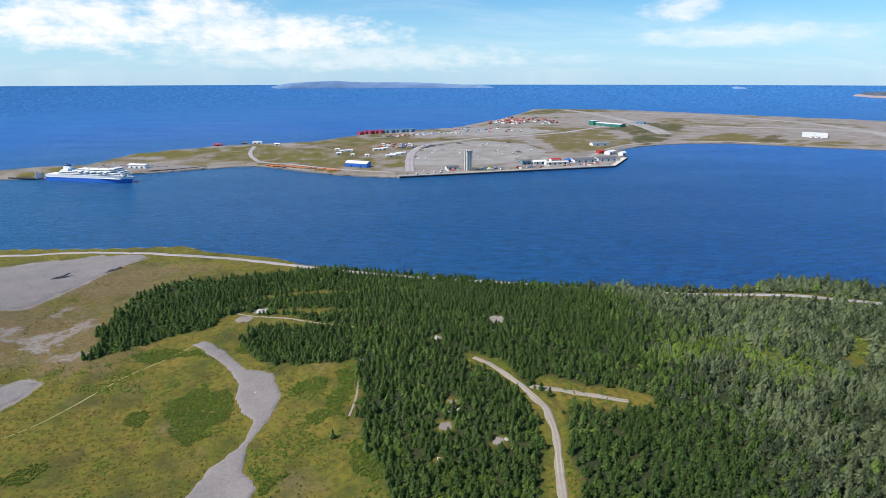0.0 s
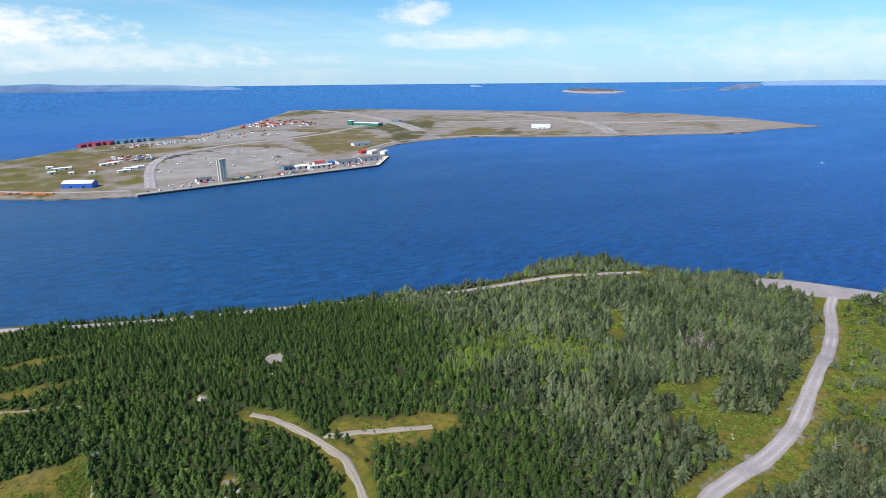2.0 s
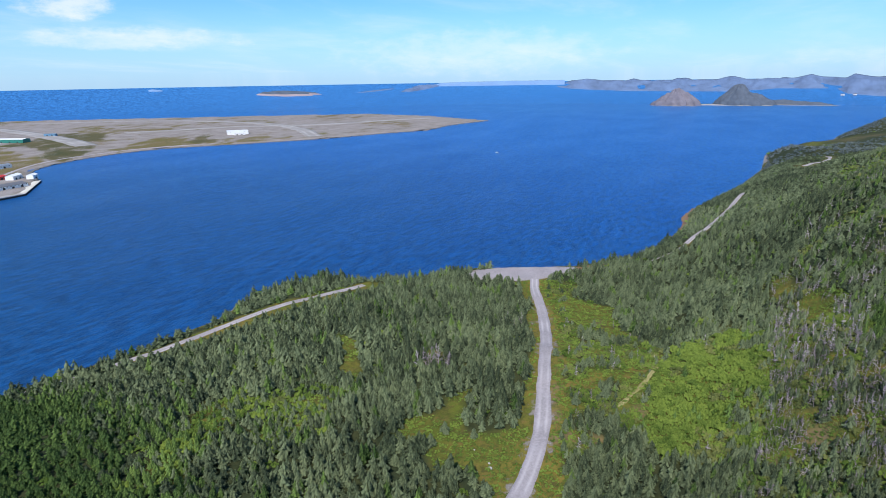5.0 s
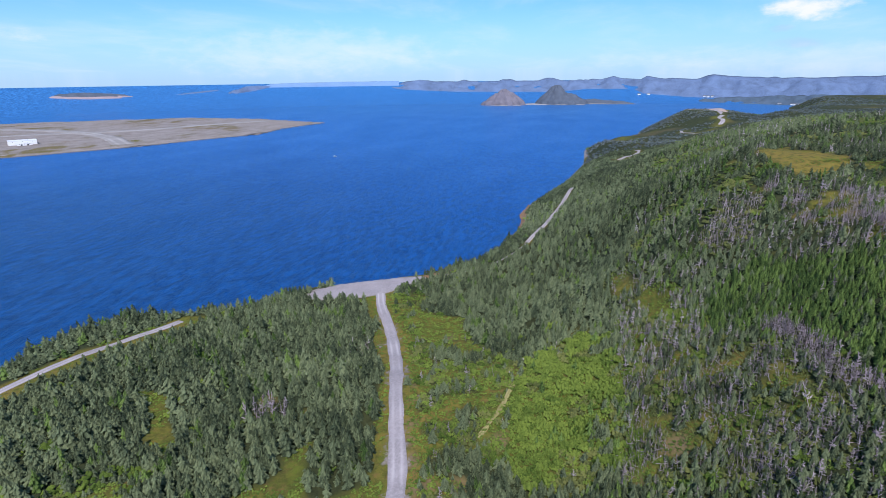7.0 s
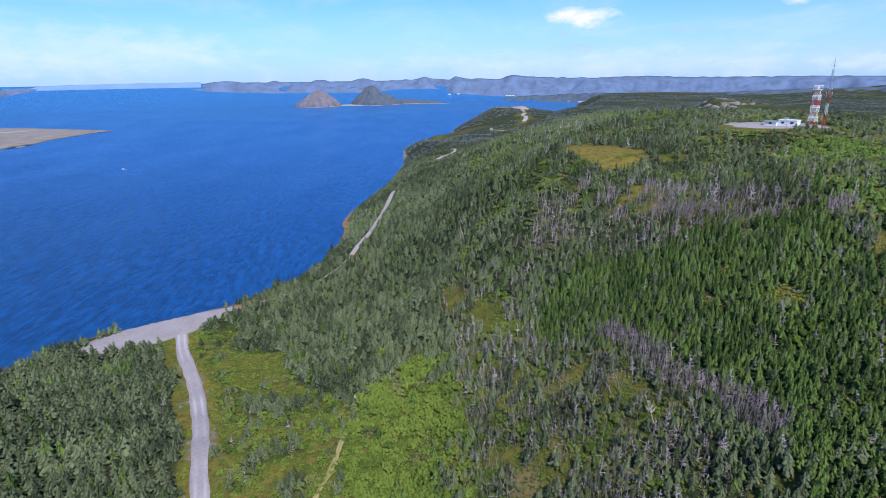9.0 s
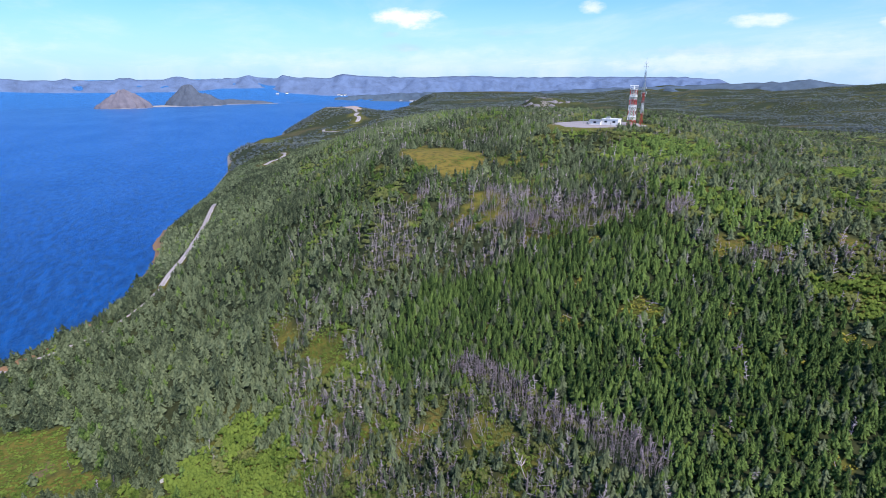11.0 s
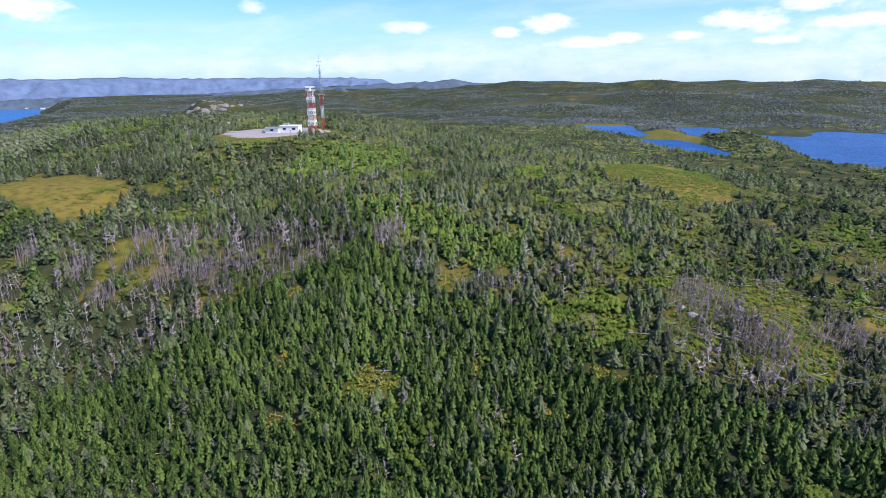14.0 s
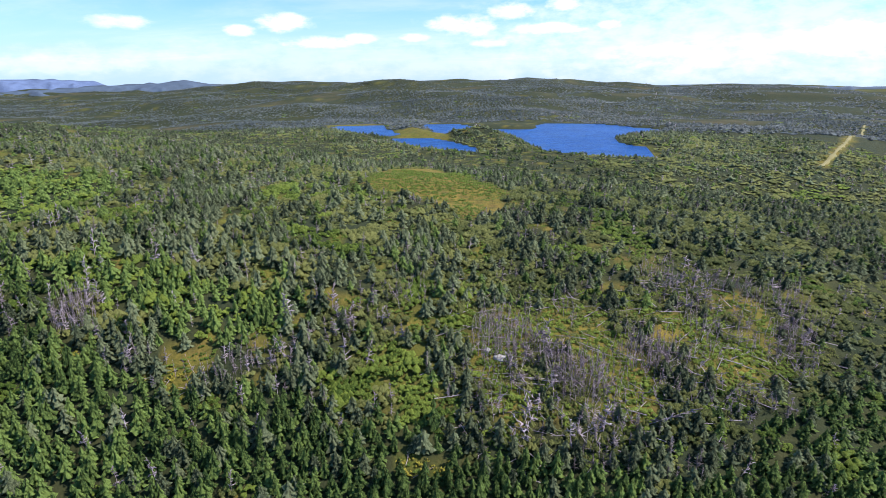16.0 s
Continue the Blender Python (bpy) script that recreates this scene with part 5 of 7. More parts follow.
    # tone offsets by stand also put differences in lighting into the colour
    tone = np.clip(tone - 0.2 * (kind == 2) * step(110, 70, y) * (deepest(LEAFY + FRESH, x, y) < 0) - 0.18 * step(330, 280, x) * step(-10, -70, y) * step(-500, -300, y) * (kind != 4) - 0.16 * slope * (kind != 4) * (kind != 5) + 0.14 * pale - 0.08 * firs_ + 0.06 * step(0, -60, y) * step(-200, -140, y) - 0.44 * west * high + 0.07 * step(70, 30, y) + 0.05 * high * (1 - west), 0, 1)
    grand = grand * (1 - 0.35 * step(34, 14, along(SHORE_ROAD, x, y)) * step(230, 290, x))
    low = (1 - 0.35 * step(-60, -170, y + 0.2 * (x - 330))) * (1 - 0.45 * step(850, 1150, x))
    # from lod 4 on, conifers and heath wear the haze-painted foliage
    rows = (
        (0, "fir_wood", firs, M_FIR if lod < 4 else M_HAZE_LEAF, 4.2 + 1.4 * w, 1.4 + 0.5 * u, "dark green tall balsam firs in a dense wood", "fir trees"),
        (6, "young_fir_wood", youngs, M_FIR if lod < 4 else M_HAZE_LEAF, 4.0 + 1.9 * w - 0.6 * step(-40, -80, y), 1.75 + 0.45 * u, "dense green young balsam firs on the hillside", "fir trees"),
        (1, "spruce_wood", spruces, M_SPRUCE if lod < 4 else M_HAZE_LEAF, 3.7 + 1.6 * w, 1.6 + 0.6 * w, "grey-green wind-worn spruces near the shore", "spruce trees"),
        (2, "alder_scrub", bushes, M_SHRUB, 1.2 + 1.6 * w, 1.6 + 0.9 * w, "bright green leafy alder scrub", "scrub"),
        (3, "heath_scrub", bushes, M_HEATH if lod < 4 else M_HAZE_LEAF, 1.3 + 1.5 * w, 1.7 + 0.9 * w, "olive stunted scrub on the hilltop", "scrub"),
        (4, "dead_wood", deads, M_DEAD, 4.0 + 3.0 * w, 1.4 + 0.8 * w, "grey leafless dead conifers, many leaning", "dead trees"),
        (5, "withered_spruce", withered, M_WITHERED, 3.0 + 2.2 * w, 1.3 + 0.7 * w, "withered purple-grey spruces without needles", "dead trees"),
    )
    plan = np.where((kind == 0) & ~high, 6, kind)
    for k, name, shapes, mat, tall, wide, label, cat in rows:
        m = plan == k
        scatter(name + zone, places[m], tall[m] * (1.0, 1.0, 1.05, 1.1, 1.2, 1.4)[lod] * low[m] * grand[m], wide[m] * big * girth[m], tone[m], shapes, mat, label, cat, np.where(inside_by(LOGS, x, y) > -5, 0.45, 0.14)[m] if k == 4 else 0.04, 5 + k + lod)
    if lod < 3:   # understorey between the dead trees
        m = (kind == 4) & (w > 0.6)
        scatter("undergrowth" + zone, places[m] + (0.8, 0.6, 0), 0.9 + 1.6 * w[m], 1.4 + 0.9 * u[m], tone[m], bushes, M_HEATH, "yellow-green undergrowth below dead trees", "undergrowth", 0.03, 90 + lod)


def near_to(x, y):
    """Distance from the line over which the land is seen closest."""
    return along([(60, 230), (230, 200), (330, 90), (330, 0), (300, -60)], x, y)


def two_lattices(field, close, wide, seed):
    """Places set close on the hill and wider apart in the tall wood, which thickens to the west."""
    a, b = np.array(spots(*field, close, seed)), np.array(spots(*field, 0.8 * wide, seed + 20))
    thick = np.random.default_rng(seed + 40).uniform(0, 1, b.shape[1]) < 0.76 + 0.24 * step(260, 180, b[0])
    return np.concatenate([a[:, ~tall_wood(a[0], a[1])], b[:, tall_wood(b[0], b[1]) & thick]], 1)


def build_woods():
    core = [(270, 130), (330, 60), (345, 0), (300, -70)]
    x, y, u, w = two_lattices((150, 470, -190, 250), 2.2, 4.4, 1)
    m = along(core, x, y) < 95
    grow("", x[m], y[m], u[m], w[m], 0)
    x, y, u, w = two_lattices((-260, 560, -260, 600), 2.7, 4.2, 4)
    m = (near_to(x, y) < 160) & (along(core, x, y) >= 95)
    grow("_around", x[m], y[m], u[m], w[m], 1)
    x, y, u, w = two_lattices((-270, 800, -460, 620), 3.2, 4.3, 9)
    n = near_to(x, y)
    m = (n >= 160) & (n < 380) & (inside_by(MAINLAND, x, y) > 0) & (x + 0.9 * y > -400)
    grow("_slope", x[m], y[m], u[m], w[m], 2)
    x, y, u, w = spots(-270, 1400, -760, 620, 5.0, 2)
    n = near_to(x, y)
    m = (n >= 380) & (n < 1050) & (inside_by(MAINLAND, x, y) > 0) & (x + 0.9 * y > -620)
    m &= (y > -420) | (w < 0.5) | ((x < 260) & (y > -640)) | (np.hypot((x - 390) / 1.3, y + 730) < 200)
    m &= (x < 900) | (u < 0.7)
    grow("_beyond", x[m], y[m], u[m], w[m], 3)
    x, y, u, w = spots(-600, 2700, -2000, 250, 9.3, 3)
    n = near_to(x, y)
    m = ((x >= 1400) | (y <= -760) | (n >= 1050)) & (inside_by(MAINLAND, x, y) > 0) & (x + 0.9 * y > -2000) & (x > -900 - 0.5 * y - 600)
    m &= (rough(x, y, 130, 58) + 0.5 * rough(x, y, 45, 59) > -0.55) & (rough(x, y, 240, 70) + 0.4 * rough(x, y, 80, 71) < 0.48)   # no trees on the barrens
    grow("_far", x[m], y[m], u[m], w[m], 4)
    x, y, u, w = spots(-1500, 4000, -4300, 0, 17.0, 7)
    r, b = np.hypot(x - MID[0], y - MID[1]), np.degrees(np.arctan2(x - MID[0], y - MID[1])) % 360
    m = (r < 4250) & (b > 88) & (b < 208) & ~((x > -600) & (x < 2700) & (y > -2000) & (x + 0.9 * y > -2000)) & (inside_by(MAINLAND, x, y) > 8)
    m &= (rough(x, y, 160, 55) + 0.5 * rough(x, y, 60, 56) > -0.4) & (rough(x, y, 240, 70) + 0.4 * rough(x, y, 80, 71) < 0.48)
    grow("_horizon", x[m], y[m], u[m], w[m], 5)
    # low scrub and tussocks in the open ground
    x, y, u, w = spots(-270, 560, -380, 620, 2.0, 6)
    yl, bare, wood = masks(x, y)
    m = (wood < 0.5) & (bare < 0.4) & (inside_by(MAINLAND, x, y) > 6) & (inside_by(PAVED, x, y) < -1.5) & (near_to(x, y) < 330 + 100 * (y < 0))
    m &= np.minimum(np.minimum(along(ROAD, x, y), along(SHORE_ROAD, x, y)), np.minimum(along(TRACK, x, y) + 2, along(WEST_ROAD, x, y))) > 5.2
    clump = rough(x, y, 24, 53) + 0.6 * rough(x, y, 8, 54) + 0.5 * step(26, 12, np.hypot((x + 128) / 1.0, y - 318)) + 0.8 * step(14, 7, np.hypot((x + 60) / 1.3, y - 318)) + 0.6 * step(9, 4, np.abs(x + 33)) * step(20, 30, y - 270) + 0.4 * step(26, 10, np.hypot(x + 45, y - 300))
    clump = clump + 0.45 * (y < 330) * (x > 60)
    clump = clump + 0.3 * (deepest([GLADES[6], GLADES[7]], x, y) > -20) + 0.75 * (inside_by(SPARSE, x, y) > -8) + 0.7 * (inside_by(LOGS, x, y) > -6)
    m &= (clump > 0.25 + 0.25 * ((x < 30) & (y > 150))) & (u < 0.8)
    green = m & ((inside_by(SPARSE, x, y) > -8) | (deepest(GLADES[1:4], x, y) > -8) | (inside_by(LOGS, x, y) > -6)) & (u > 0.35)
    m &= ~green
    rng = np.random.default_rng(8)
    low = [thicket_shape(3, rng, 0.5) for _ in range(8)]
    z = height(x, y)
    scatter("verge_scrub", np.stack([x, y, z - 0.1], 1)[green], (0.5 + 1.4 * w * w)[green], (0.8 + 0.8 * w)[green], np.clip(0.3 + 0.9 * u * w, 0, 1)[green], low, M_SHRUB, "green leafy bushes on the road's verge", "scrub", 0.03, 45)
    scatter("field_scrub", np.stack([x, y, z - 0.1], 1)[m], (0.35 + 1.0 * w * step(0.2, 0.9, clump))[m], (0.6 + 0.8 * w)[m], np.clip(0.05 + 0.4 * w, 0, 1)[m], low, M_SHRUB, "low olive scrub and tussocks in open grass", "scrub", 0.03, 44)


def build_low_growth():
    """Waist-high growth in broken and windthrown wood."""
    x, y, u, w = spots(200, 560, -190, 110, 1.6, 14)
    m = (deepest([LOGS, BROKEN, GLADES[5]], x, y) > -7) | ((deepest(DEADWOOD, x, y) > 0) & (u < 0.6))
    m &= (rough(x, y, 7, 72) + 0.5 * rough(x, y, 3, 73) > -0.35) & (masks(x, y)[1] < 0.4)
    z = height(x, y)
    rng = np.random.default_rng(15)
    shapes = [thicket_shape(6, rng, 0.36) for _ in range(8)]
    gold = (inside_by(FIRS, x, y) > -2) & (masks(x, y)[2] < 0.45) & (u < 0.7)
    scatter("golden_growth", np.stack([x, y, z - 0.1], 1)[gold], (0.5 + 0.9 * w)[gold], (0.7 + 0.6 * u)[gold], np.clip(0.45 + 0.6 * w, 0, 1)[gold], shapes, M_GOLD, "golden-green bracken in small forest glades", "bracken", 0.05, 48)
    patch = rough(x, y, 11, 74) + 0.6 * (u - 0.5)
    for name, k, mat, label in (("low_alder", patch > -0.25, M_SHRUB, "low green alder growth among dead trunks"), ("low_heath", patch <= -0.25, M_HEATH, "low olive heath among dead trunks")):
        q = m & k
        scatter(name, np.stack([x, y, z - 0.1], 1)[q], (0.4 + 1.1 * w * w)[q], (0.65 + 0.6 * u)[q], np.clip(0.25 + 0.6 * w, 0, 1)[q], shapes, mat, label, "scrub", 0.05, 46)


def build_dead_stands():
    """Dense thickets of bare, leaning boles."""
    x, y, u, w = spots(200, 520, -190, 80, 1.25, 18)
    edge = np.minimum(along(DEAD_STRIP, x, y) - 4.6, np.min([np.hypot(x - a, y - b) - r for a, b, r in DEAD_SPOTS], axis=0)) + 1.6 * rough(x, y, 9, 42)
    m = (edge < 0) & (u < 0.8)
    rng = np.random.default_rng(19)
    shapes = [dead_shape(14, rng, 0, 0.028, 0.06) for _ in range(8)]
    scatter("dead_stand", np.stack([x, y, height(x, y) - 0.1], 1)[m], (4.2 + 3.2 * w)[m], (0.7 + 0.6 * u)[m], np.clip(0.1 + 0.8 * w * u, 0, 1)[m], shapes, M_DEAD, "dense thicket of bare purple-grey dead boles", "dead trees", 0.1, 20)
    # scattered thickets through the broken wood
    x, y, u, w = spots(200, 520, -200, 300, 1.7, 21)
    t = rough(x, y, 13, 87) + 0.6 * rough(x, y, 5, 88)
    m = (np.maximum(inside_by(BROKEN, x, y), deepest(GREYED + DEADWOOD + [LOGS], x, y)) + 4 * rough(x, y, 12, 89) > 0) & (t > 0.25) & (u < 0.75) & (inside_by(LEAFY[0], x, y) < 2)
    scatter("dead_thicket", np.stack([x, y, height(x, y) - 0.1], 1)[m], (3.0 + 3.4 * w)[m], (0.8 + 0.8 * u)[m], np.clip(0.1 + 0.9 * w * u, 0, 1)[m], [dead_shape(12, rng, 0, 0.025, 0.05) for _ in range(8)], M_DEAD, "grey thicket of dead spruce among scrub", "dead trees", 0.16, 22)


PATCHES = [   # dark bushes in the western field
    [(-146, 326), (-128, 334), (-110, 330), (-102, 312), (-106, 290), (-122, 276), (-138, 296)], [(-46, 298), (-29, 300), (-27, 338), (-38, 338), (-42, 316)],
    [(-60, 284), (-34, 286), (-34, 296), (-58, 294)], [(-70, 312), (-52, 312), (-50, 326), (-68, 328)], [(-76, 232), (-60, 232), (-60, 246), (-74, 246)], [(-204, 252), (-188, 254), (-190, 266), (-204, 266)],
    [(-166, 300), (-154, 300), (-156, 312), (-166, 312)], [(-116, 400), (-92, 392), (-84, 362), (-100, 360), (-118, 384)], [(-26, 262), (-4, 262), (4, 240), (-14, 236), (-30, 246)],
    [(-176, 396), (-196, 384), (-190, 374), (-160, 378), (-140, 372), (-138, 384)], [(12, 236), (40, 232), (46, 214), (16, 210)]]


def build_field():
    """Bushes and tussocks of the western field."""
    rng = np.random.default_rng(27)
    x, y, u, w = spots(-230, 60, 200, 420, 1.5, 26)
    d = deepest(PATCHES, x, y) + 5 * rough(x, y, 9, 90) + 2 * rough(x, y, 3, 91)
    m = (d > 0) & (u < 0.9) & (inside_by(PAVED, x, y) < -1.5)
    scatter("field_bushes", np.stack([x, y, height(x, y) - 0.1], 1)[m], (0.7 + 1.1 * w)[m], (0.8 + 0.5 * u)[m], np.clip(0.05 + 0.45 * w, 0, 1)[m], [thicket_shape(6, rng, 0.36) for _ in range(8)], M_SHRUB, "dark green bushes in rough pasture", "bushes", 0.04, 28)
    x, y, u, w = spots(-300, 60, 200, 600, 2.3, 29)
    yl, bare, wood = masks(x, y)
    m = (wood < 0.4) & (bare < 0.4) & (inside_by(PAVED, x, y) < -1) & (inside_by(MAINLAND, x, y) > 8) & (along(WEST_ROAD, x, y) > 5) & (u < 0.55 + 0.6 * rough(x, y, 12, 92) + 0.4 * rough(x, y, 40, 93))
    scatter("tussocks", np.stack([x, y, height(x, y) - 0.05], 1)[m], (0.3 + 0.5 * w)[m], (0.45 + 0.55 * w)[m], np.clip(0.1 + 0.9 * u, 0, 1)[m], [thicket_shape(1, rng, 0.8) for _ in range(6)], M_TUSSOCK, "yellow-green grass tussocks in rough pasture", "grass", 0.05, 30)


build_woods()
build_low_growth()
build_dead_stands()
build_field()


def log_shape(rng):
    """A fallen bole with stubs of its boughs, of unit half length."""
    v, f, tone = [], [], []

    def bar(p, q, w0, w1):
        b = len(v)
        for c, w in ((p, w0), (q, w1)):
            for k in range(3):
                a = 2.094 * k
                v.append((c[0], c[1] + w * math.cos(a), c[2] + 3.2 * w * math.sin(a))); tone.append(rng.uniform(0.1, 0.5))
        for k in range(3):
            j = (k + 1) % 3
            f.extend([(b + k, b + j, b + 3 + j), (b + k, b + 3 + j, b + 3 + k)])
    bar((-1, 0, 0.2), (1, 0, 0.5), 0.034, 0.016)
    for _ in range(5):
        x = rng.uniform(-0.4, 0.9)
        bar((x, 0, 0.4), (x + rng.uniform(0.05, 0.25), rng.uniform(-0.3, 0.3), rng.uniform(0.3, 1.2)), 0.02, 0.01)
    return np.array(v), np.array(f), np.array(tone)


def build_fallen():
    x, y, u, w = spots(200, 540, -200, 120, 3.4, 12)
    dd = deepest(DEADWOOD, x, y) + 4 * rough(x, y, 12, 61)
    m = ((dd > -2) & (u < 0.4)) | ((inside_by(LOGS, x, y) > -6) & (u < 0.7)) | ((inside_by(GLADES[5], x, y) > -4) & (u < 0.5)) | ((inside_by(FIRS, x, y) > 0) & (masks(x, y)[2] < 0.45) & (u < 0.6)) | ((inside_by(BROKEN, x, y) > -2) & (rough(x, y, 13, 87) > 0.2) & (u < 0.6))
    rng = np.random.default_rng(12)
    scatter("fallen_boles", np.stack([x, y, height(x, y) + 0.25], 1)[m], np.full(m.sum(), 1.0), (1.8 + 2.2 * w)[m], np.clip(0.2 + 0.6 * u, 0, 1)[m], [log_shape(rng) for _ in range(6)], M_DEAD, "bleached fallen boles among the scrub", "fallen trees", 0.02, 13)


build_fallen()


# ---- single trees in the open ----
def spruce_tree(name, label, seed, wide, mat):
    """One tree: a tapered trunk with limbs and a ragged crown."""
    rng = np.random.default_rng(seed)
    t = tagged(new(name), label, "tree", "single trees in the open grass")
    v, f = [], []
    n = 7
    for k, (z, r) in enumerate(((-0.3, 0.2), (0.8, 0.15), (2.6, 0.09), (4.4, 0.03))):
        v += [(r * math.cos(6.2832 * i / n), r * math.sin(6.2832 * i / n), z) for i in range(n)]
    for k in range(3):
        f += [(k * n + i, k * n + (i + 1) % n, (k + 1) * n + (i + 1) % n, (k + 1) * n + i) for i in range(n)]
    trunk = mesh_from("trunk", v, f, M_BARK)
    trunk.parent = t
    q, f, tn = conifer_shape(70, rng, 0.65, 0.26, 0.05, 0.66, 0.04, 0.22)
    q = q * (wide, wide, 5.0) + (0, 0, 0.2)
    crown = mesh_from("crown", q, f, mat, tone=np.clip(0.5 + tn, 0, 1))
    crown.parent = t
    return t


def build_single_trees():
    SINGLES = [(285, 210), (268, 226), (282, 226), (247, 233), (248, 219), (235, 200), (251, 203), (249, 184), (315, 171), (309, 159), (337, 173), (386, 203),
               (409, 188), (387, 163), (271, 153), (269, 141), (330, 150), (350, 160), (420, 180), (445, 205), (300, 148), (-38, 268), (-19, 254), (-7, 257), (-227, 382), (-222, 388)]
    kinds_ = [spruce_tree("spruce_tree", "round grey-green spruce alone in grass", 31, 2.1, M_SPRUCE), spruce_tree("spruce_tree", "broad grey-green spruce beside the gravel road", 32, 2.5, M_SPRUCE),
              spruce_tree("fir_tree", "dark green fir alone in a field", 33, 1.7, M_FIR), spruce_tree("fir_tree", "young dark fir at a field's edge", 34, 1.5, M_FIR)]
    rng = random.Random(21)
    for k, (x, y) in enumerate(SINGLES):
        ob = kinds_[(k % 2) + (2 if x < 100 else 0)]
        s = rng.uniform(1.1, 1.7)
        m = pose(x, y, ground_at(x, y) - 0.05, 0, 0, rng.uniform(0, 360)) @ Matrix.Diagonal((s, s, s * rng.uniform(0.85, 1.1), 1))
        if "placed" not in ob:
            ob.matrix_world = m
            ob["placed"] = 1
        else:
            c = copy_thing(ob, pose(x, y, ground_at(x, y) - 0.05, 0, 0, rng.uniform(0, 360)))
            c.scale = (s, s, s * rng.uniform(0.85, 1.1))
    for ob in kinds_:
        del ob["placed"]


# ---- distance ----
# the hills' blue is aerial haze painted into their base colour
M_HILLS = plain("hazed_hills", (0.115, 0.172, 0.295), 0.95, 0, 0.95, 0.012)
M_HILLS2 = plain("hazed_wooded_hills", (0.07, 0.108, 0.155), 0.95, 0, 0.95, 0.016)
M_HAZY = plain("hazed_far_hills", (0.17, 0.28, 0.47), 0.95, 0, 0.3, 0.008)
# rock and scrub of the bay islands, with haze blue mixed into the colour
M_ISLE = plain("hazed_island_rock", (0.17, 0.155, 0.185), 0.95, 0, 0.75, 0.03)
M_ISLE_DARK = plain("hazed_island_scrub", (0.085, 0.105, 0.14), 0.95, 0, 0.8, 0.03)
M_RED = plain("red_cliff", (0.33, 0.26, 0.27), 0.95, 0, 0.4, 0.01)


def ridge(name, crest, foot, mat, label, back=4665.0, bump=5.0, seed=60):
    """Far hills along the horizon: crest heights by bearing, rising from the water's edge."""
    b = np.arange(crest[0][0], crest[-1][0], 0.12)
    z1 = np.interp(b, [c[0] for c in crest], [c[1] for c in crest])
    r0 = np.interp(b, [c[0] for c in foot], [c[1] for c in foot])
    k = 12
    v = []
    for i in range(k):
        u = i / (k - 1)
        r = r0 + (back - r0) * u
        x, y = MID[0] + r * np.sin(np.radians(b)), MID[1] + r * np.cos(np.radians(b))
        base = sea_rise(r0, b) - 4
        grow_ = u ** 0.7
        z = base + (z1 - base) * grow_ + bump * np.sin(math.pi * min(1, u * 1.05)) * (rough(x, y, 90, seed) * 2.2 + rough(x, y, 35, seed + 1))
        z = z + (bump * 0.35 * rough(b * 100, 0 * b, 60, seed + 2) if i == k - 1 else 0)
        v.append(np.stack([x, y, z], 1))
    n = len(b)
    v.append(v[-1] + np.array([0, 0, -300.0]))
    i, j = np.meshgrid(np.arange(k), np.arange(n - 1), indexing="ij")
    f = np.stack([i * n + j, i * n + j + 1, (i + 1) * n + j + 1, (i + 1) * n + j], -1).reshape(-1, 4)
    return tagged(mesh_from(name, np.concatenate(v), f, mat, smooth=True), label, "hills", kind="structure")


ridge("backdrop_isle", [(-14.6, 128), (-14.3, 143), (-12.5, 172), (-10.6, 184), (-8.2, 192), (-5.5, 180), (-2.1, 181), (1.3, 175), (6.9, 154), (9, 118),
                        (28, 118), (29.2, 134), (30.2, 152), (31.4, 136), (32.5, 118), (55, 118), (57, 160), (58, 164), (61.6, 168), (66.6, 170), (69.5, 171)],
      [(-14.6, 4635), (69.5, 4635)], M_HAZY, "low hills along the sea horizon, painted haze blue", bump=3.0)
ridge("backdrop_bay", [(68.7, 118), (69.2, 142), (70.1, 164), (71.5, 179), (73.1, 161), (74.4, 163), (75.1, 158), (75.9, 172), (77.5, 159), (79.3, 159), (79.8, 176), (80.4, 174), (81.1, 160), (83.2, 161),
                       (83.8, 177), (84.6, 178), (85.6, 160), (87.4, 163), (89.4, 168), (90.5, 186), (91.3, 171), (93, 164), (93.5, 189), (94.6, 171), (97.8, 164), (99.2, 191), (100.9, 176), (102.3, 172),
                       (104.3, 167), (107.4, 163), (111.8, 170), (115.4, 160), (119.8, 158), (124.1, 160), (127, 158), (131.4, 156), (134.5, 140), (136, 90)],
      [(68.7, 4590), (70, 4555), (75, 4500), (84, 4480), (86.5, 4505), (88, 4535), (92.4, 4525), (93.2, 4440), (97, 4360), (101, 4335), (108, 4330), (136, 4330)], M_HILLS, "wooded hills across the bay, painted haze blue", bump=12.0)
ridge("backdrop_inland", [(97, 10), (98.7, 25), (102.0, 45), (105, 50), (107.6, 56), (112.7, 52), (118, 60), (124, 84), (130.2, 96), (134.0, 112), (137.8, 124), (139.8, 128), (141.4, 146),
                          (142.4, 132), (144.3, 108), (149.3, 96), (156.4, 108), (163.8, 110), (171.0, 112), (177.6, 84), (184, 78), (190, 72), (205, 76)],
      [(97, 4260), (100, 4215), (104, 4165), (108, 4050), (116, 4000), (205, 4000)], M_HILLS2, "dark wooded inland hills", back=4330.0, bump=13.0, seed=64)


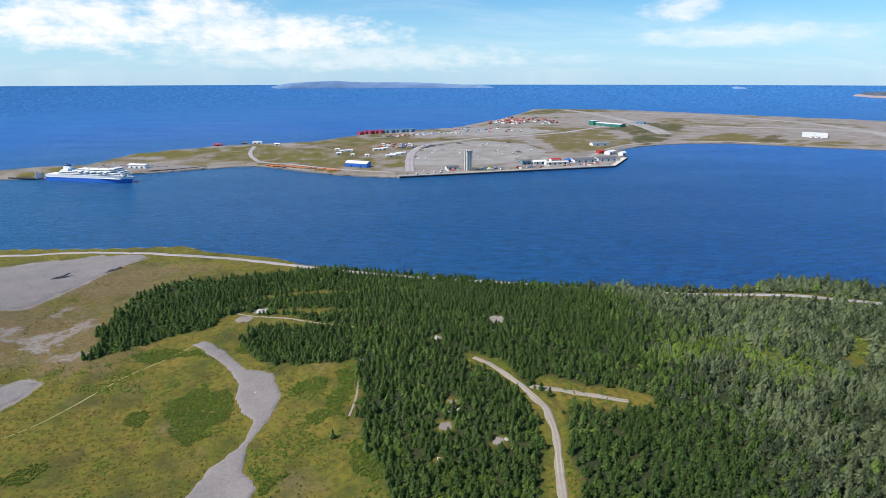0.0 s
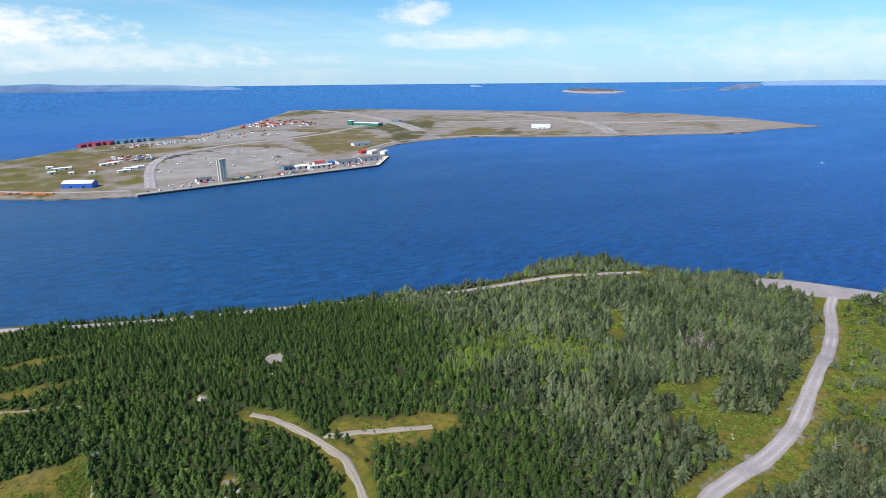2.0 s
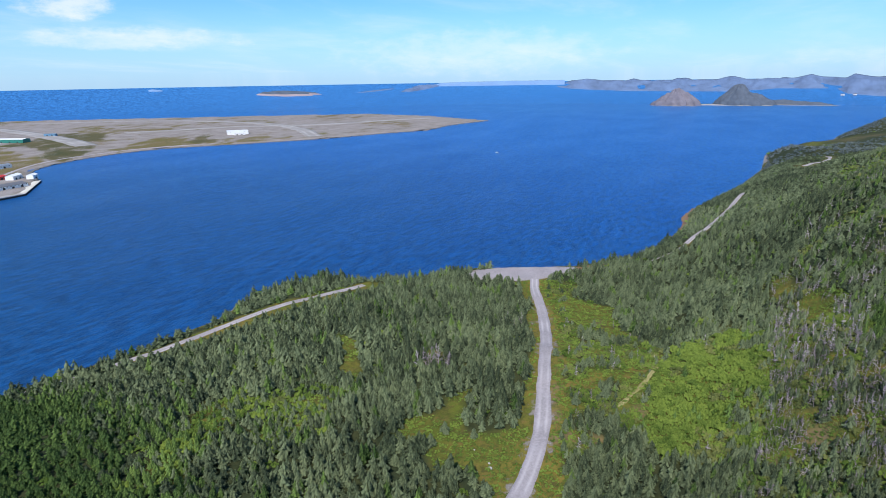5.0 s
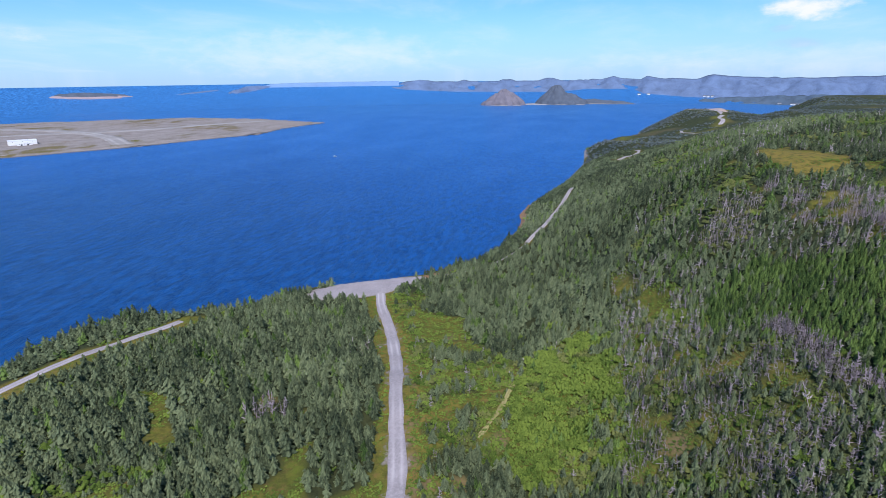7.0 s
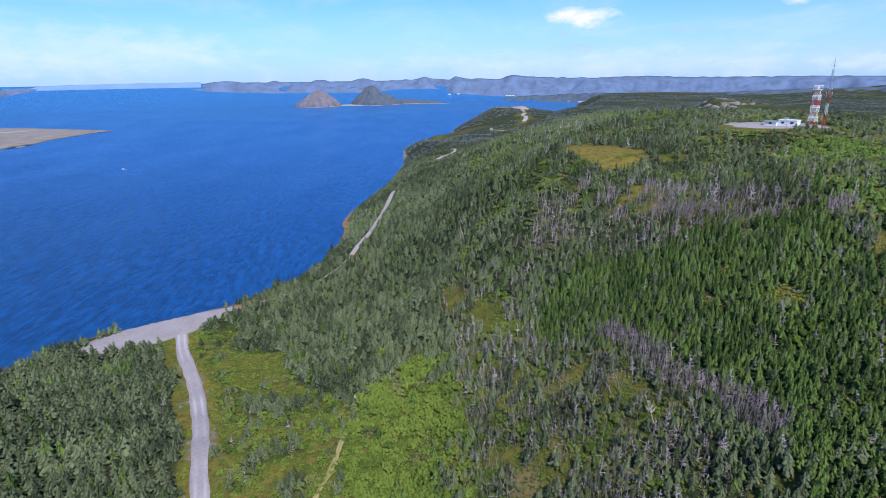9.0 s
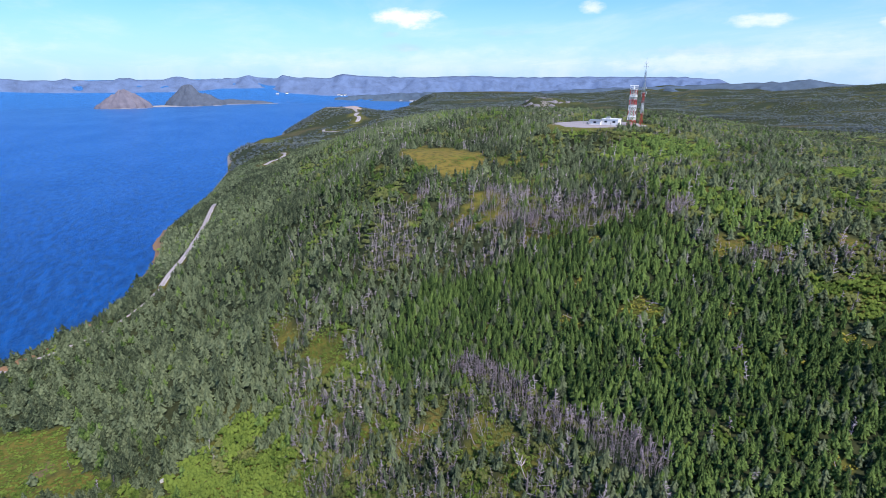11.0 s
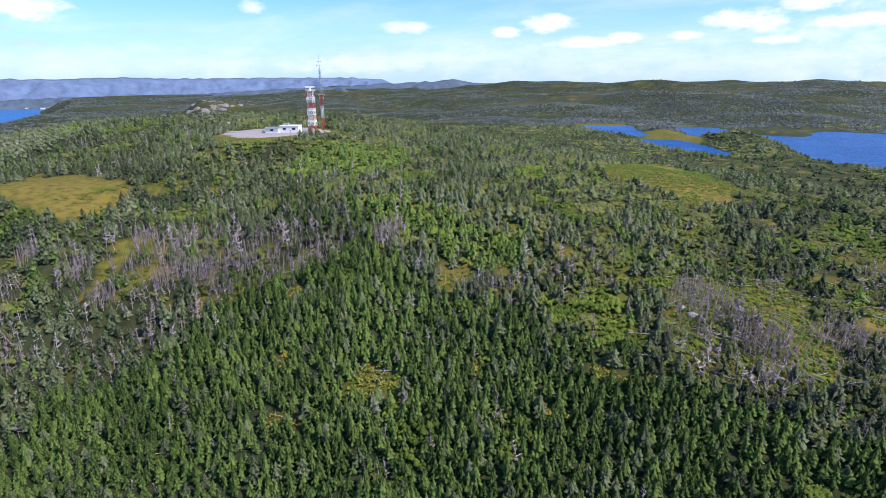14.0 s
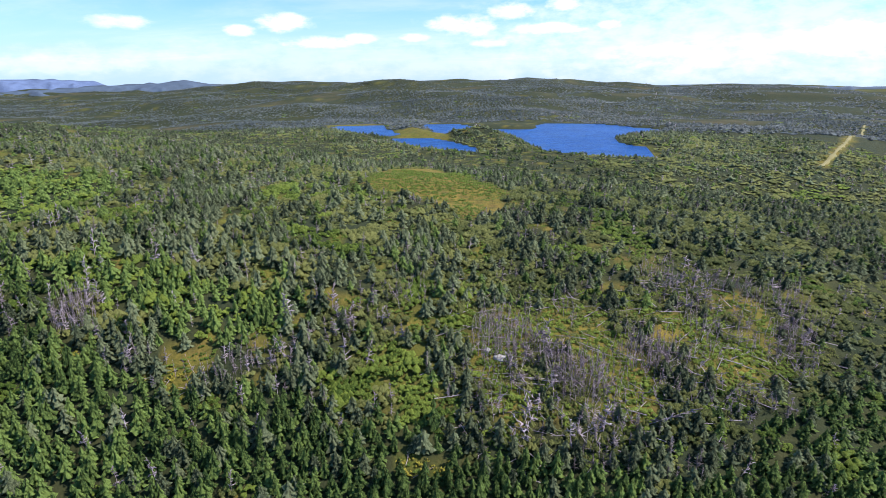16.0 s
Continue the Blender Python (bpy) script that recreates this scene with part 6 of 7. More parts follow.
def island(name, x, y, long, wide, tall, turn, mat, label, peak=1.0, seed=80, cliff=0.15, skew=0.0):
    """A steep rocky island with gullies, crags and a bouldery foot."""
    n, m = 96, 30
    r, a = np.meshgrid(np.linspace(0, 1, m), np.linspace(0, 2 * np.pi, n, endpoint=False), indexing="ij")
    edge = 1 + 0.2 * rough(np.cos(a) * 40, np.sin(a) * 40, 14, seed) + 0.08 * rough(np.cos(a) * 40, np.sin(a) * 40, 5, seed + 5)
    lx, ly = r * edge * np.cos(a) * long / 2, r * edge * np.sin(a) * wide / 2
    lx = lx + skew * long / 2 * (1 - r)
    gully = np.abs(rough(a * 30 + 0.5 * lx / 40, r * 6, 9, seed + 4))
    body = np.maximum(0, 1 - r ** peak) ** 0.9
    z = tall * body * (1 + 0.22 * rough(lx, ly, 70, seed + 1) * np.minimum(1, 4 * r)) * (1 - 0.28 * gully * np.minimum(1, 3 * r))
    z = z + cliff * 0.25 * tall * np.minimum(1, (1 - r) * 10) + (5 * rough(lx, ly, 22, seed + 2) + 3.5 * rough(lx, ly, 10, seed + 3)) * (r < 0.95) * min(1.0, tall / 60)
    c, s = math.cos(radians(turn)), math.sin(radians(turn))
    px, py = x + lx * c - ly * s, y + lx * s + ly * c
    base = sea_rise(np.hypot(px - MID[0], py - MID[1]))
    z = np.where(r > 0.97, -6, z) + base
    i, j = np.meshgrid(np.arange(m - 1), np.arange(n), indexing="ij")
    j2 = (j + 1) % n
    f = np.stack([i * n + j, (i + 1) * n + j, (i + 1) * n + j2, i * n + j2], -1).reshape(-1, 4)
    return tagged(mesh_from(name, np.stack([px, py, z], -1).reshape(-1, 3), f, mat, smooth=False), label, "island")


M_SHINGLE = plain("pale_shingle", (0.3, 0.275, 0.27), 0.95, 0, 0.3, 0.03)
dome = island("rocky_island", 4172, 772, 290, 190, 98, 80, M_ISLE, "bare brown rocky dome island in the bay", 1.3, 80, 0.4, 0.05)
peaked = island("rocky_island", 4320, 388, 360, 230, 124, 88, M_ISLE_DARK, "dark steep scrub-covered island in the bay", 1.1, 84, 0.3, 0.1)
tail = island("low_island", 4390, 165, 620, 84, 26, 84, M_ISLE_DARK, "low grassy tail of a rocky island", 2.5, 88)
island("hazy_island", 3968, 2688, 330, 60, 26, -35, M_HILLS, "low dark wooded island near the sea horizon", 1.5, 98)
island("low_reef", 3740, 2950, 330, 20, 5, -38, M_HILLS, "low flat reef out at sea, painted haze blue-grey", 2.5, 99)
island("sand_bar", 4230, 590, 260, 26, 8, 84, M_SHINGLE, "pale gravel bar between two islands", 2.5, 92)
for isle, row in ((dome, (4168, 772, 310, 204, 3, 80)), (peaked, (4316, 390, 380, 244, 3, 88)), (tail, (4386, 165, 650, 98, 3, 84))):
    rim = island("shingle_rim", *row, M_SHINGLE, "pale shingle beach", 6.0, 94)
    rim.parent = isle
    del rim["category"]
red = island("red_island", 3223, 3440, 430, 52, 17, -45, M_ISLE_DARK, "low scrubby island with red cliffs out at sea", 1.7, 96, 2.0)
cliff = island("cliff", 3216, 3433, 480, 58, 7, -45, M_RED, "red shore cliffs", 4.0, 96, 2.0)
cliff.parent = red
del cliff["category"]


# ---- building blocks ----
def part(name, bm, mat, parent=None, label=""):
    """Links a bmesh as one mesh object under a thing or a part."""
    me = bpy.data.meshes.new(name)
    bmesh.ops.recalc_face_normals(bm, faces=bm.faces)
    bm.to_mesh(me)
    bm.free()
    me.materials.append(mat)
    ob = new(name, me)
    if parent is not None:
        ob.parent = parent
    if label:
        tagged(ob, label)
    return ob


def base_at(name, x, y, z, turn, label, category, group=""):
    ob = new(name)
    ob.matrix_world = pose(x, y, z, 0, 0, turn)
    return tagged(ob, label, category, group)


def box(bm, x, y, z, sx, sy, sz, turn=0.0, tilt=0.0, bevel=0.0):
    """A block whose foot is centred at x, y, z."""
    m = pose(x, y, z + sz / 2, tilt, 0, turn) @ Matrix.Diagonal((sx, sy, sz, 1))
    made = bmesh.ops.create_cube(bm, size=1, matrix=m)
    if bevel:
        edges = list({e for v in made["verts"] for e in v.link_edges})
        bmesh.ops.bevel(bm, geom=edges, offset=bevel, segments=1, affect="EDGES")
    return bm


def tube(bm, x, y, z, r, h, n=12, top=None):
    bmesh.ops.create_cone(bm, cap_ends=True, segments=n, radius1=r, radius2=r if top is None else top, depth=h, matrix=Matrix.Translation((x, y, z + h / 2)))
    return bm


def stick(bm, p, q, w, n=4):
    p, q = Vector(p), Vector(q)
    d = q - p
    m = Matrix.Translation((p + q) / 2) @ d.to_track_quat("Z", "Y").to_matrix().to_4x4()
    bmesh.ops.create_cone(bm, cap_ends=True, segments=n, radius1=w, radius2=w, depth=d.length, matrix=m)
    return bm


def nb():
    return bmesh.new()


def loft(bm, rings):
    """Joins rings of equally many places with faces and closes the ends."""
    rows = [[bm.verts.new(p) for p in ring] for ring in rings]
    for a, b in zip(rows, rows[1:]):
        for i in range(len(a)):
            j = (i + 1) % len(a)
            bm.faces.new((a[i], a[j], b[j], b[i]))
    bm.faces.new(rows[0]); bm.faces.new(rows[-1][::-1])
    return bm


def ground_at(x, y):
    return float(height(np.array([x]), np.array([y]))[0])


M_WHITE = plain("white_paint", (0.8, 0.8, 0.8), 0.45, 0, 0.14, 0.15)
M_BLUE = plain("blue_paint", (0.025, 0.15, 0.58), 0.4, 0, 0.15, 0.15)
M_NAVY = plain("navy_paint", (0.02, 0.05, 0.16), 0.4, 0, 0.15, 0.15)
M_GREEN = plain("green_cladding", (0.03, 0.2, 0.16), 0.5, 0, 0.2, 0.15)
M_REDP = plain("red_paint", (0.5, 0.04, 0.035), 0.5, 0, 0.2, 0.3)
M_MAROON = plain("maroon_cladding", (0.42, 0.07, 0.12), 0.55, 0, 0.2, 0.15)
M_TEAL = plain("teal_cladding", (0.14, 0.27, 0.4), 0.55, 0, 0.2, 0.15)
M_CONC = plain("concrete", (0.62, 0.58, 0.5), 0.85, 0, 0.35, 0.12, 0.05)
M_QUAY = plain("quay_concrete", (0.33, 0.31, 0.3), 0.88, 0, 0.35, 0.05, 0.05)
M_DARK = plain("dark_rubber", (0.025, 0.025, 0.03), 0.8, 0, 0.2, 0.4)
M_GREYROOF = plain("grey_roofing", (0.12, 0.125, 0.14), 0.7, 0, 0.3, 0.1)
M_STEEL = plain("galvanised_steel", (0.5, 0.51, 0.52), 0.4, 0.7, 0.2, 0.5)
M_ORANGE = plain("orange_nets", (0.5, 0.16, 0.06), 0.85, 0, 0.5, 0.2)
M_STACK = plain("rusty_stacks", (0.3, 0.12, 0.07), 0.85, 0, 0.5, 0.2)
M_RUST_WALL = plain("faded_red_cladding", (0.36, 0.13, 0.1), 0.7, 0, 0.3, 0.3)
M_BOULDER = plain("boulder", (0.26, 0.25, 0.25), 0.9, 0, 0.4, 0.3)
M_CRAG = plain("crag_rock", (0.2, 0.185, 0.195), 0.95, 0, 0.6, 0.12)
M_COALS = plain("dark_stockpile", (0.07, 0.07, 0.08), 0.9, 0, 0.3, 0.1)
M_GLASS, _t, _p = material("window_glass")
_p.inputs["Base Color"].default_value, _p.inputs["Roughness"].default_value = (0.02, 0.03, 0.045, 1), 0.08
_p.inputs["Specular IOR Level"].default_value = 0.8
M_RUNWAY = gravel_material("old_runway", (0.31, 0.285, 0.27), (0.15, 0.137, 0.122), (0.36, 0.335, 0.32), 0.018)

# ---- the far shore ----
ribbon("runway_1", [(1155, 3800), (1200, 3277), (1120, 2520), (1010, 2020)], 70, M_RUNWAY, "wide old grey runway", 0.4, category="runway", ragged=4)
ribbon("runway_2", [(1414, 3400), (1860, 2960), (1915, 2221), (1749, 1802), (1540, 1530)], 60, M_RUNWAY, "wide old grey runway", 0.5, category="runway", ragged=4)
ribbon("runway_3", [(1315, 2330), (1744, 2170), (1909, 1850), (2252, 1770), (2520, 1640)], 60, M_RUNWAY, "wide old grey runway", 0.6, category="runway", ragged=4)
ribbon("road_harbour", [(430, 1330), (512, 1425), (620, 1600), (740, 1720), (861, 1770), (1084, 1790), (1273, 1665)], 9, M_GRAVEL, "pale gravel road along the harbour shore", 0.4)
ribbon("road_north", [(-427, 1772), (-397, 1577), (-345, 1440), (-320, 1406), (-241, 1369), (-124, 1275), (3, 1225)], 11, M_GRAVEL, "pale gravel road on the far shore", 0.4)
ribbon("road_pit", [(35, 1235), (44, 1562), (113, 1770), (319, 1928), (540, 2010), (760, 2200), (960, 2442)], 22, M_GRAVEL, "wide haul road past the gravel pit", 0.4, ragged=3)
slab("yard_pit", [(30, 1300), (60, 1560), (140, 1740), (300, 1830), (420, 1760), (440, 1560), (380, 1420), (250, 1330)], M_RUNWAY, "broad grey gravel pit yard", 0.3, 20.0, "yard", 12)
slab("yard_store", [(130, 2030), (300, 2380), (560, 2360), (640, 2150), (430, 1990)], M_RUNWAY, "grey storage yard", 0.35, 24.0, "yard", 12)
slab("yard_ferry", [(-730, 1255), (-700, 1400), (-560, 1400), (-440, 1365), (-500, 1325), (-590, 1292)], M_PAVED, "grey paved ferry yard", 0.3, 12.0, "yard", 4)


ribbon("shore_rocks", [(-900, 1215), (-824, 1231), (-730, 1243), (-572, 1281), (-487, 1314), (-433, 1343), (-351, 1380), (-293, 1356), (-188, 1270), (-108, 1216), (4, 1178)], 9, M_RIM, "dark wet boulders along the far shore", 0.5, category="shore", ragged=3)
ribbon("shore_rocks_east", [(604, 1425), (672, 1638), (868, 1746), (1090, 1761), (1260, 1639), (1362, 1581), (1540, 1471), (1774, 1408), (1949, 1312), (2190, 1369), (2495, 1323)], 10, M_RIM, "dark wet boulders along the far shore", 0.5, category="shore", ragged=3)


def build_quay():
    """The long concrete quay with its black fender piles."""
    q = base_at("quay", 11, 1176, 0, math.degrees(math.atan2(106, 514)), "long concrete quay with black fender piles", "quay")
    L = math.hypot(514, 106)
    part("deck", box(nb(), L / 2, 17, -2.5, L, 34, 6.3, bevel=0.15), M_QUAY, q)
    part("cope", box(nb(), L / 2, 0.4, 3.8, L, 0.8, 0.35), M_CONC, q)
    part("face", box(nb(), L / 2, -0.15, -2, L, 0.3, 4.6), M_DARK, q, "black timber-faced quay wall")
    first = part("fender_pile", tube(nb(), 0, -0.6, -2, 0.45, 5.6, 8), M_DARK, q)
    for k in range(1, 88):
        o = first.copy(); scene.collection.objects.link(o); o.location = (6 * k, 0, 0)
    first.location = (0.0, 0, 0)
    for k in range(18):
        part("bollard", tube(nb(), 15 + 29 * k, 1.4, 3.8, 0.4, 0.7, 8, 0.55), M_DARK, q)
    j = base_at("jetty", 525, 1284, 0, math.degrees(math.atan2(139, 88)), "narrow wooden jetty off the quay's end", "jetty")
    J = math.hypot(139, 88)
    part("deck", box(nb(), J / 2, 6, 2.6, J, 13, 1.0, bevel=0.1), M_CONC, j)
    part("face", box(nb(), J / 2, -0.8, -2, J, 0.4, 4.8), M_DARK, j)
    for k in range(22):
        part("pile", tube(nb(), 3 + k * 7.4, -1.3, -2, 0.4, 5.2, 8), M_DARK, j)


build_quay()


def build_silo():
    s = base_at("grain_silo", 168, 1244, 3.8, 14, "tall grey concrete silo of joined cylinders", "silo")
    for i in range(3):
        for k in range(2):
            part("cylinder", tube(nb(), (i - 1) * 4.7, (k - 0.5) * 4.7, 0, 2.45, 42, 20), M_CONC, s)
    part("head_house", box(nb(), 0, 0, 42, 14.5, 10, 3.2, bevel=0.1), M_CONC, s)
    part("lift_tower", box(nb(), -8.6, 0, 0, 2.6, 4, 46.5, bevel=0.1), M_CONC, s, "concrete lift shaft")
    part("base_shed", box(nb(), 11, 0, 0, 7, 9, 5, bevel=0.1), M_CONC, s)
    for k in range(5):
        part("window", box(nb(), -5 + 2.5 * k, -5.03, 43, 1.2, 0.12, 1.3), M_GLASS, s)


build_silo()


def building(name, x, y, turn, long, wide, tall, rise, wall, roof, label, doors=2, windows=4, door_mat=None, group=""):
    """A shed or block: walls, a pitched or flat roof with eaves, doors and windows."""
    h = base_at(name, x, y, max(ground_at(x, y), 0.6) - 0.2, turn, label, "building", group)
    a, b = long / 2, wide / 2
    bm = nb()
    prof = [(-b, 0), (b, 0), (b, tall), (0, tall + rise), (-b, tall)] if rise else [(-b, 0), (b, 0), (b, tall), (0, tall + 0.01), (-b, tall)]
    loft(bm, [[(-a, u, v) for u, v in prof], [(a, u, v) for u, v in prof]])
    part("wall", bm, wall, h)
    e, t = 0.5, 0.35
    if rise:
        bm = nb()
        k = rise / b
        loft(bm, [[(sx * (a + e), -b - e, tall - k * e + 0.03), (sx * (a + e), 0, tall + rise + 0.03), (sx * (a + e), b + e, tall - k * e + 0.03),
                   (sx * (a + e), b + e, tall - k * e + t), (sx * (a + e), 0, tall + rise + t), (sx * (a + e), -b - e, tall - k * e + t)] for sx in (-1, 1)])
        part("roof", bm, roof, h)
    else:
        part("roof", box(nb(), 0, 0, tall + 0.02, long + 0.6, wide + 0.6, 0.5), roof, h)
        part("roof_unit", box(nb(), long * 0.2, 0, tall + 0.5, 3, 2.5, 1.4, bevel=0.08), M_STEEL, h)
    dm = door_mat or M_DARK
    for k in range(doors):
        u = -a + long * (k + 0.7) / (doors + 0.4)
        part("door", box(nb(), u, -b - 0.04, 0.05, min(4.5, long / (doors + 2)), 0.12, min(4.2, tall * 0.7)), dm, h)
    for k in range(windows):
        u = -a + long * (k + 0.5) / windows
        part("window", box(nb(), u, b + 0.04, tall * 0.5, min(2.2, long / windows * 0.5), 0.12, 1.3), M_GLASS, h)
        part("window", box(nb(), u, -b - 0.04, tall * 0.72, min(2.2, long / windows * 0.45), 0.12, min(1.2, tall * 0.2)), M_GLASS, h)
    return h


building("storage_shed", -84, 1321, -24, 56, 24, 9, 4.5, M_BLUE, M_WHITE, "bright blue metal shed with a white roof", 2, 0)
building("hangar", 930, 2385, -60, 150, 36, 11, 2.5, M_GREEN, M_WHITE, "long green hangar with a white roof", 5, 8)
building("hangar_annex", 884, 2445, -60, 26, 34, 18, 0, M_GREEN, M_WHITE, "tall green end block of a hangar", 1, 3)
building("warehouse", 1490, 1880, -35, 75, 46, 13, 0, M_WHITE, M_WHITE, "white flat-roofed waterside warehouse with a wide dark door", 1, 3)
building("annex", 1470, 1846, -35, 40, 14, 6, 0, M_WHITE, M_WHITE, "low white annex of a warehouse", 2, 3)
building("boat_shed", 640, 1700, 10, 60, 20, 7, 3, M_WHITE, M_STEEL, "white shed with a pale metal roof", 2, 5)
building("workshop", 592, 1490, 40, 34, 16, 8, 3, M_WHITE, M_WHITE, "white workshop near the jetty", 2, 3)
building("workshop", 615, 1462, 40, 20, 14, 8, 3, M_WHITE, M_WHITE, "small white workshop near the jetty", 1, 2)
building("red_shed", 572, 1508, 20, 22, 14, 7, 2.5, M_REDP, M_REDP, "red metal shed near the jetty", 1, 2)
building("office", 132, 1262, 12, 30, 12, 6, 2.5, M_WHITE, M_GREYROOF, "white quay office with a grey roof", 2, 6)
building("quay_house", 318, 1326, 12, 24, 14, 8, 3, M_TEAL, M_GREYROOF, "grey-blue house on the quay", 2, 4)
building("quay_house", 352, 1330, 12, 34, 14, 6, 3, M_WHITE, M_WHITE, "white low house on the quay", 2, 5)
building("quay_house", 392, 1318, 12, 60, 12, 5.5, 2, M_WHITE, M_CONC, "long low pale quay house", 4, 10)
building("quay_house", 398, 1348, 12, 28, 12, 8, 3, M_WHITE, M_REDP, "white quay house with a red roof", 2, 4)
building("blue_store", 428, 1345, 12, 14, 10, 7, 2, M_BLUE, M_BLUE, "small blue store on the quay", 1, 2)
building("fish_plant", 470, 1360, 12, 62, 36, 6, 3, M_WHITE, M_GREYROOF, "long fish plant with a dark grey roof", 3, 8)
building("fish_plant", 535, 1378, 12, 58, 34, 6, 3, M_WHITE, M_GREYROOF, "long fish plant with a dark grey roof", 3, 8)
building("terminal", -590, 1345, -17, 46, 14, 8, 2, M_WHITE, M_WHITE, "white ferry terminal building", 3, 10)
building("cottage", -540, 1790, 10, 24, 12, 5, 3, M_MAROON, M_MAROON, "dark red low house", 1, 3)
building("cottage", -433, 1842, 0, 30, 10, 5, 2, M_WHITE, M_WHITE, "white low house by the road", 2, 4)
building("cottage", -361, 1790, 0, 16, 8, 5, 2, M_WHITE, M_WHITE, "small white hut on the far shore", 1, 2)
building("cottage", -470, 1830, 5, 20, 10, 5, 2, M_TEAL, M_GREYROOF, "grey low house by the road", 1, 3)
building("site_office", 1124, 2500, -50, 40, 18, 7, 2, M_TEAL, M_TEAL, "blue-grey low site office", 2, 5)
for k, (bx, by, bl) in enumerate(((-161, 1636, 14), (-144, 1600, 12), (-126, 1604, 22), (-150, 1548, 14), (-51, 1612, 16), (-36, 1622, 14), (-24, 1630, 12), (5, 1508, 30), (-8, 1480, 26), (20, 1524, 26), (-70, 1500, 12), (-110, 1516, 10))):
    building("cabin", bx, by, 8 * (k % 5) - 12, bl, 9, 4.2, 1.4, M_WHITE, M_WHITE, "small white site cabin", 1, 2, group="white site cabins")
for k in range(11):
    c, mt = ("dark red", M_MAROON) if k < 5 else ("dark teal", M_TEAL)
    building("barrack", -122 + 19.5 * k, 2140 + 9.5 * k + (4 if k % 2 else -4), 62, 30, 13, 10, 3, mt, mt, c + " two-storey block in a row by the sea", 2, 6, group="blocks in a row by the sea")


def build_village():
    rnd = random.Random(17)
    kinds2 = [building("cottage", 520, 2640, 30, 22, 11, 5, 2.5, M_WHITE, M_RUST_WALL, "low white house with a red roof in a settlement", 1, 3, group="houses of the far settlement"),
              building("cottage", 560, 2700, 30, 18, 10, 5, 2.5, M_RUST_WALL, M_RUST_WALL, "low rust-red house in a settlement", 1, 2, group="houses of the far settlement"),
              building("cottage", 600, 2760, 30, 26, 10, 4, 1.5, M_WHITE, M_GREYROOF, "long white house with a grey roof in a settlement", 1, 4, group="houses of the far settlement")]
    n = 0
    while n < 46:
        x, y = rnd.uniform(440, 780), rnd.uniform(2540, 3060)
        if inside_by(PENINSULA, np.array([x]), np.array([y]))[0] < 18:
            continue
        n += 1
        copy_thing(kinds2[rnd.choice((0, 0, 1, 1, 2))], pose(x, y, ground_at(x, y) - 0.2, 0, 0, rnd.choice((28, 118)) + rnd.uniform(-8, 8)))


build_village()


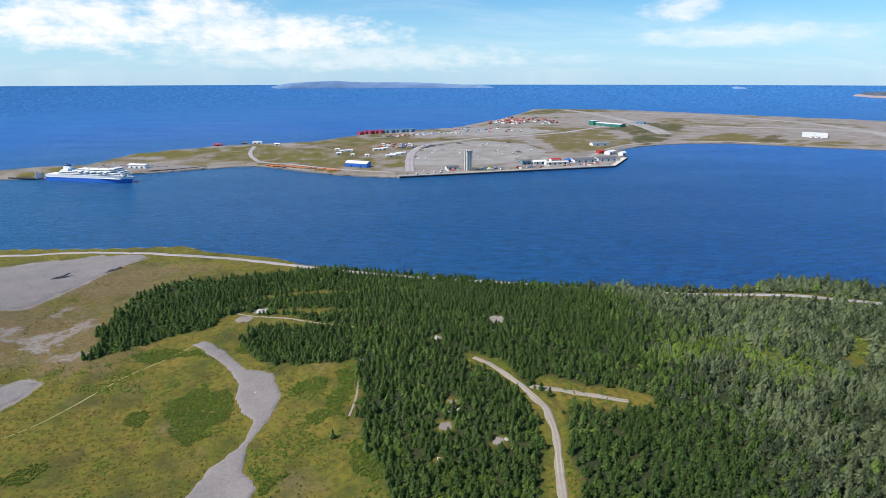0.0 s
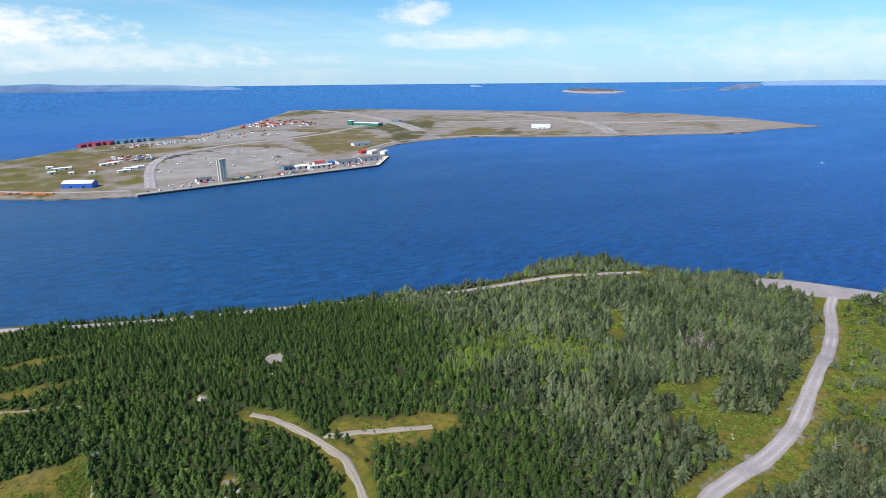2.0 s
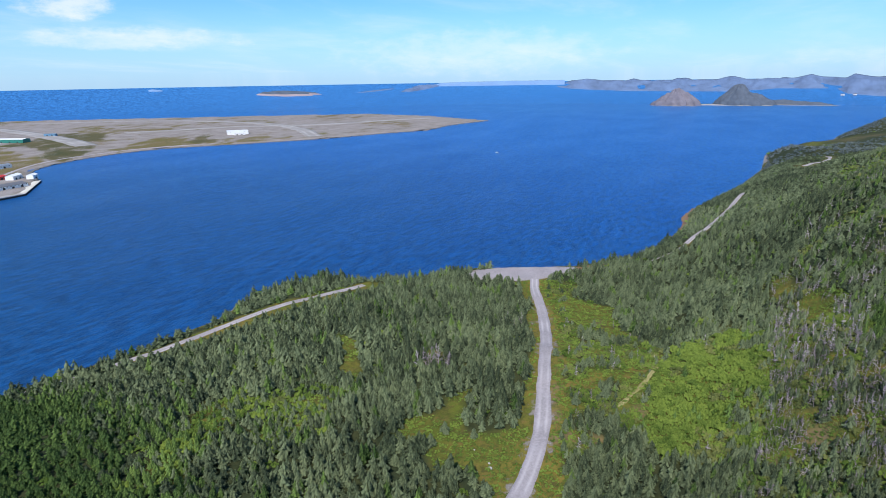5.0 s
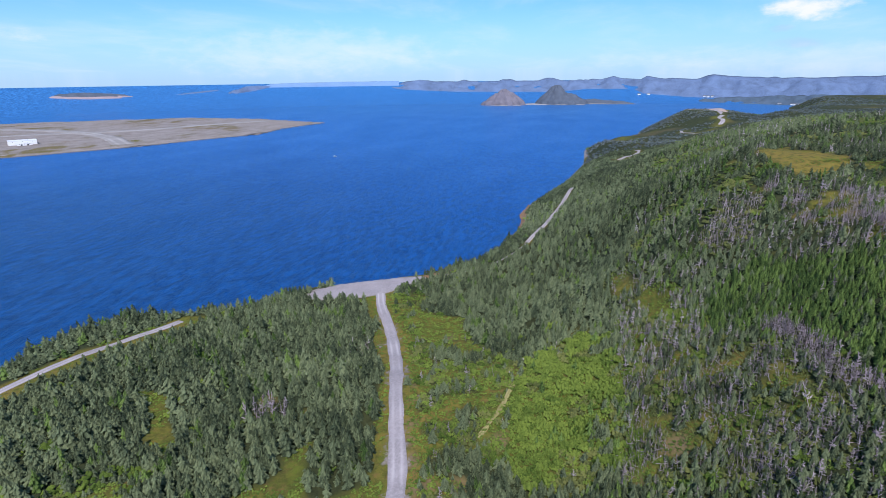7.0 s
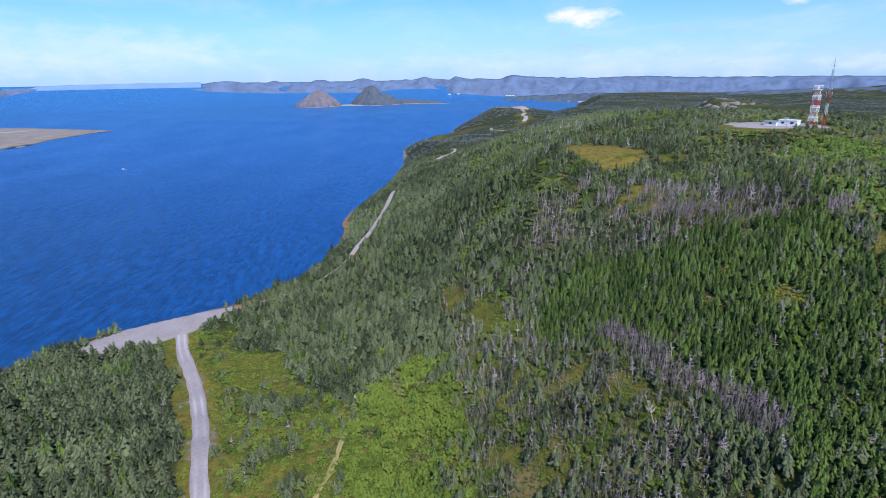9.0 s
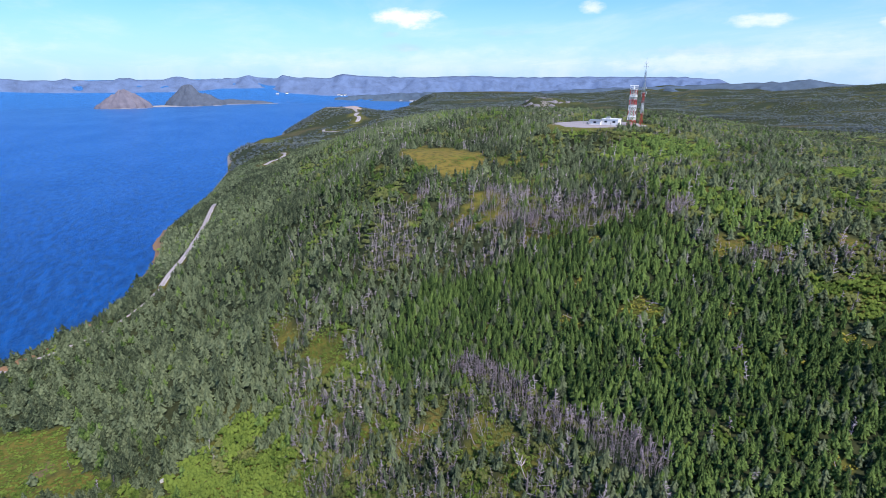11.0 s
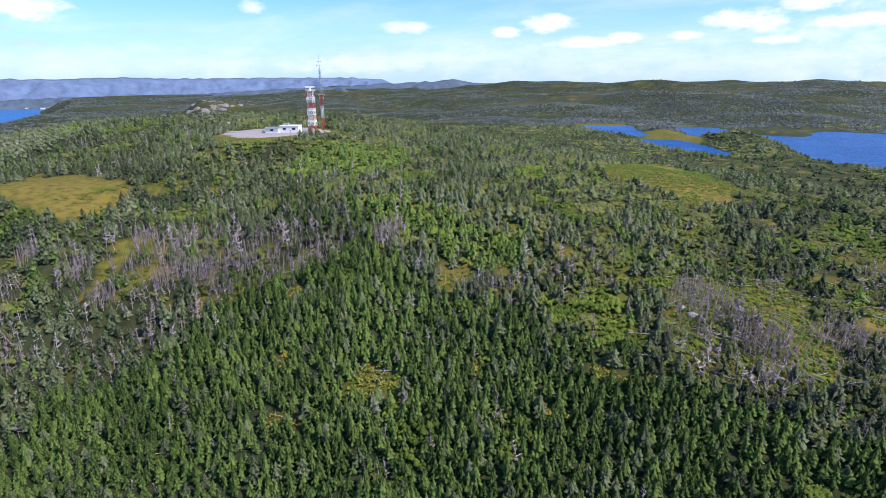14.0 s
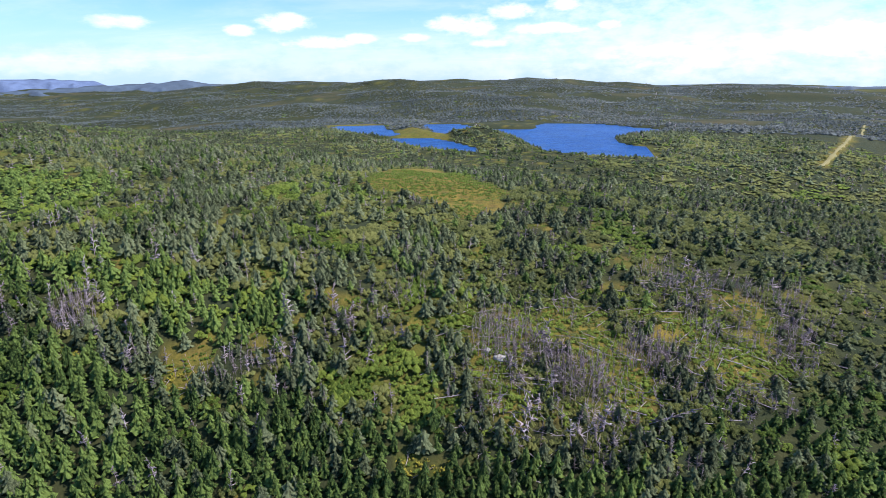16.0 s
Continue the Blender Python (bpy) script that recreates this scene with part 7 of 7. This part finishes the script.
def build_ferry():
    f = base_at("car_ferry", -620, 1195, 0, math.degrees(math.atan2(-58, 193)), "large white car ferry with a blue hull, moored", "ship")
    half = 101.0

    def hull(z0, z1, inset0, inset1):
        rings = []
        for x, w in ((-half, 11.2), (-half + 12, 12.4), (-40, 12.6), (30, 12.6), (62, 11.2), (82, 7.6), (94, 3.4), (half, 0.5)):
            lean = 5.0 * max(0.0, (x - 50) / 51)
            rings.append([(x - lean * inset0 * 1.6, -w * (1 - 0.12 * inset0 * (x > 40)), z0), (x - lean * inset0 * 1.6, w * (1 - 0.12 * inset0 * (x > 40)), z0),
                          (x - lean * inset1 * 1.6, w * (1 - 0.12 * inset1 * (x > 40)), z1), (x - lean * inset1 * 1.6, -w * (1 - 0.12 * inset1 * (x > 40)), z1)])
        return loft(nb(), rings)
    part("hull", hull(-3, 8.5, 1.3, 0.5), M_BLUE, f, "deep blue lower hull")
    part("upper_hull", hull(8.55, 13.5, 0.5, 0.0), M_WHITE, f, "white upper hull")
    part("rubbing_band", box(nb(), -10, 0, 8.2, 176, 25.8, 0.5), M_WHITE, f)
    for k, (x0, x1) in enumerate(((-70, 86), (-66, 83), (-34, 79), (-24, 72))):
        z = 13.5 + 3.2 * k
        d = part("deck_house", box(nb(), (x0 + x1) / 2, 0, z, x1 - x0, 24 - 0.8 * k, 3.15, bevel=0.25), M_WHITE, f)
        for s in (-1, 1):
            part("window_band", box(nb(), (x0 + x1) / 2, s * (12 - 0.4 * k + 0.03), z + 1.1, (x1 - x0) * 0.94, 0.1, 1.1), M_GLASS, d)
        part("window_band", box(nb(), x1 + 0.03, 0, z + 1.2, 0.1, 19 - k, 1.1), M_GLASS, d)
    b = part("bridge", box(nb(), 62, 0, 26.3, 14, 27, 3.2, bevel=0.3), M_WHITE, f)
    part("bridge_window", box(nb(), 69.03, 0, 27.4, 0.1, 25, 1.3), M_GLASS, b)
    part("aft_house", box(nb(), -56, 0, 19.8, 18, 18, 3, bevel=0.3), M_WHITE, f)
    bm = nb()
    loft(bm, [[(-62, -5, 22.5), (-40, -5, 22.5), (-40, 5, 22.5), (-62, 5, 22.5)], [(-60, -4, 30), (-47, -4, 30), (-47, 4, 30), (-60, 4, 30)]])
    fu = part("funnel", bm, M_WHITE, f)
    part("funnel_cap", box(nb(), -53.5, 0, 30, 11, 7, 3, bevel=0.3), M_NAVY, fu, "navy funnel cap")
    for s in (-2, 2):
        part("exhaust", tube(nb(), -54, s, 33, 0.8, 2.2, 10), M_DARK, fu)
    part("stair_tower", box(nb(), -44, 0, 19.9, 8, 14, 6, bevel=0.3), M_TEAL, f, "blue-grey stair tower")
    bm = nb(); stick(bm, (58, 0, 29.5), (58, 0, 42), 0.4, 8); stick(bm, (58, -4, 36), (58, 4, 36), 0.2); stick(bm, (58, -3, 39), (58, 3, 39), 0.2)
    part("mast", bm, M_WHITE, f)
    for k in range(5):
        for s in (-1, 1):
            part("lifeboat", box(nb(), -14 + 15 * k, s * 12.6, 20.2, 9, 2.6, 2.4, bevel=0.7), M_WHITE, f)
    part("foredeck_gear", box(nb(), 87, 0, 13.5, 6, 5, 2, bevel=0.4), M_STEEL, f)
    part("stern_ramp", box(nb(), -half - 7, 0, 2.5, 16, 12, 0.8, tilt=0), M_STEEL, f)
    for k in range(7):
        part("deck_vent", tube(nb(), -10 + 12 * k, (-1) ** k * 5, 26.3, 1.0, 1.6, 10), M_STEEL, f)


build_ferry()

d = base_at("ferry_dock", -775, 1236, 0, -17, "low dark steel dock with a loading ramp", "dock")
part("deck", box(nb(), 0, 0, 1.2, 70, 16, 1.4, bevel=0.1), M_DARK, d)
part("ramp_frame", box(nb(), 38, 0, 2.6, 3, 18, 12, bevel=0.2), M_STEEL, d)
part("ramp_frame", box(nb(), 20, 8, 2.6, 2, 2, 14, bevel=0.1), M_STEEL, d)
for k in range(8):
    part("pile", tube(nb(), -32 + 9 * k, -8.6, -3, 0.6, 7, 8), M_DARK, d)


def build_bay_village():
    """White houses strung along the water's edge under the far hills."""
    rnd = random.Random(23)
    first = None
    for b, r, n in ((93.3, 4386, 2), (98.7, 4346, 2), (99.4, 4342, 4), (104.9, 4150, 3), (106.1, 4105, 5), (107.8, 4052, 3)):
        for k in range(n):
            bb, rr = b + rnd.uniform(-0.5, 0.5), r + 16 + rnd.uniform(0, 12)
            x, y = MID[0] + rr * math.sin(radians(bb)), MID[1] + rr * math.cos(radians(bb))
            z = float(sea_rise(np.array(rr), np.array(bb))) + 1.0
            m = pose(x, y, z, 0, 0, rnd.uniform(60, 120))
            if first is None:
                first = building("house", x, y, 90, 22, 10, 7, 3.5, M_WHITE, M_GREYROOF, "white wooden house beside the far bay", 1, 3, group="houses beside the far bay")
                first.matrix_world = m
            else:
                copy_thing(first, m)


build_bay_village()


def build_boat():
    b = base_at("motor_boat", 1440, 762, 0, 70, "small white motor boat lying in the bay", "boat")
    rings = []
    for x, w, z in ((-5, 1.6, 1.2), (-2, 1.9, 1.2), (2, 1.7, 1.4), (4.5, 0.8, 1.7), (5.6, 0.08, 1.9)):
        rings.append([(x, -w * 0.6, -0.4), (x, w * 0.6, -0.4), (x, w, z), (x, -w, z)])
    part("hull", loft(nb(), rings), M_WHITE, b)
    c = part("wheelhouse", box(nb(), 0.6, 0, 1.2, 3.0, 2.2, 1.9, bevel=0.15), M_WHITE, b)
    part("windscreen", box(nb(), 2.13, 0, 2.1, 0.06, 1.9, 0.7), M_GLASS, c)
    part("rub_rail", box(nb(), -1, 0, 1.15, 8, 3.95, 0.12), M_NAVY, b)
    part("mast", tube(nb(), 0, 0, 3.1, 0.06, 2.4, 8), M_STEEL, b)


build_boat()


def boulder(name, x, y, z, size, rng, label, mat=None, group=""):
    bm = nb()
    bmesh.ops.create_icosphere(bm, subdivisions=2, radius=1)
    for v in bm.verts:
        n = noise.noise(v.co * 1.3 + Vector((x, y, 0))) * 0.35 + noise.noise(v.co * 3 + Vector((y, x, 3))) * 0.12
        v.co *= 1 + n
        v.co.x *= size; v.co.y *= size * rng.uniform(0.6, 0.9); v.co.z *= size * rng.uniform(0.45, 0.7)
    ob = part(name, bm, mat or M_BOULDER)
    ob.matrix_world = pose(x, y, z, 0, 0, rng.uniform(0, 360))
    return tagged(ob, label, "boulder", group)


rng = random.Random(5)
for rx, ry, rr in KNOBS:   # the crag beyond the hill
    for k in range(14):
        x, y = rx + rng.uniform(-1.1, 1.1) * rr, ry + rng.uniform(-1.1, 1.1) * rr
        boulder("outcrop", x, y, ground_at(x, y) - 2.5, rng.uniform(6, 12), rng, "pale grey rock outcrop on a far hilltop", M_CRAG, "crag outcrops")
for k in range(26):
    u = k / 25
    boulder("boulder", -508 + 74 * u + rng.uniform(-3, 3), 1308 + 46 * u + rng.uniform(-4, 4), 0.8, rng.uniform(2.5, 4.6), rng, "grey armour boulder on the far shore", None, "armour boulders")
for k in range(30):
    u = k / 29
    x, y = -300 + 175 * u + rng.uniform(-3, 3), 1366 - 104 * u + rng.uniform(-2, 9)
    p = base_at("net_pile", x, y, max(ground_at(x, y), 1) - 0.1, -30, "orange fishing gear stacked on the shore", "nets", "orange gear along the shore")
    part("stack", box(nb(), 0, 0, 0, rng.uniform(8, 15), rng.uniform(5, 9), rng.uniform(1, 2.4), bevel=0.5), rng.choice((M_ORANGE, M_ORANGE, M_STACK)), p)


def container(x, y, turn, mat, label, group):
    c = base_at("shipping_container", x, y, max(ground_at(x, y), 1.0), turn, label, "container", group)
    part("body", box(nb(), 0, 0, 0.15, 12.2, 2.44, 2.6, bevel=0.06), mat, c)
    for s in (-0.58, 0.58):
        part("door", box(nb(), 6.13, s, 0.3, 0.08, 1.1, 2.3), mat, c)
    for k in range(8):
        part("rib", box(nb(), -5.2 + 1.5 * k, 0, 0.35, 0.25, 2.52, 2.2), mat, c)
    return c


paints = ((M_WHITE, "white"), (M_REDP, "red"), (M_BLUE, "blue"), (M_CONC, "grey"), (M_STACK, "rust-red"), (M_TEAL, "teal"))
kinds_made = {}
for k in range(190):
    zone = k % 4
    x, y = ((rng.uniform(230, 520), rng.uniform(2150, 2420)), (rng.uniform(-60, 190), rng.uniform(2070, 2200)), (rng.uniform(-40, 60), rng.uniform(1660, 1780)), (rng.uniform(20, 500), rng.uniform(1235, 1262)))[zone]
    if zone == 1:
        y = 2030 + 0.45 * (x + 60) + rng.uniform(-35, 30)
    if zone == 3:
        y = 1186 + 0.206 * (x - 11) + rng.uniform(18, 40)
        if 140 < x < 190:
            continue
    i = rng.choice((0, 0, 0, 1, 2, 3, 3, 4, 4, 5))
    turn = rng.choice((12, 62, 62, 102, 150)) + rng.uniform(-6, 6)
    z = max(ground_at(x, y), 1.0) + (3.9 - max(ground_at(x, y), 1.0) if zone == 3 else 0.1)
    if i not in kinds_made:
        kinds_made[i] = container(x, y, turn, paints[i][0], paints[i][1] + " steel container in a storage yard", "containers in the yards")
        kinds_made[i].matrix_world = pose(x, y, z, 0, 0, turn)
    else:
        copy_thing(kinds_made[i], pose(x, y, z, 0, 0, turn))


def vehicle(x, y, z, turn, mat, label, tall):
    v = base_at("truck" if tall else "car", x, y, z, turn, label, "truck" if tall else "car", "parked vehicles")
    if tall:
        part("cab", box(nb(), 3.6, 0, 0.6, 2.0, 2.3, 2.3, bevel=0.25), mat, v)
        part("cargo_box", box(nb(), -0.9, 0, 0.8, 6.6, 2.45, 2.7, bevel=0.08), M_WHITE, v)
        xs = (3.4, -2.6)
    else:
        part("body", box(nb(), 0, 0, 0.35, 4.4, 1.8, 0.75, bevel=0.2), mat, v)
        part("cabin", box(nb(), -0.2, 0, 1.05, 2.3, 1.6, 0.6, bevel=0.25), M_GLASS, v)
        xs = (1.4, -1.4)
    for u in xs:
        for s in (-1, 1):
            bm = nb()
            bmesh.ops.create_cone(bm, cap_ends=True, segments=12, radius1=0.45 if tall else 0.34, radius2=0.45 if tall else 0.34, depth=0.25, matrix=pose(u, s * (1.1 if tall else 0.85), 0.45 if tall else 0.34, 90, 0, 0))
            part("wheel", bm, M_DARK, v)
    return v


makes = {}
for k in range(64):
    zone = k % 3
    if zone == 0:
        x, y = -690 + (k // 3) * 7.5 + rng.uniform(-2, 2), 1378 - (k // 3) * 1.2 + rng.choice((0, 12, 24)) * 0.8 - 8
    elif zone == 1:
        x = 30 + (k // 3) * 23 + rng.uniform(-5, 5)
        if 135 < x < 195 or 300 < x < 450:
            continue
        y = 1180 + 0.206 * (x - 11) + rng.uniform(8, 14)
    else:
        x, y = rng.uniform(60, 400), rng.uniform(1420, 1760)
    z = 3.9 if zone == 1 else max(ground_at(x, y), 1) + 0.35
    key = (rng.choice((0, 1, 2, 3)), zone == 1 and k % 2 == 0 or zone == 2)
    mt, word = ((M_WHITE, "white"), (M_STEEL, "silver"), (M_NAVY, "dark blue"), (M_REDP, "red"))[key[0]]
    if key not in makes:
        makes[key] = vehicle(x, y, z, rng.uniform(0, 180), mt, word + (" box truck parked in a yard" if key[1] else " car parked in rows"), key[1])
    else:
        copy_thing(makes[key], pose(x, y, z, 0, 0, rng.choice((75, 255, 165)) + rng.uniform(-8, 8)))

for k in range(96):
    x, y = 20 + 15.5 * (k % 16) + rng.uniform(-2, 2), 2015 + 17 * (k // 16) + 5.2 * (k % 16) + rng.uniform(-2, 2)
    if rng.random() < 0.15:
        continue
    make = makes[rng.choice([q for q in makes if not q[1]])] if rng.random() < 0.4 else makes.get((0, True)) or makes[list(makes)[0]]
    copy_thing(make, pose(x, y, max(ground_at(x, y), 1) + 0.4, 0, 0, rng.choice((62, 242)) + rng.uniform(-5, 5)))

for k in range(16):
    x, y = rng.uniform(90, 400), rng.uniform(1400, 1780)
    bm = nb()
    tube(bm, 0, 0, 0, rng.uniform(8, 17), rng.uniform(2.5, 5), 14, 1.5)
    for v in bm.verts:
        v.co.x *= 1.5; v.co += Vector((noise.noise(v.co * 0.2), noise.noise(v.co * 0.3 + Vector((9, 0, 0))), 0.3 * noise.noise(v.co * 0.4))) * 2.0
    o = part("gravel_heap", bm, M_RUNWAY if k % 3 else M_COALS)
    o.matrix_world = pose(x, y, ground_at(x, y) + 0.1, 0, 0, rng.uniform(0, 180))
    tagged(o, "heap of grey gravel in the pit" if k % 3 else "dark heap of crushed stone in the pit", "heap", "heaps in the pit")

for wx, wy, wl, turn in ((-339, 553, 34, 71), (-302, 587, 26, 67)):
    bm = nb()
    loft(bm, [[(wl * (k / 8 - 0.5), -2.6 * math.sin(0.2 + 2.7 * k / 8), -0.2), (wl * (k / 8 - 0.5), 0.4 * math.cos(k * 2.1), (1.2 + 0.5 * math.cos(k * 1.7)) * math.sin(0.2 + 2.7 * k / 8)), (wl * (k / 8 - 0.5), 2.6 * math.sin(0.2 + 2.7 * k / 8), -0.2)] for k in range(9)])
    o = part("gravel_windrow", bm, M_COALS)
    o.matrix_world = pose(wx, wy, ground_at(wx, wy) + 0.25, 0, 0, turn)
    tagged(o, "long low windrow of dark gravel in a yard", "heap", "windrows in the western yard")

# ---- the hilltop station ----
TX, TY = 565.0, -195.5
TZ = ground_at(TX, TY)


def lattice_section(z0, z1, w0, w1, r, mat, parent, bars=None):
    """One storey of a lattice mast: four legs, crossed braces and a ring of bars."""
    c0 = [(s * w0, t * w0, z0) for s, t in ((-1, -1), (1, -1), (1, 1), (-1, 1))]
    c1 = [(s * w1, t * w1, z1) for s, t in ((-1, -1), (1, -1), (1, 1), (-1, 1))]
    for i in range(4):
        j = (i + 1) % 4
        for name, p, q, w in (("leg", c0[i], c1[i], r), ("brace", c0[i], c1[j], r * 0.6), ("brace", c0[j], c1[i], r * 0.6), ("crossbar", c1[i], c1[j], r * 0.6)):
            bm = nb()
            stick(bm, p, q, w)
            part(name, bm, mat if name == "leg" or bars is None else bars, parent)


def build_station():
    t = base_at("radar_tower", TX, TY, TZ, 30, "red and white lattice tower with platforms and a radar bar", "tower")
    n = 7
    for k in range(n):
        z0, z1 = 27.0 * k / n, 27.0 * (k + 1) / n
        lattice_section(z0, z1, 2.4 - 0.6 * k / n, 2.4 - 0.6 * (k + 1) / n, 0.2, M_REDP if k % 2 == 0 else M_WHITE, t, M_WHITE if k % 2 else M_REDP if k % 4 == 0 else M_WHITE)
    for z in (6.5, 14, 21.5, 27):
        p = part("platform", box(nb(), 0, 0, z, 4.6, 4.6, 0.3), M_WHITE, t)
        bm = nb()
        for s, u in ((-2.2, -2.2), (2.2, -2.2), (2.2, 2.2), (-2.2, 2.2)):
            stick(bm, (s, u, z), (s, u, z + 1.2), 0.07)
        for a, b in (((-2.2, -2.2), (2.2, -2.2)), ((2.2, -2.2), (2.2, 2.2)), ((2.2, 2.2), (-2.2, 2.2)), ((-2.2, 2.2), (-2.2, -2.2))):
            stick(bm, (*a, z + 1.2), (*b, z + 1.2), 0.07)
        part("railing", bm, M_WHITE, p)
    part("radar_mount", tube(nb(), 0, 0, 27.3, 0.6, 2.2, 10), M_WHITE, t)
    part("radar_bar", box(nb(), 0, 0, 29.2, 6.4, 0.7, 0.9, turn=5, bevel=0.15), M_WHITE, t, "white rotating radar bar, at rest")
    part("stair_cage", box(nb(), 2.0, 0, 0, 0.9, 1.2, 22), M_STEEL, t)
    m = base_at("radio_mast", TX - 4.0, TY - 6.0, TZ, 10, "slender red and white radio mast with aerials", "mast")
    k, z = 0, 0.0
    for h in (9, 8, 8, 8, 8):
        lattice_section(z, z + h, 0.75 - 0.07 * k, 0.75 - 0.07 * (k + 1), 0.1, M_STEEL if k > 2 else M_REDP if k % 2 == 0 else M_WHITE, m)
        k, z = k + 1, z + h
    part("whip", tube(nb(), 0, 0, z, 0.18, 9.5, 8, 0.06), M_STEEL, m)
    for zz, s in ((z + 2.5, 2.2), (z + 5.0, 1.6), (28.0, 2.0), (24.5, 2.6), (22.5, 1.8)):
        bm = nb(); stick(bm, (-s, 0, zz), (s, 0, zz), 0.09); stick(bm, (-s, 0, zz - 0.9), (-s, 0, zz + 0.9), 0.12); stick(bm, (s, 0, zz - 0.9), (s, 0, zz + 0.9), 0.12)
        part("aerial", bm, M_WHITE, m)
    building("equipment_hut", TX + 8.5, TY + 12.0, 124 + 90 - 180, 13, 7, 4.6, 0, M_WHITE, M_WHITE, "white flat-roofed equipment hut by the tower", 1, 2)
    building("generator_shed", TX + 16, TY + 21, 34, 9, 5, 3.2, 0.8, M_WHITE, M_STEEL, "small pale generator shed by the tower", 1, 1)
    p = base_at("light_pole", TX + 20, TY + 30, ground_at(TX + 20, TY + 30), 0, "thin grey pole beside the station", "pole")
    part("shaft", tube(nb(), 0, 0, 0, 0.14, 9, 8, 0.08), M_STEEL, p)
    for k in range(9):
        f = base_at("cabinet", TX + 11 + 1.6 * k, TY + 6 + 2.2 * k, ground_at(TX + 11 + 1.6 * k, TY + 6 + 2.2 * k), 34, "grey steel cabinet beside the tower", "cabinet", "station cabinets")
        part("body", box(nb(), 0, 0, 0, 1.6, 1.0, 1.9, bevel=0.06), M_STEEL if k % 3 else M_WHITE, f)
        part("door", box(nb(), 0, -0.53, 0.2, 1.3, 0.06, 1.5), M_STEEL, f)


build_station()
slab("yard_station", YARD, M_GRAVEL, "pale gravel yard round the hilltop towers", 0.15, 4.0, "yard", 1.0)
ribbon("road_station", [(TX + 38, TY + 34), (TX + 90, TY + 20), (TX + 180, TY - 60), (TX + 330, TY - 140), (TX + 560, TY - 260)], 6, M_GRAVEL, "gravel road up to the hilltop towers", 0.3)

# ---- near things ----
s = base_at("white_shed", -26, 343, ground_at(-26, 343), 10, "small white wooden shed at the wood's edge", "shed")
part("wall", box(nb(), 0, 0, 0, 4, 3, 2.4, bevel=0.03), M_WHITE, s)
bm = nb(); loft(bm, [[(-2.3, -1.8, 2.35), (-2.3, 0, 3.3), (-2.3, 1.8, 2.35)], [(2.3, -1.8, 2.35), (2.3, 0, 3.3), (2.3, 1.8, 2.35)]])
part("roof", bm, M_GREYROOF, s)
part("door", box(nb(), 0.5, -1.53, 0, 0.9, 0.06, 1.9), M_TEAL, s)
for k, (x, y, r) in enumerate(((27.6, 361.8, 2.4), (-120, 461, 4.2), (-114, 464, 2.6), (268, 192, 1.3), (271, 194, 0.8), (262, 196, 0.7), (276, 205, 0.6), (286.7, -109.3, 1.6), (290, -111, 1.1), (-92, 322, 1.2), (430, 140, 1.6), (31, 283, 2.2), (34, 280, 1.6), (28, 279, 1.4), (72, 369, 2.2), (75, 366, 1.5), (69, 371, 1.3), (41, 262, 1.8), (56, 250, 1.5), (19, 241, 1.7))):
    boulder("boulder", x, y, ground_at(x, y), r, rng, "pale grey boulder among grass" if k < 11 else "pale grey boulder on a bare patch", plain("pale_boulder", (0.42, 0.4, 0.37), 0.9) if k == 0 else bpy.data.materials["pale_boulder"], "pale boulders")

build_single_trees()
